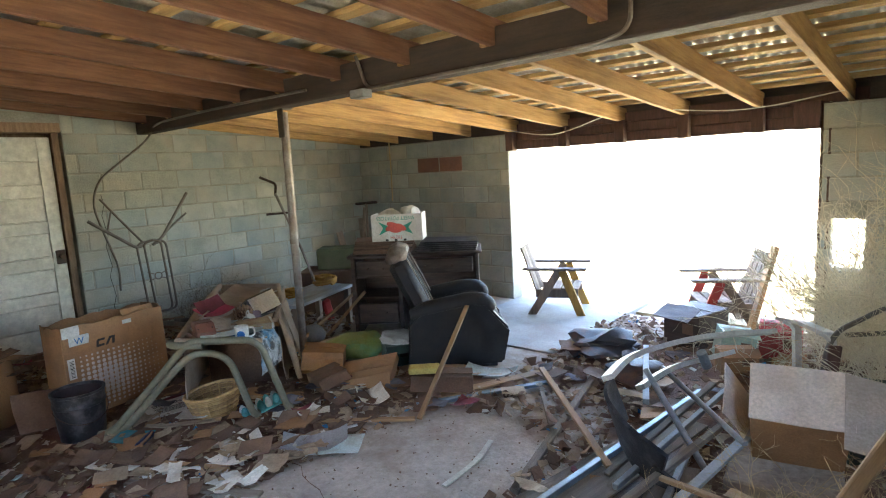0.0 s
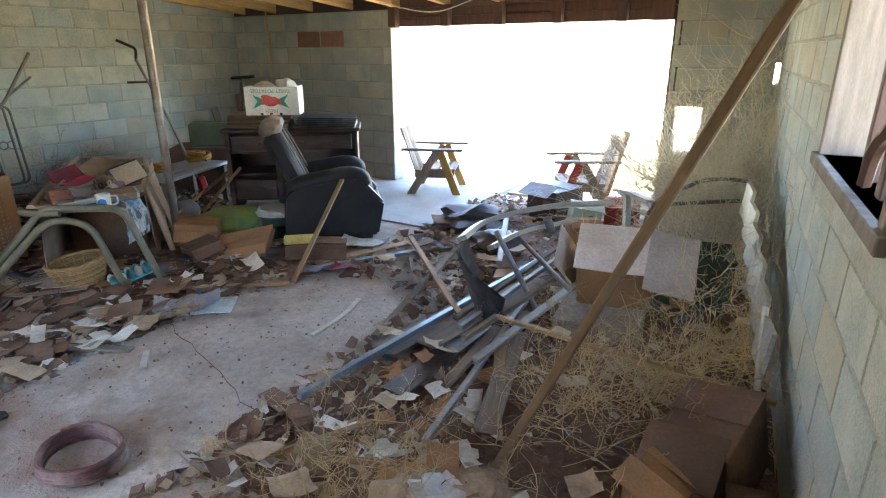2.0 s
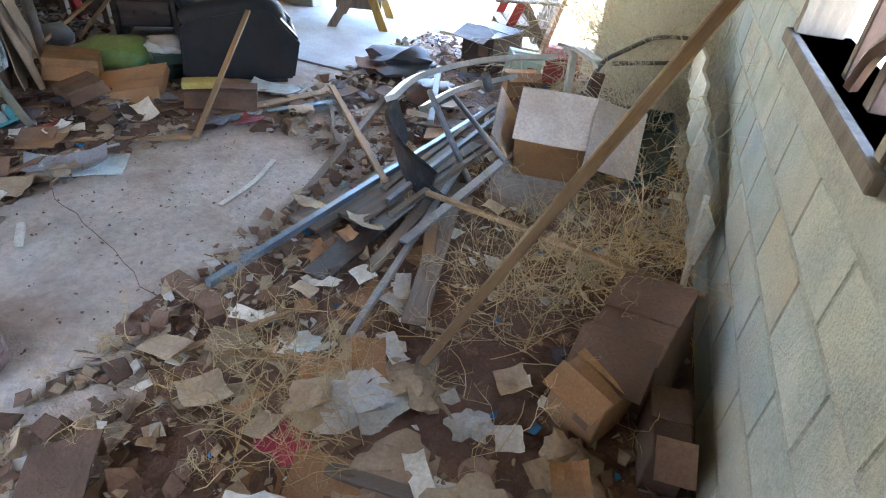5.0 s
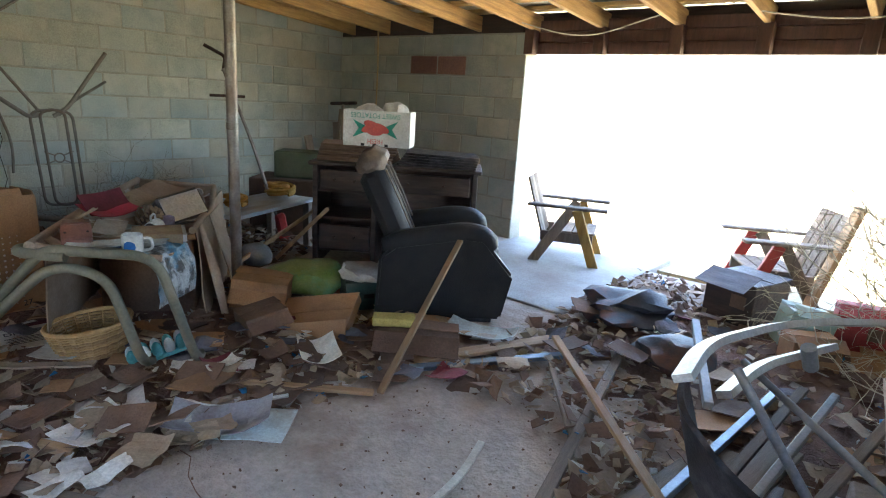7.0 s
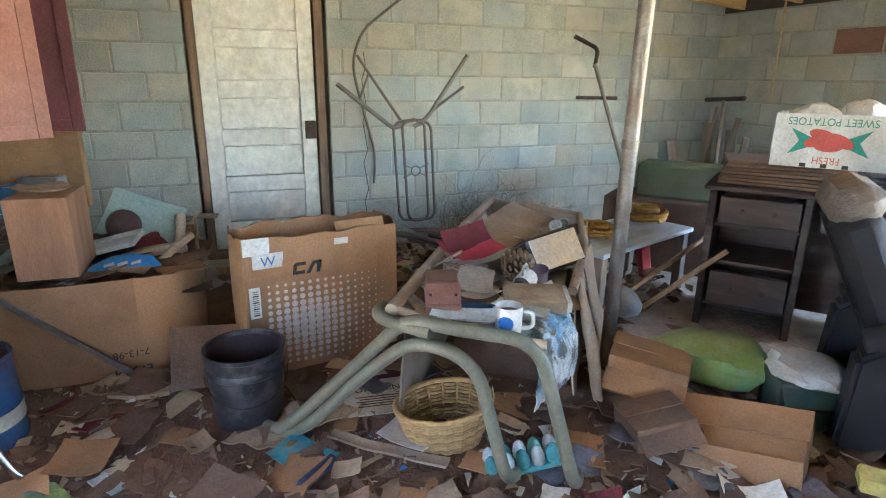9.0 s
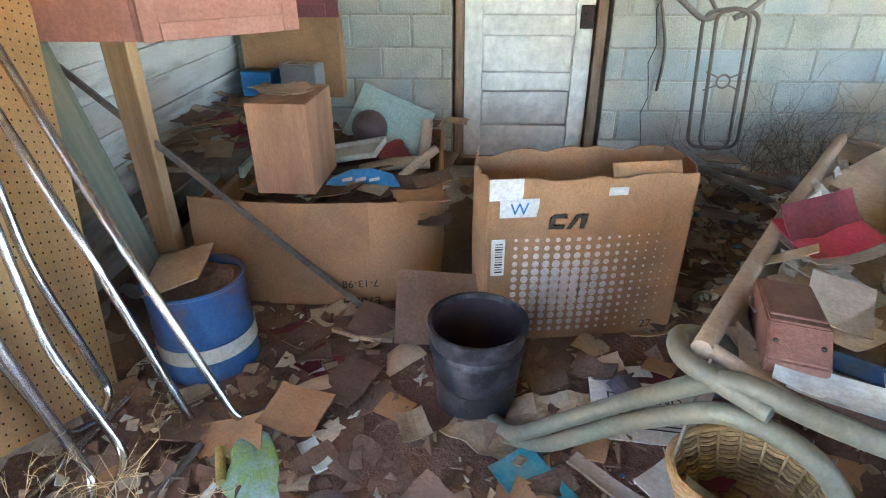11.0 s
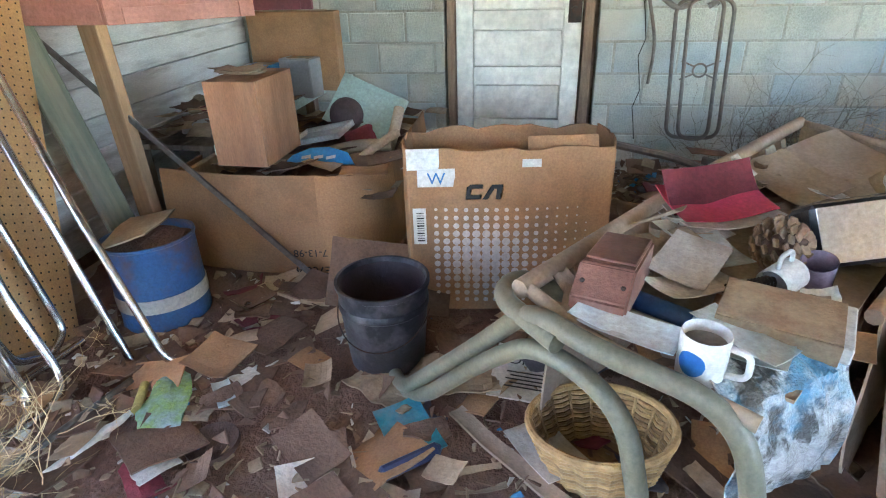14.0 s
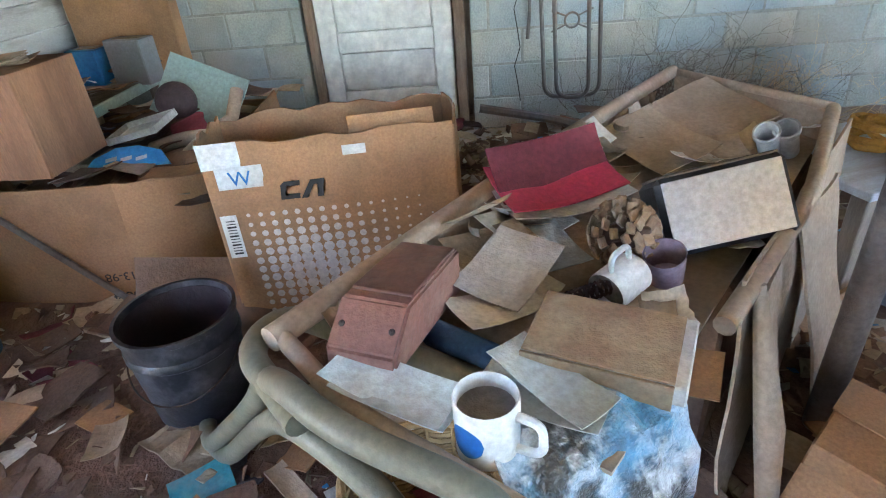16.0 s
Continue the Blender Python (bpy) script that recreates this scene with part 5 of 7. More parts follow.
for nm, w, h, mm in (("far_wall", 2.2 * TW, 0.12, pose(1.78, 0, 0.59, 90, 0, 62)), ("side_wall", 1.05, 0.62, pose(1.13, -TW - 0.03, 0.31, 86, 0, -1.5)), ("skirt", 0.34, 0.58, pose(0.78, -TW - 0.07, 0.29, 80, 6, 6)), ("skirt", 0.26, 0.60, pose(1.16, -TW - 0.11, 0.29, 76, -5, -5)), ("flap", 0.5, 0.3, pose(1.5, 0.08, 0.60, 12, -6, -20)), ("inner_wall", 1.5, 0.11, pose(0.95, TW - 0.025, 0.585, 68, 0, 0.5)), ("side_wall", 1.6, 0.5, pose(0.95, TW + 0.015, 0.36, 93, 0, 0))):
    bm = bm_new()
    sheet(bm, w, h, 0.007, 14, 8, 0.02, 4, len(nm) + w, 0.0)
    p = part(nm, bm, CARD_FAWN, tr)
    p.matrix_basis = mm
for u in (0.64,):
    bm = bm_new()
    tube(bm, [(u, -TW - 0.02, 0.60), (u - 0.03, -TW - 0.10, 0.30), (u - 0.05, -TW - 0.15, 0.02)], [0.012, 0.03, 0.02], 10)
    part("rolled_fold", bm, CARD_FAWN, tr, smooth=True)
# Dark brown block filling the space below the tray's base.
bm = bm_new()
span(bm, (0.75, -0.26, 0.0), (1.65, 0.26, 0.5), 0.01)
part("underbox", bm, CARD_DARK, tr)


def drape(length, profile, amp, seed):
    """A wrap hanging over an edge: x runs along the edge, profile gives (outward, height) pairs."""
    bm = bm_new()
    nx = 22
    rows = []
    for i in range(nx + 1):
        row = []
        for j, (o, h) in enumerate(profile):
            q = Vector((i * 0.31 + seed, j * 0.5, seed))
            k = amp * noise.noise(q) + amp * 0.6 * noise.noise(q * 2.7)
            row.append(Vector(((i / nx - 0.5) * length * (1 + 0.05 * noise.noise(Vector((j * 0.9, seed, 3.0)))), -o - k * (0.3 + j / len(profile)), h + k * 0.5)))
        rows.append(row)
    up = [[bm.verts.new(p) for p in row] for row in rows]
    dn = [[bm.verts.new(p + Vector((0, 0.004, -0.002))) for p in row] for row in rows]
    m_ = len(profile)
    for i in range(nx):
        for j in range(m_ - 1):
            bm.faces.new((up[i][j], up[i + 1][j], up[i + 1][j + 1], up[i][j + 1]))
            bm.faces.new((dn[i][j], dn[i][j + 1], dn[i + 1][j + 1], dn[i + 1][j]))
        bm.faces.new((up[i][0], dn[i][0], dn[i + 1][0], up[i + 1][0]))
        bm.faces.new((up[i][m_ - 1], up[i + 1][m_ - 1], dn[i + 1][m_ - 1], dn[i][m_ - 1]))
    for i in (0, nx):
        for j in range(m_ - 1):
            bm.faces.new((up[i][j], up[i][j + 1], dn[i][j + 1], dn[i][j]))
    return bm


PROFILE = [(-0.12, 0.584), (-0.10, 0.588), (-0.07, 0.59), (-0.04, 0.588), (-0.01, 0.578), (0.02, 0.560), (0.04, 0.53), (0.055, 0.49), (0.06, 0.45), (0.06, 0.40), (0.055, 0.355), (0.045, 0.31)]
WRAPM = mat("frosted_blue_wrap", (0.62, 0.62, 0.60), (0.075, 0.07, 0.06), 0.28, scale=13, bump=0.7, fine=40, stain=(0.09, 0.34, 0.55), stain_scale=4, stain_amount=0.85, edges=(0.44, 0.56))
tagged(solid("foil_bag", drape(0.32, PROFILE, 0.018, 6.2), WRAPM, pose(-2.112, 3.637, 0.0, 0, 0, 122.5), True), "crackled plastic wrap with blue print over the tray's corner", "wrap")


def on_tray(u, v, z=0.0):
    return TM @ Vector((u, v, 0.547 + z))


# Mug.
def mug(m, print_):
    c = thing("mug", m, "white china mug" + (" with a blue round print" if print_ else " lying on its side"), "mug")
    bm = bm_new()
    lathe(bm, [(0, 0), (0.036, 0), (0.041, 0.004), (0.042, 0.09), (0.0405, 0.093), (0.038, 0.09), (0.037, 0.008), (0, 0.007)], 28)
    part("body", bm, WHITEPL, c, smooth=True)
    bm = bm_new()
    tube(bm, bent([(0.040, 0, 0.075), (0.074, 0, 0.075), (0.076, 0, 0.025), (0.040, 0, 0.02)], 0.02), 0.006, 8)
    part("handle", bm, WHITEPL, c, smooth=True)
    bm = bm_new()
    lathe(bm, [(0, 0.07), (0.0375, 0.071), (0.0375, 0.068), (0, 0.067)], 24)
    part("dust_fill", bm, mat("grey_dust", (0.34, 0.31, 0.28), None, 0.95, bump=0.3), c)
    if print_:
        bm = bm_new()
        n_ = 14
        prev = None
        for i in range(n_ + 1):
            s = -1 + 2 * i / n_
            hh = 0.024 * math.sqrt(max(0.0, 1 - s * s))
            a = math.pi + 1.36 + s * 0.6
            q = [bm.verts.new((0.0423 * math.cos(a), 0.0423 * math.sin(a), 0.046 + k * hh)) for k in (-1, 1)]
            if prev:
                bm.faces.new((prev[0], q[0], q[1], prev[1]))
            prev = q
        pr = part("print", bm, BLUEINK, c, "blue oval print")


mug(pose(-2.10, 3.477, 0.566, 0, 0, 62) @ Matrix.Scale(1.12, 4), True)
mug(Matrix.Translation((-2.497, 3.775, 0.603)) @ Vector((0.09, -0.10, -0.015)).to_track_quat("Z", "X").to_matrix().to_4x4(), False)
# Toaster.
tx = Vector((-0.012, 0.24, 0.045)).normalized()
tz = Vector((-0.077, -0.022, 0.136))
tz = (tz - tx * tz.dot(tx)).normalized()
TOM = Matrix((tx, tz.cross(tx), tz)).transposed().to_4x4()
TOM.translation = Vector((-2.631, 3.991, 0.668)) - TOM.to_3x3() @ Vector((0, -0.0845, 0.1))
to = thing("toaster", TOM, "old toaster with a polished chrome side", "toaster")
bm = bm_new()
box(bm, (0.27, 0.165, 0.17), Matrix.Translation((0, 0, 0.1)), 0.012)
part("shell", bm, BLACKPL, to)
bm = bm_new()
box(bm, (0.245, 0.004, 0.15), Matrix.Translation((0, -0.0845, 0.1)), 0.0015)
part("chrome_side", bm, MIRROR, to, "mirror-bright chrome side")
bm = bm_new()
box(bm, (0.25, 0.15, 0.006), Matrix.Translation((0, 0, 0.188)), 0.002)
tp = part("top_plate", bm, mat("tarnished_top", (0.16, 0.12, 0.075), (0.11, 0.08, 0.05), 0.45, 0.5, scale=8, bump=0.1), to)
for y in (-0.035, 0.035):
    bm = bm_new()
    box(bm, (0.19, 0.022, 0.002), Matrix.Translation((0, y, 0.1925)))
    part("slot", bm, HOLE, tp)
# Brown card box, red folder, book, pine cone, cups, papers.
rb = thing("small_box", pose(-2.35, 3.325, 0.60, 0, -7, -18), "small brown leatherette box with rivets", "box")
bm = bm_new()
prism(bm, [(-0.15, 0.0), (0.15, 0.0), (0.15, 0.035), (0.085, 0.095), (-0.15, 0.095)], 0.125, Matrix(), 0.005)
part("body", bm, mat("brown_leatherette", (0.26, 0.115, 0.085), (0.20, 0.09, 0.065), 0.6, scale=6, bump=0.15, stain=(0.36, 0.24, 0.18), stain_scale=7), rb)
bm = bm_new()
box(bm, (0.20, 0.112, 0.006), Matrix.Translation((-0.04, 0, 0.098)), 0.002)
part("lid", bm, MATS["brown_leatherette"], rb)
for x, y in ((0.12, 0.045), (0.12, -0.045)):
    bm = bm_new()
    lathe(bm, [(0, 0.004), (0.005, 0.002), (0.006, 0), (0, 0)], 8, pose(x, y, 0.064, 0, 43, 0))
    part("rivet", bm, IRON, rb)
fo = thing("red_folder", pose(-2.82, 3.67, 0.60, 0, 0, 112), "crimson cardboard folder, warped open", "folder")
for k, (mt, lift, tilt_) in enumerate(((CREAM, 0.01, 8), (PINKRED, 0.035, 18), (MAROON, 0.06, 48))):
    bm = bm_new()
    sheet(bm, 0.32, 0.17, 0.003, 10, 6, 0.012, 5, 2.0 + k, 0.02)
    p = part("leaf", bm, mt, fo)
    p.matrix_basis = pose(0, 0.03 * k, lift, tilt_, 0, 3 * k)
bk = thing("book", pose(-2.275, 3.685, 0.578, 6, 0, 67), "thick old book with frayed brown and olive covers", "book")
bm = bm_new()
box(bm, (0.25, 0.155, 0.04), Matrix.Translation((0, 0, 0.027)), 0.003)
part("page_block", bm, PAPER, bk)
for z in (0.004, 0.0505):
    bm = bm_new()
    box(bm, (0.235, 0.15, 0.005), Matrix.Translation((-0.012, 0, z)), 0.001)
    part("cover", bm, mat("olive_cover", (0.46, 0.35, 0.21), (0.33, 0.20, 0.12), 0.7, scale=12, bump=0.2), bk)
bm = bm_new()
box(bm, (0.235, 0.006, 0.052), Matrix.Translation((-0.012, -0.082, 0.027)), 0.001)
part("spine", bm, MATS["olive_cover"], bk)
pcn = thing("pine_cone", pose(-2.637, 3.765, 0.605, 0, 60, 30) @ Matrix.Scale(1.2, 4), "large open pine cone", "pine cone")
bm = bm_new()
lathe(bm, [(0, -0.04), (0.02, -0.03), (0.028, 0.02), (0.015, 0.06), (0, 0.075)], 10, Matrix.Translation((0, 0, 0.02)))
part("core", bm, CARD_DARK, pcn)
for k in range(70):
    a, h = k * 2.39996, k / 70
    rr = 0.052 * math.sin(math.pi * (0.18 + 0.78 * h)) + 0.006
    bm = bm_new()
    box(bm, (0.022, 0.02, 0.006), Matrix(), 0.002)
    p = part("scale", bm, mat("cone_scale", (0.27, 0.165, 0.10), (0.36, 0.25, 0.16), 0.8, scale=30, bump=0.2), pcn)
    p.matrix_basis = Matrix.Rotation(a, 4, "Z") @ Matrix.Translation((rr, 0, -0.025 + 0.115 * h)) @ Matrix.Rotation(radians(-35 + 20 * h), 4, "Y")
bm = bm_new()
lathe(bm, [(0, 0), (0.036, 0), (0.042, 0.07), (0.040, 0.07), (0.034, 0.004), (0, 0.004)], 24)
tagged(solid("tumbler", bm, mat("lilac_glassy", (0.42, 0.33, 0.42), (0.36, 0.29, 0.36), 0.2, scale=6, bump=0.03), pose(-2.535, 3.85, 0.56, 12, 14, 0), True), "dusty lilac tumbler among the junk", "tumbler")
bm = bm_new()
for k in range(14):
    lathe(bm, [(0.012, -0.003), (0.018, 0), (0.012, 0.003)], 10, pose(-2.40 - 0.005 * k, 3.60 + 0.0095 * k, 0.592, 0, 90, 118))
tube(bm, [(-2.395, 3.59, 0.592), (-2.475, 3.745, 0.597)], 0.006, 8)
tagged(solid("spring_brush", bm, IRON), "black coiled brush lying on papers", "brush")
bm = bm_new()
tube(bm, [(-2.37, 3.36, 0.578), (-2.355, 3.38, 0.578), (-2.27, 3.50, 0.578), (-2.24, 3.54, 0.58)], [0.012, 0.026, 0.026, 0.022], 14)
tagged(solid("blue_bottle", bm, MATS["blue_drum_paint"], smooth=True), "blue plastic bottle under papers", "bottle")
for k, (x, y, z, w, h, mt, rx, ry, rz) in enumerate((
    (-2.505, 3.528, 0.612, 0.22, 0.15, PAPER, 6, -5, 150), (-2.40, 3.50, 0.594, 0.17, 0.12, PAPER, -4, 6, 120), (-2.165, 3.334, 0.628, 0.22, 0.085, PAPER_BLUE, 4, 0, 60), (-2.155, 3.345, 0.622, 0.20, 0.085, PAPER_BLUE, 2, 2, 64), (-2.17, 3.56, 0.594, 0.20, 0.085, PAPER_BLUE, 2, 0, 62), (-2.195, 3.575, 0.600, 0.20, 0.085, PAPER_BLUE, 0, 3, 40), (-2.673, 3.443, 0.645, 0.11, 0.20, PAPER_TAN, -30, 12, 150), (-2.60, 3.50, 0.606, 0.2, 0.13, PAPER_TAN, 8, 0, 120), (-2.285, 3.70, 0.568, 0.32, 0.12, CARD, 3, 0, 66), (-2.72, 3.58, 0.60, 0.22, 0.14, PAPER, 14, 5, 135), (-3.05, 3.70, 0.62, 0.24, 0.16, PAPER_TAN, 20, 4, 130), (-3.18, 3.80, 0.63, 0.16, 0.1, PAPER, 35, 0, 140), (-3.2, 4.0, 0.60, 0.3, 0.22, CARD_PALE, 12, 8, 30), (-2.62, 3.62, 0.585, 0.18, 0.12, PAPER_BLUE, 4, 3, 20), (-2.30, 3.27, 0.585, 0.12, 0.10, CARD_PALE, 20, 0, 80))):
    bm = bm_new()
    sheet(bm, w, h, 0.002, 9, 7, 0.010, 7, k * 1.7, 0.008)
    tagged(solid("paper_sheet", bm, mt, pose(x, y, z, rx, ry, rz)), "loose curled paper on the cardboard tray", "paper", "papers on the tray")
# Torn pages stuck along the tray's inner rim, and a crinkled frilled cup.
for k in range(12):
    u = 0.12 + 0.13 * k
    bm = bm_new()
    sheet(bm, 0.05 + 0.03 * (k % 3), 0.12, 0.0015, 5, 6, 0.016, 11, k * 4.1, 0.01, Matrix(), 0.3)
    tagged(solid("torn_page", bm, (PAPER_TAN, PAPER, CARD_PALE)[k % 3], Matrix.Translation(on_tray(u, 0.235, 0.05)) @ pose(0, 0, 0, 40 + 9 * (k % 4), 15 * (k % 3) - 15, 140 + 25 * (k % 5))), "yellowed torn page tucked along the tray rim", "paper", "torn pages on the tray")
bm = bm_new()
lathe(bm, [(0, 0), (0.03, 0), (0.05, 0.06), (0.062, 0.068), (0.055, 0.074), (0.045, 0.06), (0.027, 0.006), (0, 0.006)], 26)
for v in bm.verts:
    if v.co.z > 0.05:
        v.co.z += 0.006 * math.sin(13 * math.atan2(v.co.y, v.co.x))
tagged(solid("frilled_cup", bm, PAPER, pose(-3.17, 3.80, 0.585, 35, -20, 0), True), "white frilled paper cup tipped in the tray", "cup")
prng = random.Random(5)
for k in range(26):
    bm = bm_new()
    sheet(bm, prng.uniform(0.07, 0.18), prng.uniform(0.06, 0.13), 0.002, 6, 5, 0.012, 9, k * 2.7, 0.01, Matrix(), 0.2)
    tagged(solid("paper_scrap", bm, (PAPER, PAPER_TAN, CARD_PALE, PAPER, CARD_DARK)[k % 5], Matrix.Translation(on_tray(prng.uniform(0.25, 1.7), prng.uniform(-0.24, 0.24), 0.012 + 0.001 * k)) @ pose(0, 0, 0, prng.gauss(0, 9), prng.gauss(0, 9), prng.uniform(0, 360))), "torn paper scrap on the cardboard tray", "paper", "papers on the tray")
for u, v in ((1.42, -0.17), (1.47, -0.21)):
    bm = bm_new()
    lathe(bm, [(0, 0), (0.028, 0), (0.03, 0.09), (0.036, 0.10), (0.036, 0.115), (0.03, 0.115), (0.026, 0.01), (0, 0.008)], 18)
    tagged(solid("white_jar", bm, WHITEPL, Matrix.Translation(on_tray(u, v, 0.0)) @ pose(0, 0, 0.01, 25, 30, 0), True), "small white jar at the tray's end", "jar")

for pts_, lb_ in TUBES:
    tube_frame(pts_, lb_)

# ---- middle: basket, egg carton, boxes near the chair ----
def basket(m):
    c = thing("wicker_basket", m, "round wicker basket tipped over", "basket")
    for k in range(11):
        z, r = 0.012 + 0.0115 * k, 0.115 + 0.0035 * k
        bm = bm_new()
        tube(bm, [((r + 0.004 * (-1) ** i) * math.cos(i * math.pi / 18), (r + 0.004 * (-1) ** i) * 0.8 * math.sin(i * math.pi / 18), z) for i in range(36)], 0.0055, 6, closed=True)
        part("weave", bm, WICKER, c)
    for i in range(18):
        a = i * math.pi / 9
        bm = bm_new()
        tube(bm, [(0.115 * math.cos(a), 0.092 * math.sin(a), 0.0), (0.152 * math.cos(a), 0.122 * math.sin(a), 0.14)], 0.004, 5)
        part("stake", bm, WICKER, c)
    bm = bm_new()
    lathe(bm, [(0, 0), (1, 0), (1, 0.008), (0, 0.008)], 24, Matrix.Diagonal((0.118, 0.094, 1, 1)))
    part("base", bm, WICKER, c)
    bm = bm_new()
    tube(bm, [(0.155 * math.cos(a), 0.124 * math.sin(a), 0.142) for a in [k * math.pi / 16 for k in range(32)]], 0.009, 8, closed=True)
    part("rim", bm, WICKER, c)


basket(pose(-2.345, 3.35, 0.012, 0, -4, 84) @ Matrix.Scale(1.25, 4))
eg = thing("egg_carton", pose(-2.07, 3.55, 0.03, 0, -12, 75), "turquoise egg carton holding clear lumps", "carton")
bm = bm_new()
span(bm, (-0.15, -0.055, 0), (0.15, 0.055, 0.02), 0.006)
part("tray", bm, TEALEGG, eg)
for i in range(5):
    for j in range(2):
        bm = bm_new()
        lathe(bm, [(0.024, 0), (0.027, 0.03), (0.02, 0.055), (0.008, 0.068), (0, 0.07)], 12, Matrix.Translation((-0.115 + 0.0575 * i, -0.027 + 0.054 * j, 0.02)))
        part("cup", bm, PAPER_BLUE if (i + j) % 2 else TEALEGG, eg, smooth=True)


def carton(m, size, material, label, lid=0.0):
    w, d, h = size
    c = thing("carton", m, label, "box")
    bm = bm_new()
    box(bm, size, Matrix.Translation((0, 0, h / 2)), 0.004)
    part("body", bm, material, c)
    bm = bm_new()
    sheet(bm, w * 1.02, d * 0.52, 0.004, 6, 4, 0.008, 5, w * 9, 0.0)
    p = part("flap", bm, material, c)
    p.matrix_basis = pose(0, d * 0.25, h + 0.006, 0, 0, 0)
    bm = bm_new()
    sheet(bm, w * 1.0, d * 0.5, 0.004, 6, 4, 0.008, 5, w * 7, 0.0)
    p = part("flap", bm, material, c)
    p.matrix_basis = pose(0, -d * 0.62, h + 0.01 - lid, 25 + 200 * lid, 0, 0)
    bm = bm_new()
    box(bm, (w * 0.3, 0.001, h * 0.3), Matrix.Translation((w * 0.2, -d / 2 - 0.001, h * 0.55)))
    part("print_block", bm, BLACKINK if lid else CARD_DARK, c)
    return c


carton(pose(-2.35, 4.32, 0.03, 0, 6, 45), (0.34, 0.24, 0.2), CARD, "small printed cardboard box, crushed open", 0.1)
carton(pose(-1.88, 4.42, 0.05, 20, -12, 30), (0.46, 0.3, 0.06), CARD, "flattened cardboard box with printed stamps", 0.02)
carton(pose(-1.28, 4.62, 0.0, 0, 3, 40), (0.46, 0.26, 0.12), CARD_DARK, "damp brown carton sagging at the recliner's foot", 0.03)
carton(pose(-2.06, 4.15, 0.02, 0, -8, 80), (0.25, 0.2, 0.12), CARD_DARK, "torn brown carton lying in the litter", 0.05)
tagged(solid("lime_bag", lump((0.27, 0.17, 0.2), 3.0, 0.8), LIME, pose(-2.33, 4.66, 0.06, 0, 0, 50), True), "lime green plastic sack lying among cartons", "sack")
carton(pose(-1.98, 4.82, 0.02, 0, 0, 60), (0.22, 0.2, 0.2), GREENTUB, "dark green crate beside the recliner", 0.05)
tagged(solid("plastic_bag", lump((0.16, 0.12, 0.1), 9.0), WHITEBAG, pose(-1.97, 4.83, 0.21), True), "shredded clear plastic on the green crate", "bag")
bm = bm_new()
box(bm, (0.24, 0.1, 0.05), Matrix.Translation((0, 0, 0.03)), 0.008)
tagged(solid("foam_block", bm, FOAM, pose(-1.40, 4.56, 0.13, 3, 0, 42)), "pale yellow foam block on a carton", "foam")
tagged(solid("plastic_jug", lump((0.14, 0.09, 0.16), 12.0, 0.8, 0.15), GREYPL, pose(-3.15, 4.8, 0.03, 0, 0, 20), True), "pale blue plastic bottle in the heap", "bottle")

# Low table with orange rope behind the pole; green box; broom.
before = mark()
lt = thing("low_table", yaw_pose((-3.02, 4.72), (-3.4, 5.72)), "pale blue plank table covered in clutter", "table")
bm = bm_new()
span(bm, (0, 0, 0.42), (1.05, 0.5, 0.45), 0.004)
part("top", bm, mat("pale_blue_plank", (0.50, 0.56, 0.62), (0.42, 0.46, 0.50), 0.6, scale=4, stretch=(1, 6, 6), bump=0.2, stain=(0.25, 0.2, 0.16)), lt)
for x, y in ((0.05, 0.05), (1.0, 0.05), (0.05, 0.45), (1.0, 0.45)):
    bm = bm_new()
    span(bm, (x - 0.03, y - 0.03, 0), (x + 0.03, y + 0.03, 0.418), 0.004)
    part("leg", bm, GREYWOOD, lt)
for k, (x, y, r) in enumerate(((-3.35, 4.9, 0.12), (-3.65, 5.5, 0.17))):
    bm = bm_new()
    pts = []
    for i in range(90):
        a = i * 0.35
        rr = r * (0.75 + 0.25 * math.sin(i * 0.23))
        pts.append((rr * math.cos(a), rr * 0.7 * math.sin(a), 0.03 + 0.07 * abs(math.sin(i * 0.11))))
    tube(bm, pts, 0.012 if k == 0 else 0.02, 6)
    tagged(solid("rope_coil", bm, ORANGE, pose(x, y, 0.445), True), "tangled orange rope coil on the low table", "rope")
bm = bm_new()
box(bm, (0.62, 0.3, 0.26), Matrix.Translation((0, 0, 0.13)), 0.02)
tagged(solid("green_chest", bm, mat("olive_box", (0.13, 0.17, 0.09), (0.10, 0.13, 0.07), 0.6, scale=4, bump=0.15, stain=(0.22, 0.19, 0.13)), yaw_pose((-3.9, 6.0), (-3.3, 6.5), 0.55)), "olive green metal chest behind the dresser", "chest")
bm = bm_new()
box(bm, (0.9, 0.5, 0.55), Matrix.Translation((0, 0, 0.275)), 0.01)
tagged(solid("crate", bm, CARD_DARK, yaw_pose((-3.95, 5.95), (-3.3, 6.5), 0.0)), "dark crate under the olive chest", "crate")
br = thing("weed_cutter", Matrix(), "long-handled grass cutter leaning on the wall", "tool")
bm = bm_new()
tube(bm, [(-3.62, 5.5, 0.1), (-3.72, 5.28, 0.9), (-3.85, 5.1, 1.52)], 0.014, 8)
part("shaft", bm, STEEL_PIPE, br, smooth=True)
bm = bm_new()
tube(bm, bent([(-3.85, 5.1, 1.5), (-3.9, 5.15, 1.62), (-3.97, 5.0, 1.7)], 0.04), 0.014, 8)
part("hook", bm, IRON, br, smooth=True)
bm = bm_new()
tube(bm, [(-3.86, 4.98, 1.3), (-3.78, 5.25, 1.3)], 0.012, 8)
part("grip", bm, IRON, br, smooth=True)
bm = bm_new()
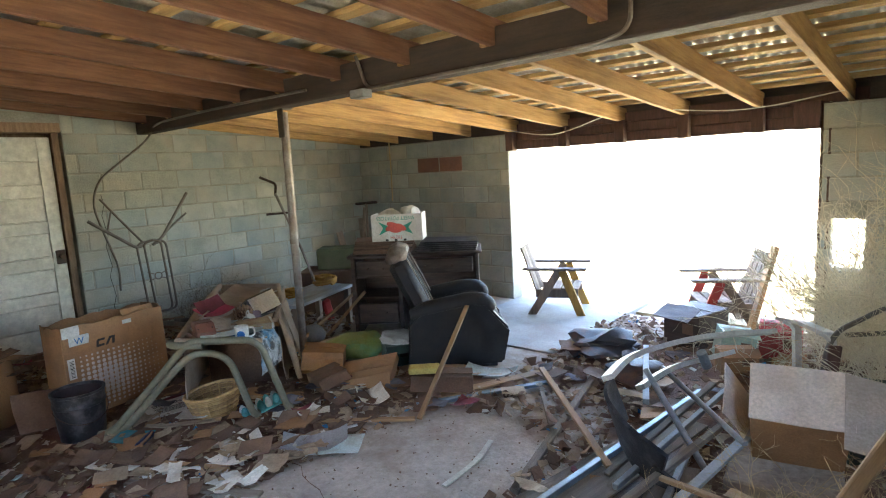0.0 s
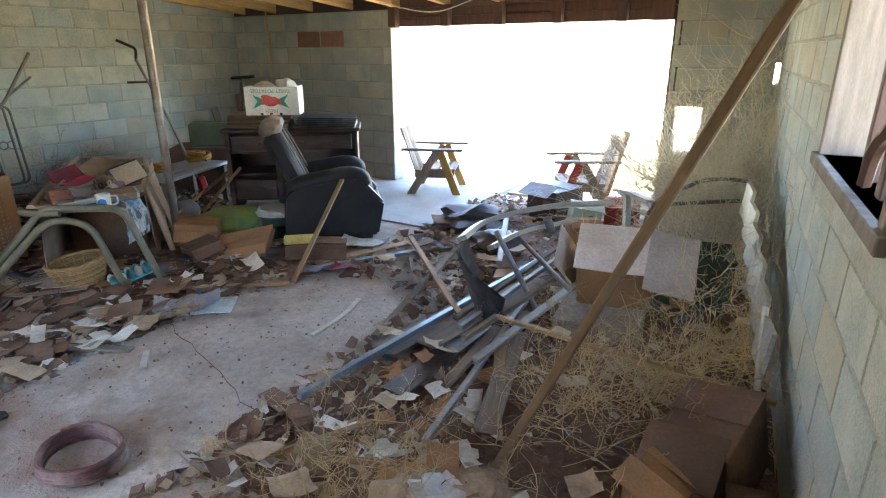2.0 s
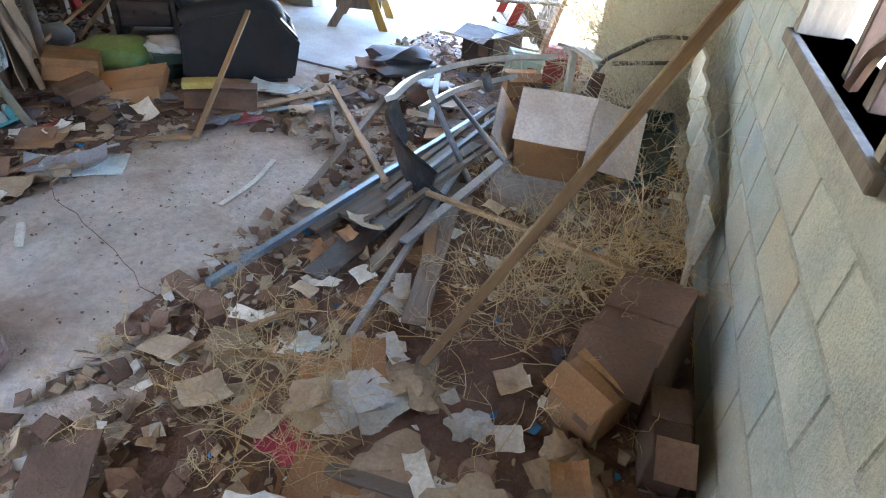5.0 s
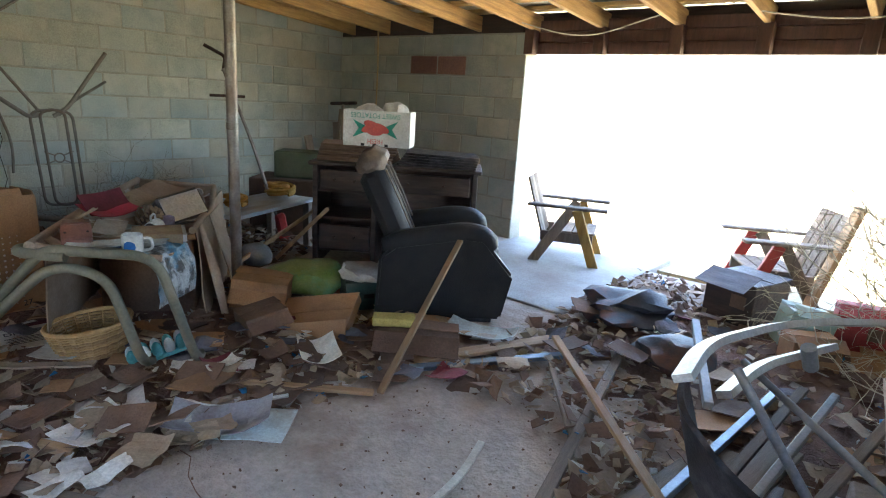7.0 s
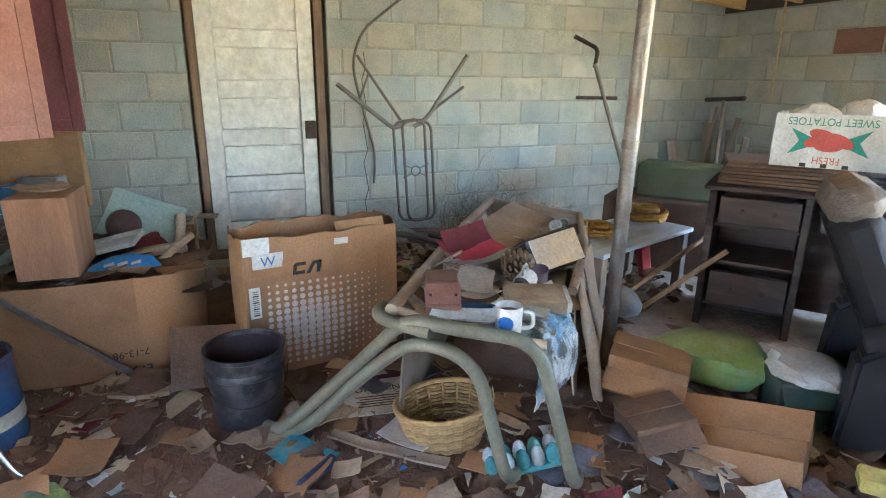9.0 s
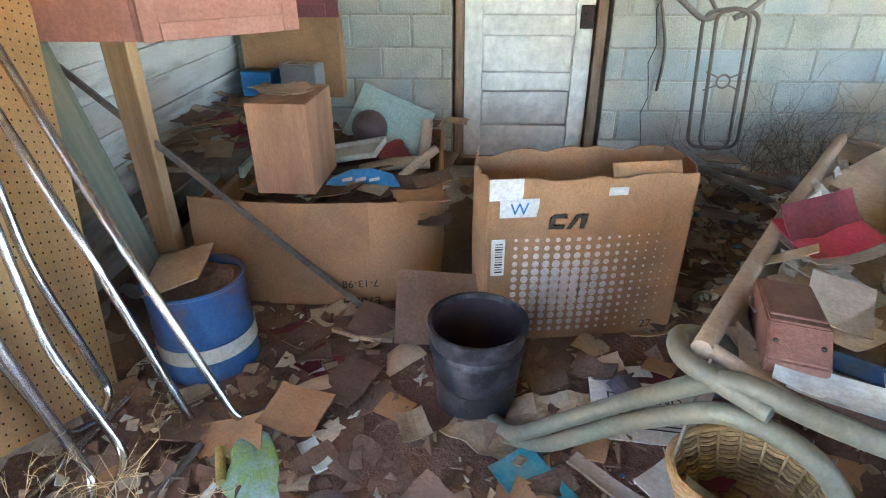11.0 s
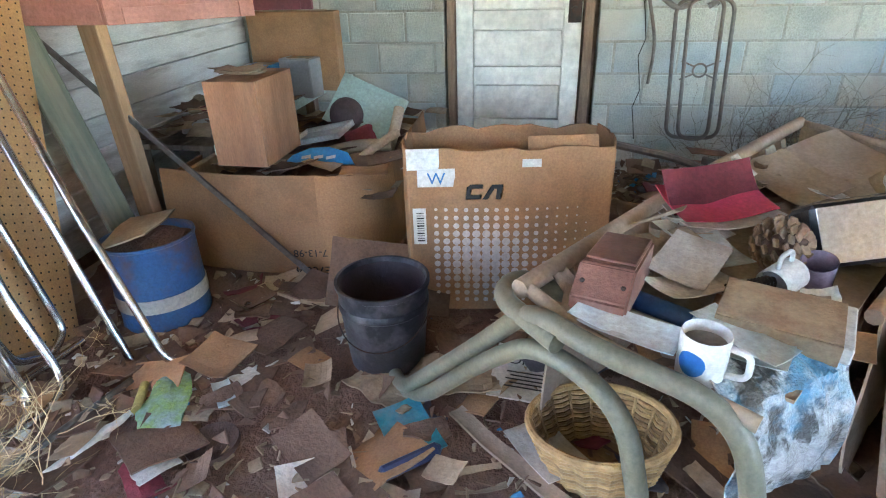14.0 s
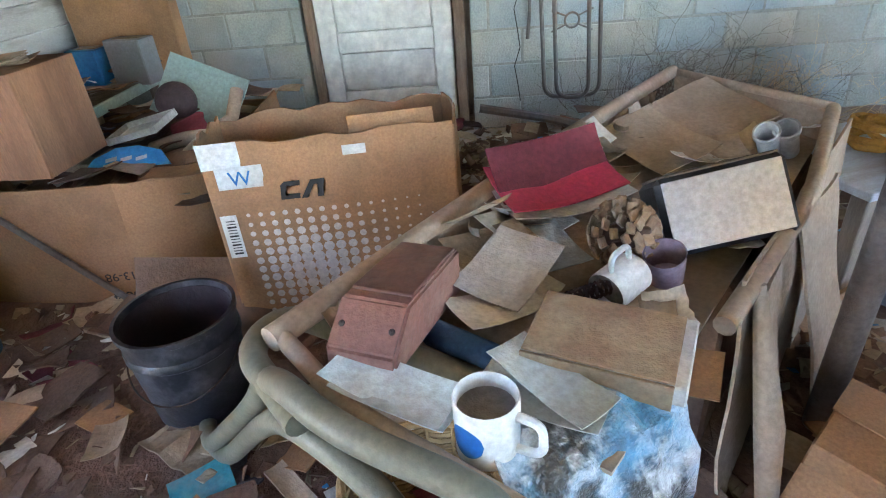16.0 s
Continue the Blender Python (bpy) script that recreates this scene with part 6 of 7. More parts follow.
box(bm, (0.06, 0.1, 0.28), pose(-3.62, 5.5, 0.16, 18, 10, 0), 0.02)
part("head", bm, REDPAINT, br)
for a_, b_, lb in (((-3.0, 4.7, 0.1), (-3.3, 5.75, 0.42), "raw pine stick leaning on the low table"), ((-3.1, 5.1, 0.05), (-2.75, 5.35, 0.5), "old wooden stick among the heap")):
    mm, L = bar(a_, b_)
    bm = bm_new()
    box(bm, (0.02, 0.03, L), mm, 0.003)
    tagged(solid("stick", bm, RAWWOOD), lb, "stick")

settle(before)

# Stick by the recliner and boards on the floor in the middle.
for a_, b_, w, t, mt, lb in (
    ((-1.05, 4.12, 0.01), (-1.336, 5.04, 0.56), 0.035, 0.02, RAWWOOD, "pine stick propped against the recliner"),
    ((-1.82, 3.51, 0.02), (-1.06, 4.09, 0.02), 0.04, 0.02, RAWWOOD, "pine lath lying on the floor"),
    ((-1.15, 4.45, 0.035), (-0.72, 5.28, 0.06), 0.09, 0.02, RAWWOOD, "split pine board lying on the floor"),
    ((-1.2, 4.25, 0.025), (-0.62, 5.1, 0.04), 0.05, 0.025, BLUEPIPE, "blue painted lath on the floor"),
    ((-0.03, 3.75, 0.02), (-0.42, 5.5, 0.05), 0.05, 0.03, GREYWOOD, "long grey lath on the floor"),
    ((0.32, 4.12, 0.1), (-0.60, 4.96, 0.2), 0.04, 0.02, RAWWOOD, "pine lath lying across the junk"),
    ((-0.1, 4.3, 0.02), (-0.6, 4.95, 0.04), 0.03, 0.03, GREYWOOD, "grey stick on the floor"),
    ((-2.0, 2.72, 0.02), (-1.5, 2.98, 0.02), 0.04, 0.03, RAWWOOD, "pale lath on the floor"),
    ((-1.85, 2.55, 0.02), (-1.1, 2.95, 0.02), 0.05, 0.02, GREYWOOD, "old lath on the floor"),
    ((-1.01, 2.98, 0.015), (-0.86, 2.86, 0.015), 0.035, 0.02, PAPER, "short pale wooden slat on the floor"),
    ((-1.5, 3.35, 0.02), (-1.25, 3.75, 0.06), 0.025, 0.01, WHITEPL, "white plastic strip on the floor"),
):
    mm, L = bar(a_, b_)
    bm = bm_new()
    box(bm, (t, w, L), Matrix(), 0.003)
    tagged(solid("lath", bm, mt, mm @ pose(0, 0, 0, 0, 0, 90)), lb, "lath")
pf_ = thing("picture_frame", pose(-1.78, 2.95, 0.012, 0, 0, 52), "empty white picture frame lying on the floor", "frame")
for lo, hi in (((-0.18, -0.15, 0), (0.18, -0.115, 0.022)), ((-0.18, 0.115, 0), (0.18, 0.15, 0.022)), ((-0.18, -0.114, 0), (-0.145, 0.114, 0.022)), ((0.145, -0.114, 0), (0.18, 0.114, 0.022))):
    bm = bm_new()
    span(bm, lo, hi, 0.003)
    part("rail", bm, WHITEPL, pf_)
for k, (x, y, w, h, mt, rz, curl, lb) in enumerate(((-1.3, 3.45, 0.4, 0.22, mat("spotted_wrap", (0.52, 0.52, 0.55), (0.44, 0.43, 0.46), 0.45, scale=5, bump=0.15, stain=(0.16, 0.07, 0.08), stain_scale=6), 50, 0.05, "shiny spotted plastic wrapper"), (-1.12, 5.02, 0.42, 0.2, PAPER_BLUE, 20, 0.04, "white paper sheet by the recliner"), (-1.6, 3.1, 0.22, 0.28, PAPER, 20, 0.02, "white paper sheet on the floor"), (-1.75, 3.2, 0.26, 0.2, PAPER, 70, 0.02, "white paper sheet on the floor"), (-1.55, 4.15, 0.2, 0.3, PAPER, 60, 0.04, "white printed bag on the floor"), (-2.1, 2.62, 0.32, 0.22, PAPER, 30, 0.02, "white printed sack on the floor"))):
    bm = bm_new()
    sheet(bm, w, h, 0.003, 9, 7, 0.02, 7, k * 3.1 + 1, curl)
    tagged(solid("paper_sheet", bm, mt, pose(x, y, 0.02, 0, 0, rz)), lb, "paper")
for k in range(3):
    bm = bm_new()
    box(bm, (0.03, 0.05, 0.001), Matrix())
    tagged(solid("blue_label", bm, BLUEINK, pose(-2.17 + 0.07 * k, 2.6 + 0.04 * k, 0.037, 0, 0, 30)), "blue label patch on the white sack", "label")
bm = bm_new()
sheet(bm, 0.24, 0.15, 0.003, 7, 5, 0.006, 6, 2, 0.01)
tagged(solid("magazine", bm, TEAL, pose(-2.383, 2.79, 0.04, 5, 0, 35)), "teal printed magazine on the litter", "magazine")
bm = bm_new()
sheet(bm, 0.22, 0.15, 0.003, 7, 5, 0.006, 6, 5, 0.01)
nw = tagged(solid("newspaper", bm, PAPER, pose(-2.36, 3.2, 0.05, 0, 0, 38)), "blank folded newsprint under the chair frame", "newspaper")
mm, L = bar((-2.20, 2.74, 0.045), (-2.33, 2.90, 0.05))
bm = bm_new()
box(bm, (0.05, 0.05, L), mm, 0.02)
tagged(solid("flashlight", bm, mat("navy_plastic", (0.03, 0.04, 0.12), (0.025, 0.03, 0.08), 0.4, scale=6)), "navy blue plastic tube on the litter", "tube")
tagged(solid("snack_bag", lump((0.14, 0.07, 0.035), 20.0, 0.6, 0.6), mat("green_blue_film", (0.36, 0.50, 0.56), (0.25, 0.42, 0.08), 0.25, scale=9, bump=0.2), pose(-2.40, 1.95, 0.012, 0, 0, 25), True), "green and blue snack bag on the floor", "bag")
for a_, b_, r, mt, lb in (((-2.35, 1.86, 0.02), (-1.9, 1.72, 0.02), 0.012, WHITEPL, "white plastic rod on the floor"), ((-2.5, 1.75, 0.02), (-1.95, 1.62, 0.02), 0.012, STEEL_PIPE, "rusty rod on the floor"), ((-2.48, 1.82, 0.025), (-2.35, 1.88, 0.03), 0.016, FOAM, "yellow screwdriver handle on the floor")):
    bm = bm_new()
    tube(bm, [a_, b_], r, 10)
    tagged(solid("rod", bm, mt, smooth=True), lb, "rod")
bm = bm_new()
tube(bm, [(0.17 * math.cos(i * 0.3) * (1 + 0.05 * math.sin(i * 0.37)), 0.14 * math.sin(i * 0.3) * (1 + 0.06 * math.sin(i * 0.9)), 0.015 + 0.0007 * i) for i in range(95)], 0.013, 8)
tagged(solid("garden_hose", bm, HOSE, pose(-0.40, 2.31, 0.0), True), "coiled maroon garden hose on the concrete", "hose")
for x, y in ((-0.85, 2.1), (-0.95, 1.92)):
    bm = bm_new()
    lathe(bm, [(0, 0.004), (0.06, 0.004), (0.085, 0.014), (0.088, 0.016), (0.086, 0.018), (0.06, 0.008), (0, 0.007)], 28)
    tagged(solid("plate", bm, WHITEPL, pose(x, y, 0.004, 3, 2, 0), True), "chipped white plate on the concrete", "plate", "plates on the floor")
tagged(solid("crushed_cup", lump((0.06, 0.05, 0.06), 2.0), PAPER, pose(-1.45, 1.95, 0.005), True), "crushed printed paper cup on the floor", "cup")

# Flat things told apart on the west floor.
for nm, x, y, z, w, h, th, rz, mt, lb, ct in (
    ("pale_book", -3.147, 2.179, 0.02, 0.26, 0.17, 0.02, 78, PAPER_TAN, "pale paper-bound book lying on the dirt", "book"),
    ("maroon_booklet", -2.905, 2.06, 0.012, 0.2, 0.15, 0.006, 60, MAROON, "maroon booklet lying on the dirt", "booklet"),
    ("paper_slip", -2.805, 2.23, 0.012, 0.16, 0.08, 0.003, 120, CARD_PALE, "tan paper slip on the dirt", "paper"),
    ("cardboard_strip", -2.33, 3.10, 0.02, 0.5, 0.055, 0.01, 48, CARD_FAWN, "long flattened cardboard strip under the chair frame", "cardboard"),
    ("clear_wrapper", -2.465, 2.13, 0.02, 0.14, 0.06, 0.008, 40, PAPER_BLUE, "clear plastic wrapper on the dirt", "wrapper"),
    ("crumpled_kraft", -2.577, 2.67, 0.03, 0.3, 0.16, 0.006, 60, PAPER_TAN, "crumpled kraft paper at the bucket", "paper"),
    ("crumpled_kraft", -2.66, 2.86, 0.03, 0.36, 0.2, 0.006, 100, CARD_PALE, "crumpled kraft paper at the bucket", "paper"),
    ("printed_sheet", -1.27, 3.50, 0.012, 0.46, 0.24, 0.004, 38, PAPER_BLUE, "buckled pale printed sheet on the concrete", "sheet"),
    ("printed_sheet", -1.20, 5.02, 0.02, 0.34, 0.24, 0.004, 20, PAPER, "white sheet of paper at the recliner's foot", "paper"),
    ("box_flap", 0.60, 1.96, 0.03, 0.5, 0.2, 0.006, -20, CARD_PALE, "pale ribbed cardboard flap on the litter", "cardboard"),
):
    bm = bm_new()
    sheet(bm, w, h, th, 12, 8, 0.03 if nm == "crumpled_kraft" else 0.012, 14 if nm == "crumpled_kraft" else 6, w * 17 + h * 5, 0.01, Matrix(), 0.12 if nm == "crumpled_kraft" else 0.0)
    tagged(solid(nm, bm, mt, pose(x, y, z, 0, 0, rz)), lb, ct)
bm = bm_new()
lathe(bm, [(0, 0.0), (0.075, 0.0), (0.082, 0.01), (0.08, 0.026), (0.07, 0.022), (0.05, 0.012), (0, 0.014)], 28)
tagged(solid("pan_lid", bm, mat("rusty_pan", (0.13, 0.075, 0.05), (0.08, 0.045, 0.035), 0.7, scale=9, bump=0.3), pose(-2.26, 2.207, 0.012, 4, 3, 0), True), "rusty round lid on the dirt", "lid")

# ---- east heap ----
crate = open_box("moving_box", pose(0.872, 4.589, 0.125, 0, 0, 12) @ pose(0, 0, 0, 35, 0, 0), 0.40, 0.30, 0.38, CARD, "brown cardboard box tilted on the heap, lid and flaps coloured as lit", 0.01, 0.007, 0.0)
# Lid and flaps in a paler colour that paints them brightly lit.
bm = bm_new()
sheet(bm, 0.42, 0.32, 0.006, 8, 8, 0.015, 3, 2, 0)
p = part("lid", bm, CARD_LIT, crate)
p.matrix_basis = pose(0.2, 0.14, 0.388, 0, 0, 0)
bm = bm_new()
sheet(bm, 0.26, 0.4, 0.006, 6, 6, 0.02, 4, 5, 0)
p = part("flap", bm, CARD_LIT, crate)
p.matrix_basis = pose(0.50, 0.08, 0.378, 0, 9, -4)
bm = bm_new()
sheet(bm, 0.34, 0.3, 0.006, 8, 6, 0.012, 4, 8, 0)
p = part("flap", bm, CARD_LIT, crate)
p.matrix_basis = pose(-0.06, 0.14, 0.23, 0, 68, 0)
bm = bm_new()
box(bm, (0.5, 0.5, 0.1), Matrix.Translation((0, 0, 0.05)), 0.01)
tagged(solid("timber_slab", bm, GREYWOOD, pose(1.02, 4.62, 0.0, 0, 0, 8)), "old timber slab under the cardboard box", "slab")

# Broken plastic chair lying on its side.
ch = thing("plastic_chair", Matrix(), "broken white and black plastic chair on its side", "chair")


def band(pts, w, t, tilt_=0.0):
    """A flat moulded band along points; w is its upright width."""
    bm = bm_new()
    rings = []
    pts = [Vector(p) for p in pts]
    for i, p in enumerate(pts):
        d = (pts[min(i + 1, len(pts) - 1)] - pts[max(i - 1, 0)]).normalized()
        side = d.cross(Vector((0, 0, 1))).normalized()
        up = (side.cross(d) * math.cos(tilt_) + side * math.sin(tilt_)).normalized()
        n_ = d.cross(up)
        rings.append([bm.verts.new(p + up * a * w / 2 + n_ * b * t / 2) for a, b in ((-1, -1), (1, -1), (1, 1), (-1, 1))])
    for a, b in zip(rings, rings[1:]):
        for k in range(4):
            bm.faces.new((a[k], a[(k + 1) % 4], b[(k + 1) % 4], b[k]))
    bm.faces.new(rings[0][::-1])
    bm.faces.new(rings[-1])
    return bm


part("arm", band(bent([(0.22, 4.32, 0.50), (0.20, 4.62, 0.53), (0.40, 5.2, 0.53), (0.73, 5.75, 0.47)], 0.5, 10), 0.07, 0.03, 1.1), WHITEPL, ch, smooth=True)
part("arm", band(bent([(0.32, 4.52, 0.40), (0.36, 4.85, 0.42), (0.55, 5.45, 0.38)], 0.4, 8), 0.06, 0.03, 1.1), WHITEPL, ch, smooth=True)
part("backrest", band(bent([(0.24, 4.42, 0.36), (0.28, 4.22, 0.34), (0.45, 4.08, 0.27), (0.62, 4.05, 0.2)], 0.3, 10), 0.26, 0.02, 0.3), BLACKPL, ch, "black moulded backrest", smooth=True)
part("backrest_tip", band(bent([(0.56, 4.05, 0.2), (0.66, 4.05, 0.14), (0.74, 4.08, 0.1)], 0.1, 6), 0.1, 0.02, 0.3), BLACKPL, ch, smooth=True)
for pts, r in (([(0.34, 4.55, 0.5), (0.75, 4.3, 0.12)], 0.017), ([(0.3, 4.9, 0.4), (0.9, 4.35, 0.3)], 0.015), ([(0.5, 5.0, 0.5), (0.52, 5.05, 0.4)], 0.03)):
    bm = bm_new()
    tube(bm, pts, r, 10)
    part("strut", bm, GREYPL, ch, smooth=True)
for x, y in ((0.85, 5.5), (1.05, 5.35)):
    part("leg", band(bent([(x, y, 0.62), (x + 0.06, y - 0.02, 0.6), (x + 0.08, y - 0.03, 0.2)], 0.05, 5), 0.08, 0.02, 1.4), WHITEPL, ch, smooth=True)
part("seat_edge", band([(0.82, 5.55, 0.62), (0.95, 5.45, 0.635), (1.1, 5.33, 0.62)], 0.1, 0.02, 1.4), WHITEPL, ch, smooth=True)

tf = thing("lawn_lounger_frame", Matrix(), "bent grey tubular lounger frame on the heap", "tube frame")
for nm, pts in (("rail", [(1.08, 5.0, 0.1), (1.1, 5.3, 0.62), (1.35, 5.9, 0.7), (1.62, 6.2, 0.66), (1.66, 5.7, 0.6), (1.75, 5.0, 0.5)]), ("rail", [(1.15, 5.6, 0.55), (1.62, 6.0, 0.55)])):
    bm = bm_new()
    tube(bm, bent(pts, 0.16, 8), 0.015, 10)
    part(nm, bm, GREYTUBE, tf, smooth=True)
bm = bm_new()
box(bm, (0.07, 0.02, 0.5), pose(1.12, 5.2, 0.34, 0, 6, 30), 0.004)
part("brace", bm, BROWN, tf)
gt = open_box("storage_tub", yaw_pose((1.24, 5.02), (1.68, 5.1)), 0.44, 0.36, 0.36, GREENTUB, "dark green plastic tub half buried in weeds", 0.01, 0.008)
bm = bm_new()
tube(bm, [(0, 0, 0.36), (0.44, 0, 0.36), (0.44, 0.36, 0.36), (0, 0.36, 0.36)], 0.012, 6, closed=True)
part("rim", bm, GREENTUB, gt)
bm = bm_new()
n_ = 12
prev = None
for i in range(n_ + 1):
    s = i / n_
    x, y, z = 1.88 - 0.26 * s + 0.012 * (-1) ** i, 4.0 + 1.6 * s, 0.34 + 0.38 * s
    q = [bm.verts.new((x + dx, y, z + dz)) for dx, dz in ((-0.01, -0.1), (0.01, -0.1), (0.03, 0.1), (0.01, 0.1))]
    if prev:
        for k in range(4):
            bm.faces.new((prev[k], prev[(k + 1) % 4], q[(k + 1) % 4], q[k]))
    else:
        bm.faces.new(q[::-1])
    prev = q
bm.faces.new(prev)
tagged(solid("metal_flashing", bm, GALV), "crinkled silver metal strip propped by the wall", "flashing")
mm, L = bar((1.89, 3.95, 0.02), (1.86, 4.1, 0.5))
bm = bm_new()
tube(bm, [(1.9, 3.92, 0.0), (1.86, 4.15, 0.5)], 0.015, 8)
tagged(solid("white_rod", bm, WHITEPL, smooth=True), "white plastic rod propping the metal strip", "rod")

mm, L = bar((1.06, 3.06, 0.04), (1.91, 3.04, 1.95))
bm = bm_new()
box(bm, (0.04, 0.034, L), Matrix(), 0.005)
tagged(solid("pole_stick", bm, mat("brown_stick", (0.30, 0.19, 0.10), (0.22, 0.135, 0.07), 0.7, scale=4, stretch=(7, 7, 0.6), bump=0.25), mm), "long brown pole leaning on the block wall", "pole")
for k, (a_, b_, w, t, mt, lb) in enumerate((
    ((0.12, 3.0, 0.10), (0.38, 5.4, 0.09), 0.035, 0.035, BLUEPIPE, "long blue-grey pipe across the heap"),
    ((0.95, 3.22, 0.09), (0.66, 4.3, 0.12), 0.1, 0.02, GREYWOOD, "grey weathered plank in the heap"),
    ((0.78, 3.03, 0.10), (0.62, 4.4, 0.15), 0.03, 0.025, GREYPL, "grey tube in the heap"),
    ((0.62, 3.42, 0.08), (0.60, 4.5, 0.14), 0.06, 0.02, GREYWOOD, "grey weathered plank in the heap"),
    ((0.42, 3.3, 0.05), (0.5, 4.6, 0.08), 0.14, 0.02, DARKWOOD, "dark stained panel in the heap"),
    ((0.12, 3.62, 0.04), (0.35, 4.75, 0.06), 0.2, 0.025, GREYWOOD, "wide weathered plank in the heap"),
    ((0.32, 3.75, 0.07), (0.5, 4.9, 0.09), 0.16, 0.02, GREYWOOD, "wide weathered plank in the heap"),
    ((0.7, 3.6, 0.16), (0.95, 5.0, 0.3), 0.05, 0.02, GREYPL, "grey painted lath in the heap"),
    ((0.55, 3.75, 0.17), (0.82, 5.1, 0.28), 0.035, 0.03, GREYWOOD, "grey weathered lath in the heap"),
    ((0.45, 3.9, 0.14), (0.62, 5.2, 0.25), 0.03, 0.03, GREYPL, "grey metal tube in the heap"),
    ((0.36, 4.0, 0.13), (0.5, 5.25, 0.22), 0.04, 0.02, GREYWOOD, "grey weathered lath in the heap"),
    ((0.669, 3.886, 0.27), (1.955, 3.726, 0.28), 0.03, 0.02, RAWWOOD, "straw-coloured lath lying across the weeds"),
    ((0.85, 3.55, 0.09), (0.72, 3.85, 0.13), 0.06, 0.02, RAWWOOD, "pale short lath in the heap"),
    ((0.2, 4.9, 0.15), (-0.1, 5.65, 0.25), 0.04, 0.04, GREYPL, "grey pipe rising from the heap"),
    ((0.3, 2.75, 0.04), (0.75, 2.9, 0.06), 0.03, 0.02, RAWWOOD, "pale stick in the litter"),
    ((0.2, 2.65, 0.03), (0.5, 3.05, 0.08), 0.02, 0.02, RAWWOOD, "pale twig in the litter"),
    ((1.0, 2.55, 0.05), (1.35, 2.6, 0.06), 0.05, 0.02, GREYWOOD, "short grey board in the litter"),
    ((-0.12, 3.02, 0.03), (0.35, 2.95, 0.03), 0.09, 0.03, CARD_DARK, "dark sodden board at the heap's edge"),
)):
    mm, L = bar(a_, b_)
    bm = bm_new()
    box(bm, (t, w, L), Matrix(), 0.003)
    tagged(solid("plank", bm, mt, mm @ pose(0, 0, 0, 0, 0, 90)), lb, "plank", "planks in the heap")
for m_, sz, mt, lb in ((pose(1.80, 3.46, 0.02, 6, -10, -12), (0.27, 0.42, 0.3), CARD_DARK, "closed dark cardboard box by the wall"), (pose(1.66, 3.16, 0.02, 4, 6, -25), (0.2, 0.2, 0.25), CARD, "small brown cardboard box by the wall"), (pose(1.92, 3.1, 0.02, 0, 0, 10), (0.12, 0.26, 0.2), CARD_DARK, "narrow wooden box by the wall"), (pose(-0.06, 6.68, 0.02, 0, 0, -20), (0.36, 0.4, 0.3), DARKWOOD, "square dark wooden crate near the opening"), (pose(0.32, 6.35, 0.03, 0, 10, 30), (0.26, 0.2, 0.24), MINT, "mint green plastic case in the heap"), (pose(0.62, 6.6, 0.03, 0, 0, 10), (0.3, 0.22, 0.26), REDPAINT, "red plastic box in the heap"), (pose(0.42, 6.1, 0.03, 0, 0, 30), (0.26, 0.2, 0.16), CARD, "orange-brown carton in the heap"), (pose(1.05, 2.45, 0.0, 0, 8, 20), (0.24, 0.3, 0.05), CARD, "flat brown carton in the litter")):
    carton(m_, sz, mt, lb, 0.0)
tagged(solid("garbage_bag", lump((0.27, 0.2, 0.17), 7.0, 0.8, 0.8), GARBAGE, pose(-0.62, 6.03, 0.0, 0, 0, 30), True), "torn dark garbage bag spilling out", "bag")
tagged(solid("garbage_bag", lump((0.2, 0.2, 0.14), 17.0, 0.8, 0.5), GARBAGE, pose(-0.15, 5.55, 0.0, 0, 0, 30), True), "torn dark garbage bag spilling out", "bag")
for x, y, r, s, mt, lb in ((0.92, 2.80, (0.15, 0.11, 0.09), 31.0, WHITEBAG, "dusty clear plastic bag on the litter"), (0.96, 2.27, (0.11, 0.14, 0.17), 33.0, WHITEPL, "milky plastic jug lying in the litter"), (1.527, 2.49, (0.1, 0.11, 0.14), 35.0, WHITEPL, "milky plastic jug lying in the litter"), (1.1, 2.32, (0.12, 0.12, 0.1), 37.0, WHITEBAG, "crumpled white plastic bag in the litter"), (0.72, 2.05, (0.08, 0.07, 0.06), 39.0, TEAL, "blue and clear plastic wrapper in the litter"), (1.2, 2.62, (0.12, 0.14, 0.09), 41.0, PAPER_TAN, "crumpled yellowed bag in the litter"), (0.85, 2.6, (0.1, 0.08, 0.05), 43.0, PINKRED, "torn red wrapper in the litter"), (0.6, 2.95, (0.09, 0.07, 0.06), 45.0, PAPER_BLUE, "crumpled pale blue wrapper in the litter")):
    tagged(solid("crumpled_litter", lump((r[0], r[1], r[2] * (0.9 if mt is WHITEPL else 0.6)), s, 0.6, 0.34 if mt is WHITEPL else 0.8), mt, pose(x, y, 0.01, 0, 0, s * 13), True), lb, "litter")
for x, y in ((1.42, 2.75), (1.52, 2.68), (1.72, 2.3)):
    bm = bm_new()
    lathe(bm, [(0, 0.0), (0.05, 0.0), (0.062, 0.012), (0.06, 0.02), (0.045, 0.012), (0, 0.012)], 20)
    tagged(solid("jar_lid", bm, mat("dusty_lid", (0.36, 0.25, 0.19), (0.28, 0.18, 0.14), 0.6, scale=9, bump=0.1), pose(x, y, 0.03, 8, 5, 0), True), "dusty round jar lid in the litter", "lid", "lids in the litter")
bm = bm_new()
pts = [(-0.55 + 0.02 * i, 3.9 + 0.045 * i, 0.012 + 0.004 * math.sin(i)) for i in range(8)]
part_ = band(bent([(-0.36, 3.58, 0.02), (-0.37, 3.87, 0.02), (-0.455, 4.13, 0.02)], 0.2, 8), 0.01, 0.03)
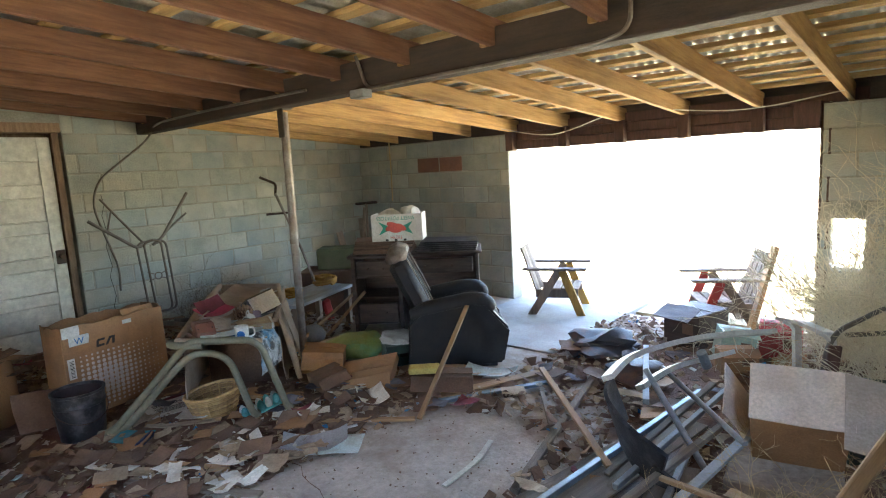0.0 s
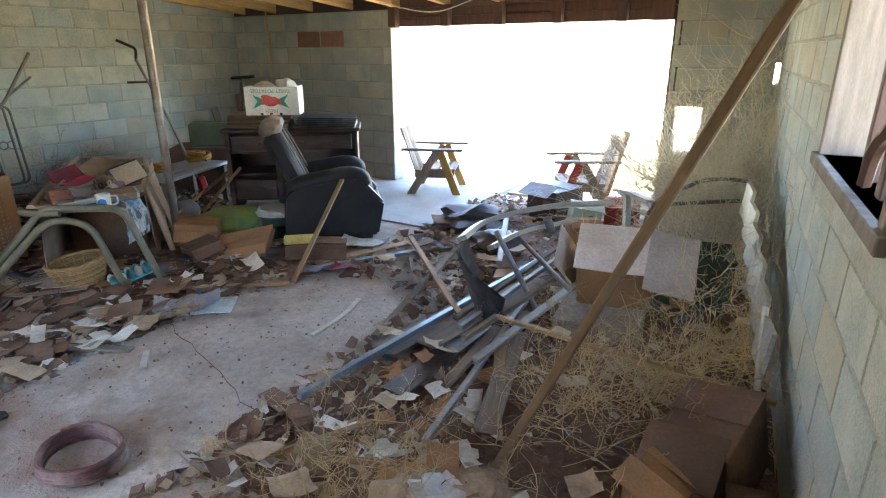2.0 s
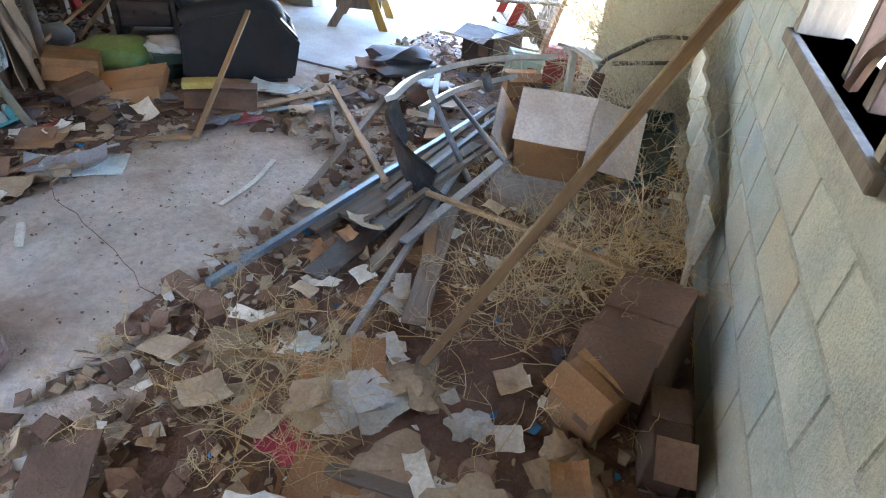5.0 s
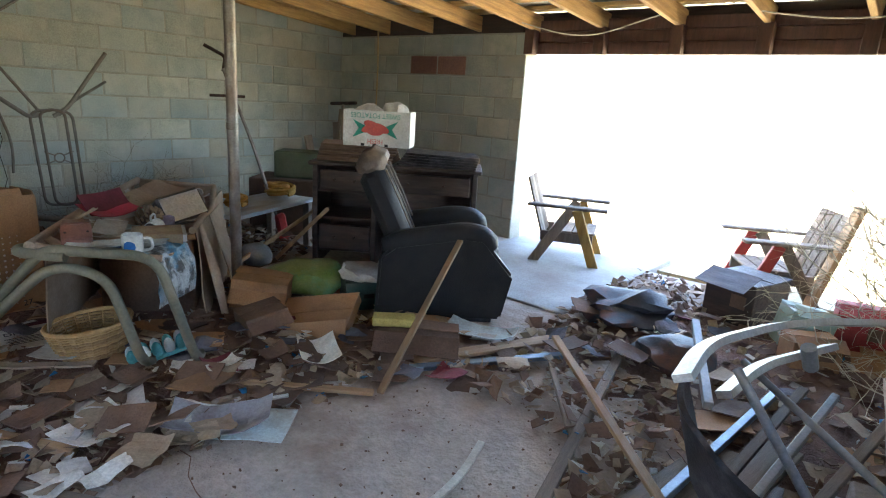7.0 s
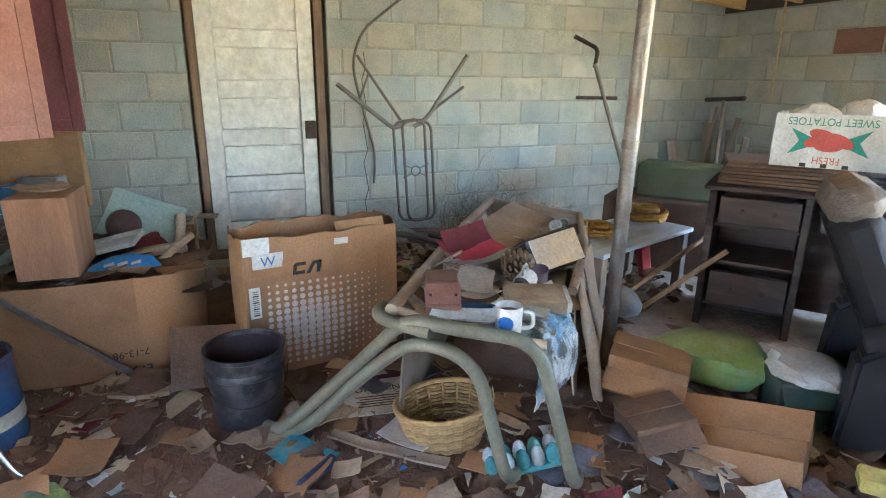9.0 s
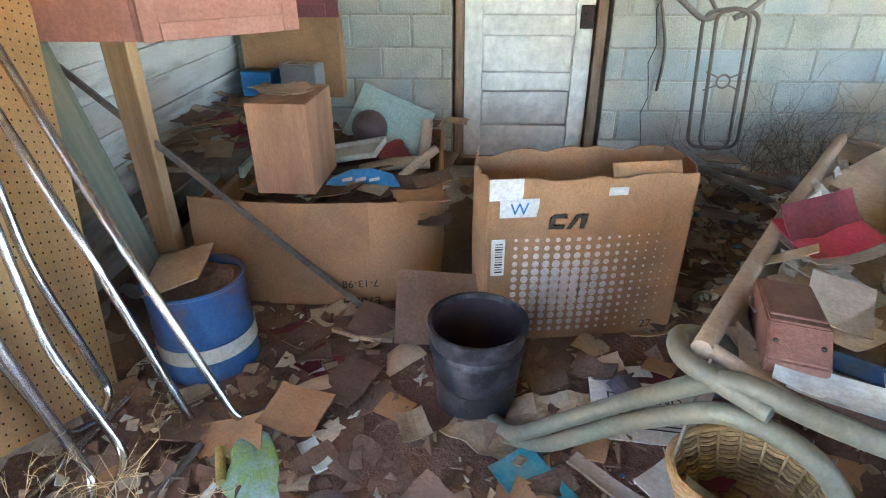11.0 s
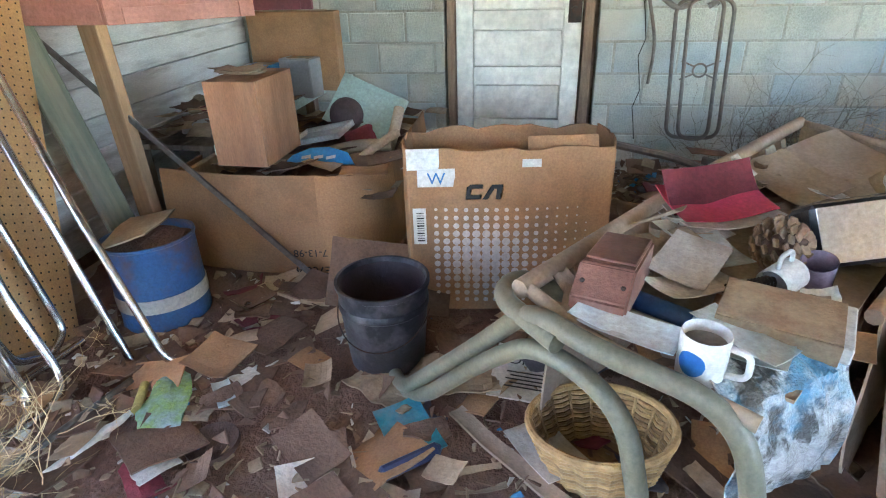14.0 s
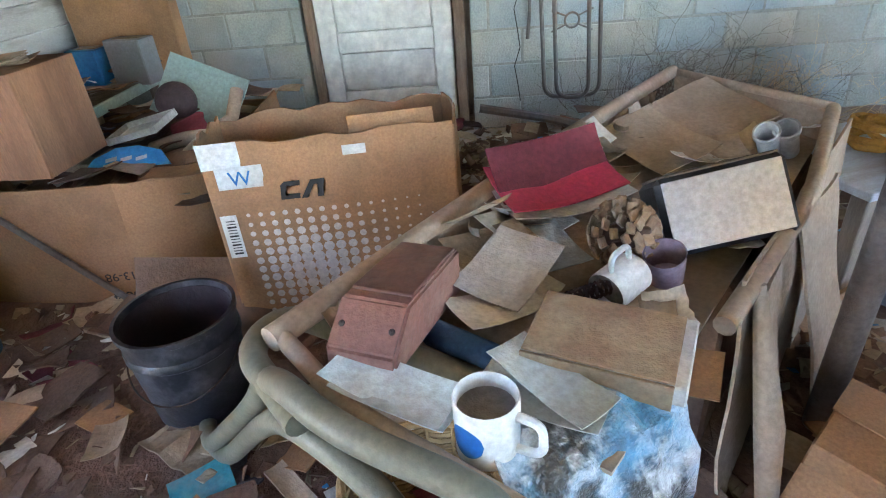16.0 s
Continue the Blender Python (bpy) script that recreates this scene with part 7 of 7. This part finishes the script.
tagged(solid("bark_strip", part_, CREAM), "curved pale strip lying on the concrete", "strip")
bm.free()

# Floor crack.
bm = bm_new()
tube(bm, [(-1.7 + 0.1 * i, 3.35 - 0.018 * i + 0.06 * noise.noise(Vector((i * 0.7, 0, 0))) - 0.0006 * i * i, 0.0045) for i in range(26)], 0.0022, 4)
tagged(solid("floor_crack", bm, DIRT), "dark crack across the concrete", "crack", kind="structure")

# Broken panels in the heap.
for pts_, mt, lb in (([(0.165, 3.56), (-0.02, 4.18), (0.325, 4.24), (0.45, 3.65)], PLY, "broken reddish plywood panel under the pipes"), ([(0.541, 3.16), (0.402, 3.70), (0.655, 3.73), (0.798, 3.29)], PLY, "broken reddish plywood panel under the pipes"), ([(0.36, 3.62), (0.30, 3.90), (0.72, 4.0), (0.76, 3.68)], GREYWOOD, "weathered grey board in the heap")):
    bm = bm_new()
    prism(bm, [(x, -y) for x, y in pts_], 0.012, Matrix.Rotation(-math.pi / 2, 4, "X"), 0.002)
    zs = [v.co.z for v in bm.verts]
    tagged(solid("panel_board", bm, mt, pose(0, 0, 0.095 - min(zs), 0, 0, 0)), lb, "board")

# Milk jug, crushed cup and shoe sole on the concrete.
jg = thing("milk_jug", pose(-1.63, 1.86, 0.012, 0, 0, 50), "cloudy white plastic jug lying on the floor", "jug")
bm = bm_new()
box(bm, (0.19, 0.15, 0.15), Matrix.Translation((0, 0, 0.076)), 0.045)
part("body", bm, WHITEPL, jg, smooth=True)
bm = bm_new()
lathe(bm, [(0, 0), (0.062, 0), (0.05, 0.025), (0.026, 0.05), (0.02, 0.055), (0.02, 0.075), (0, 0.075)], 18, pose(0.088, 0, 0.076, 0, 90, 0))
part("neck", bm, WHITEPL, jg, smooth=True)
bm = bm_new()
tube(bm, bent([(0.01, 0.05, 0.14), (0.02, 0.055, 0.175), (0.10, 0.045, 0.165), (0.125, 0.025, 0.10)], 0.03), 0.012, 8)
part("handle", bm, WHITEPL, jg, smooth=True)
bm = bm_new()
sheet(bm, 0.3, 0.085, 0.012, 10, 5, 0.012, 9, 4.0, 0.02, Matrix(), 0.25)
tagged(solid("shoe_sole", bm, LEATHER, pose(-1.08, 2.2, 0.014, 0, 0, 30)), "curled dark shoe sole on the concrete", "sole")

# Newspaper under the patio frame.
np_ = thing("newspaper", pose(-2.71, 3.19, 0.03, 3, 2, 86), "folded newspaper page with a bold heading", "newspaper")
bm = bm_new()
sheet(bm, 0.36, 0.27, 0.006, 8, 6, 0.008, 6, 3.3, 0.004)
part("page", bm, PAPER, np_)
flat_text("DIVIDEND", 0.055, BLACKINK, np_, pose(0.0, 0.03, 0.0145), "heading")
for k in range(5):
    bm = bm_new()
    box(bm, (0.26 - 0.03 * (k % 2), 0.006, 0.0008), Matrix.Translation((0, -0.01 - 0.018 * k, 0.0135)))
    part("text_line", bm, BLACKINK, np_)

# ---- litter ----
rnd = random.Random(7)


def scrap_mesh(k, w, h, thick, amp, mt, tear, curl):
    bm = bm_new()
    sheet(bm, w, h, thick, 5, 5, amp, 9, 11.3 * k, curl, Matrix(), tear)
    bmesh.ops.recalc_face_normals(bm, faces=bm.faces[:])
    me = bpy.data.meshes.new("scrap")
    bm.to_mesh(me)
    bm.free()
    me.materials.append(mt)
    return me


KINDS = [("paper_scrap", "paper", "torn dirty paper scrap", [PAPER_TAN, CARD_DARK, PAPER_TAN, PAPER, CARD_PALE], 0.0015, 0.012, 0.12, (0.07, 0.2)),
         ("cardboard_scrap", "cardboard", "torn brown cardboard scrap", [CARD_DARK, CARD, CARD_DARK, CARD_DARK], 0.005, 0.012, 0.10, (0.1, 0.27)),
         ("cloth_scrap", "cloth", "dirty rag scrap", [CARD_DARK, mat("grey_rag", (0.16, 0.15, 0.17), (0.11, 0.10, 0.12), 0.9), MAROON, CARD_DARK], 0.006, 0.04, 0.3, (0.08, 0.18))]
SCRAPS = []
for ki, (nm, cat, lb, mts, th, amp, tear, (lo, hi)) in enumerate(KINDS):
    for q in range(10 if ki < 2 else 4):
        SCRAPS.append((ki, scrap_mesh(q + 20 * ki, rnd.uniform(lo, hi), rnd.uniform(lo, hi), th, amp, mts[q % len(mts)], tear, rnd.uniform(-0.006, 0.012))))


PALE_SCRAPS = []
for q in range(15):
    PALE_SCRAPS.append((0, scrap_mesh(q + 60, rnd.uniform(0.08, 0.22), rnd.uniform(0.07, 0.18), 0.002, 0.03, (PAPER_TAN, CARD_PALE, PAPER_TAN, CARD, PAPER)[q % 5], 0.2, rnd.uniform(-0.006, 0.016))))


def taken(x, y):
    """Places where litter does not lie."""
    if -1.05 < x < 0.0 and 2.0 < y < 4.6 and not (y > 4.25 and x < -0.75):
        return True
    if x > -1.3 and x < 0.15 and y < 3.05:
        return True
    if math.hypot(x + 2.77, y - 2.62) < 0.17 or math.hypot(x + 2.95, y - 1.6) < 0.2:
        return True
    if x < -3.3 and 1.4 < y < 2.55:
        return True
    return False


ZONES = [((-3.3, -1.25, 2.0, 4.6), 250, (0.0, 0.05)), ((-3.3, -1.2, 1.45, 2.4), 60, (0.0, 0.02)), ((0.0, 2.05, 2.0, 4.6), 85, (0.0, 0.08)), ((-1.0, 1.8, 4.4, 6.9), 80, (0.0, 0.1)), ((-4.9, -3.2, 2.6, 5.2), 100, (0.0, 0.2)), ((-2.6, -0.9, 4.2, 5.0), 60, (0.0, 0.05)), ((-3.4, -4.6, 1.5, 2.5), 70, (0.36, 0.5)), ((-5.1, -3.7, 1.0, 1.5), 40, (0.525, 0.6))]
GROUPS = ["papers in the litter", "cardboard in the litter", "rags in the litter"]
for (x0, x1, y0, y1), count, (z0, z1) in ZONES:
    for _ in range(count):
        x, y = rnd.uniform(x0, x1), rnd.uniform(y0, y1)
        if z0 < 0.3 and (taken(x, y) or x > east_x(y) - 0.1):
            continue
        if z0 < 0.3 and x < -1.0 and x > -1.6 and y < 2.5:
            continue
        ki, me = rnd.choice(PALE_SCRAPS if (x0 == 0.0 and rnd.random() < 0.75) else SCRAPS)
        ob = new(KINDS[ki][0], me)
        ob.matrix_basis = pose(x, y, rnd.uniform(z0, z1) + 0.006, rnd.gauss(0, 7), rnd.gauss(0, 7), rnd.uniform(0, 360))
        tagged(ob, KINDS[ki][2] + " lying in the litter", KINDS[ki][1], GROUPS[ki])

# White papers trodden into the floor in the middle, and crumpled bags by the east wall.
for k in range(22):
    ki, me = PALE_SCRAPS[(0, 2, 4, 9, 14)[k % 5]]
    ob = new("paper_scrap", me)
    ob.matrix_basis = pose(rnd.uniform(-2.15, -1.2), rnd.uniform(2.6, 3.75), 0.03 + 0.001 * k, rnd.gauss(0, 6), rnd.gauss(0, 6), rnd.uniform(0, 360))
    tagged(ob, "dirty pale paper trodden flat on the concrete", "paper", "papers in the litter")
for k in range(16):
    x, y = rnd.uniform(0.75, 1.75), rnd.uniform(2.15, 3.3)
    r_ = rnd.uniform(0.05, 0.11)
    tagged(solid("crumpled_litter", lump((r_, r_ * 0.8, r_ * 0.7), 50.0 + 3 * k, 0.6, 0.9), (PAPER_TAN, WHITEBAG, CARD_PALE, PAPER_TAN)[k % 4], pose(x, y, 0.02, 0, 0, 40 * k), True), "crumpled yellowed paper or film in the litter", "litter")

# Small crumbs of trash and straw, uncountable.
def crumbs(name, zones, material, label, size, seed, flat=0.3):
    r = random.Random(seed)
    vs, fs = [], []
    for (x0, x1, y0, y1), count, zt in zones:
        for _ in range(count):
            x, y = r.uniform(x0, x1), r.uniform(y0, y1)
            if x > east_x(y) - 0.05:
                continue
            s = r.uniform(*size)
            m = pose(x, y, r.uniform(0.002, zt), r.gauss(0, 25), r.gauss(0, 25), r.uniform(0, 360))
            b0 = len(vs)
            q = [(-s, -s * r.uniform(0.3, 1), 0), (s * r.uniform(0.5, 1), -s * r.uniform(0.4, 1), 0), (s, s * r.uniform(0.3, 1), s * r.uniform(-flat, flat)), (-s * r.uniform(0.4, 1), s, s * r.uniform(-flat, flat))]
            vs += [tuple(m @ Vector(p)) for p in q] + [tuple(m @ (Vector(p) * 0.9 + Vector((0, 0, 0.003)))) for p in q]
            fs += [(b0, b0 + 3, b0 + 2, b0 + 1), (b0 + 4, b0 + 5, b0 + 6, b0 + 7)] + [(b0 + k, b0 + (k + 1) % 4, b0 + 4 + (k + 1) % 4, b0 + 4 + k) for k in range(4)]
    me = bpy.data.meshes.new(name)
    me.from_pydata(vs, [], fs)
    me.materials.append(material)
    return tagged(new(name, me), label, "litter", kind="stuff")


WEST = [((-3.3, -1.2, 1.3, 4.7), 1500, 0.02), ((-4.9, -3.2, 2.6, 5.4), 900, 0.12)]
EASTZ = [((-0.1, 2.1, 1.6, 4.6), 1100, 0.05), ((-1.0, 1.8, 4.4, 7.2), 900, 0.06)]
FLOORZ = [((-1.3, 0.3, 1.0, 5.0), 160, 0.006)]
crumbs("paper_crumbs", WEST + EASTZ, PAPER_TAN, "small torn paper crumbs over the floor", (0.008, 0.04), 3)
crumbs("dirt_crumbs", WEST + EASTZ, CARD_DARK, "brown crumbs of dirt and bark", (0.006, 0.05), 4)
crumbs("floor_grit", [(z, n * 4, t) for z, n, t in FLOORZ], CARD_DARK, "fine grit scattered on the concrete", (0.002, 0.008), 8)
crumbs("pale_crumbs", [(z, n // 3, t) for z, n, t in WEST + EASTZ], PAPER, "whitish crumbs of paper and plastic", (0.008, 0.035), 5)
crumbs("bright_crumbs", [(z, n // 14, t) for z, n, t in WEST + EASTZ], BLUEPR, "bits of blue plastic", (0.008, 0.025), 6)

# Dirt under the litter.
for nm, cx, cy, rx, ry, hgt in (("dirt_west", -3.05, 3.0, 1.9, 2.2, 0.022), ("dirt_east", 1.15, 3.3, 1.25, 1.9, 0.03), ("dirt_north", 0.5, 5.8, 1.5, 1.3, 0.025)):
    bm = bm_new()
    n_ = 48
    grid = [[None] * (n_ + 1) for _ in range(n_ + 1)]
    for i in range(n_ + 1):
        for j in range(n_ + 1):
            u, v = 2 * i / n_ - 1, 2 * j / n_ - 1
            d = math.hypot(u, v) + 0.25 * noise.noise(Vector((u * 2.5, v * 2.5, cx)))
            x, y = cx + rx * u, cy + ry * v
            z = hgt * max(-1.0, (1 - d * 1.1) * 2.0) + 0.012 * noise.noise(Vector((x * 6, y * 6, 2)))
            grid[i][j] = bm.verts.new((min(x, east_x(y) - 0.005), y, min(z, hgt * 1.3) - 0.002))
    for i in range(n_):
        for j in range(n_):
            bm.faces.new((grid[i][j], grid[i + 1][j], grid[i + 1][j + 1], grid[i][j + 1]))
    tagged(solid(nm, bm, DIRT, smooth=True), "brown dirt and rotted paper trodden over the floor", "dirt", kind="structure")


# Weeds.
def weed(name, x, y, z, n, spread, height, material, label, seed, thick=0.0016):
    """A dry weed: many forking stems."""
    r = random.Random(seed)
    bm = bm_new()

    def grow(p, d, L, rad, depth):
        pts = [p]
        for _ in range(4):
            d = (d + Vector((r.gauss(0, 0.28), r.gauss(0, 0.28), r.gauss(0, 0.2)))).normalized()
            p = p + d * L / 4
            if p.z < z + 0.01:
                p.z = z + 0.01
            p.x = min(p.x, east_x(p.y) - 0.02)
            p.x = max(p.x, X0 + 0.01)
            if p.y < Y1 + 0.3:
                p.y = min(p.y, Y1 - 0.03)
            pts.append(p)
        tube(bm, pts, [rad * (1 - 0.12 * k) for k in range(5)], 3, caps=False)
        if depth:
            for _ in range(r.choice((2, 3, 3))):
                k = r.randint(1, 4)
                grow(pts[k], (d + Vector((r.gauss(0, 0.7), r.gauss(0, 0.7), r.gauss(0.1, 0.5)))).normalized(), L * r.uniform(0.4, 0.7), rad * 0.65, depth - 1)

    for _ in range(n):
        lean = 0.7 if height < 0.6 else 0.32
        d = Vector((r.gauss(0, lean), r.gauss(0, lean), abs(r.gauss(0.7, 0.3)))).normalized()
        grow(Vector((x + r.gauss(0, spread), y + r.gauss(0, spread), z)), d, height * r.uniform(0.5, 1.0), thick, 3)
    me = bpy.data.meshes.new(name)
    bm.to_mesh(me)
    bm.free()
    me.materials.append(material)
    return tagged(new(name, me), label, "weed", kind="stuff")


for k, (x, y, z, n_, spread, height, mt, thick, lb) in enumerate((
    (1.22, 3.72, 0.03, 30, 0.2, 0.5, STRAW, 0.0026, "dry straw-coloured tumbleweed in the heap"),
    (1.60, 4.05, 0.03, 44, 0.20, 0.58, STRAW, 0.0028, "dry straw-coloured tumbleweed in the heap"),
    (1.75, 4.50, 0.03, 16, 0.16, 0.5, STRAW, 0.0026, "dry straw-coloured tumbleweed in the heap"),
    (1.35, 3.45, 0.03, 40, 0.26, 0.42, STRAW, 0.0026, "dry straw-coloured stems over the litter"),
    (0.45, 2.72, 0.02, 9, 0.18, 0.26, STRAW, 0.0024, "dry straw-coloured stems over the litter"),
    (0.78, 2.68, 0.02, 60, 0.28, 0.36, STRAW, 0.0024, "dry straw-coloured stems over the litter"),
    (1.12, 6.80, 0.02, 80, 0.13, 1.25, TWIG, 0.0062, "tall grey tumbleweed at the wall"),
    (1.45, 6.60, 0.02, 80, 0.16, 1.15, TWIG, 0.0062, "tall grey tumbleweed at the wall"),
    (1.35, 5.75, 0.02, 30, 0.16, 0.85, TWIG, 0.0050, "tall grey tumbleweed at the wall"),
    (1.60, 5.30, 0.02, 28, 0.14, 0.8, TWIG, 0.0046, "grey tumbleweed in the heap"),
    (0.95, 6.20, 0.02, 18, 0.22, 0.4, TWIG, 0.0030, "grey tumbleweed in the heap"),
    (-4.90, 4.65, 0.05, 80, 0.22, 0.5, DARKWEED, 0.0024, "grey tumbleweed against the block wall"),
    (-4.90, 5.20, 0.05, 40, 0.20, 0.4, STRAW, 0.0022, "straw-coloured weed against the block wall"),
    (-2.05, 1.60, 0.02, 26, 0.10, 0.34, STRAW, 0.0022, "dry grass tuft by the chrome tubes"),
)):
    weed("dry_weed", x, y, z, n_, spread, height, mt, lb, k + 1, thick)
for k in range(14):
    x, y = -2.3 + 0.42 * k * 0.9 + rnd.uniform(-0.1, 0.1), rnd.uniform(7.9, 10.5)
    weed("grass_tuft", x, y, -0.02, 18, 0.12, 0.3, mat("olive_grass", (0.24, 0.26, 0.09), (0.34, 0.30, 0.13), 0.9, scale=5, bump=0), "dry yellow-green grass tuft outside", 40 + k, 0.003)
# ---- end of things ----

# Blocks of the walls.
for args in PENDING:
    lay_blocks(*args)
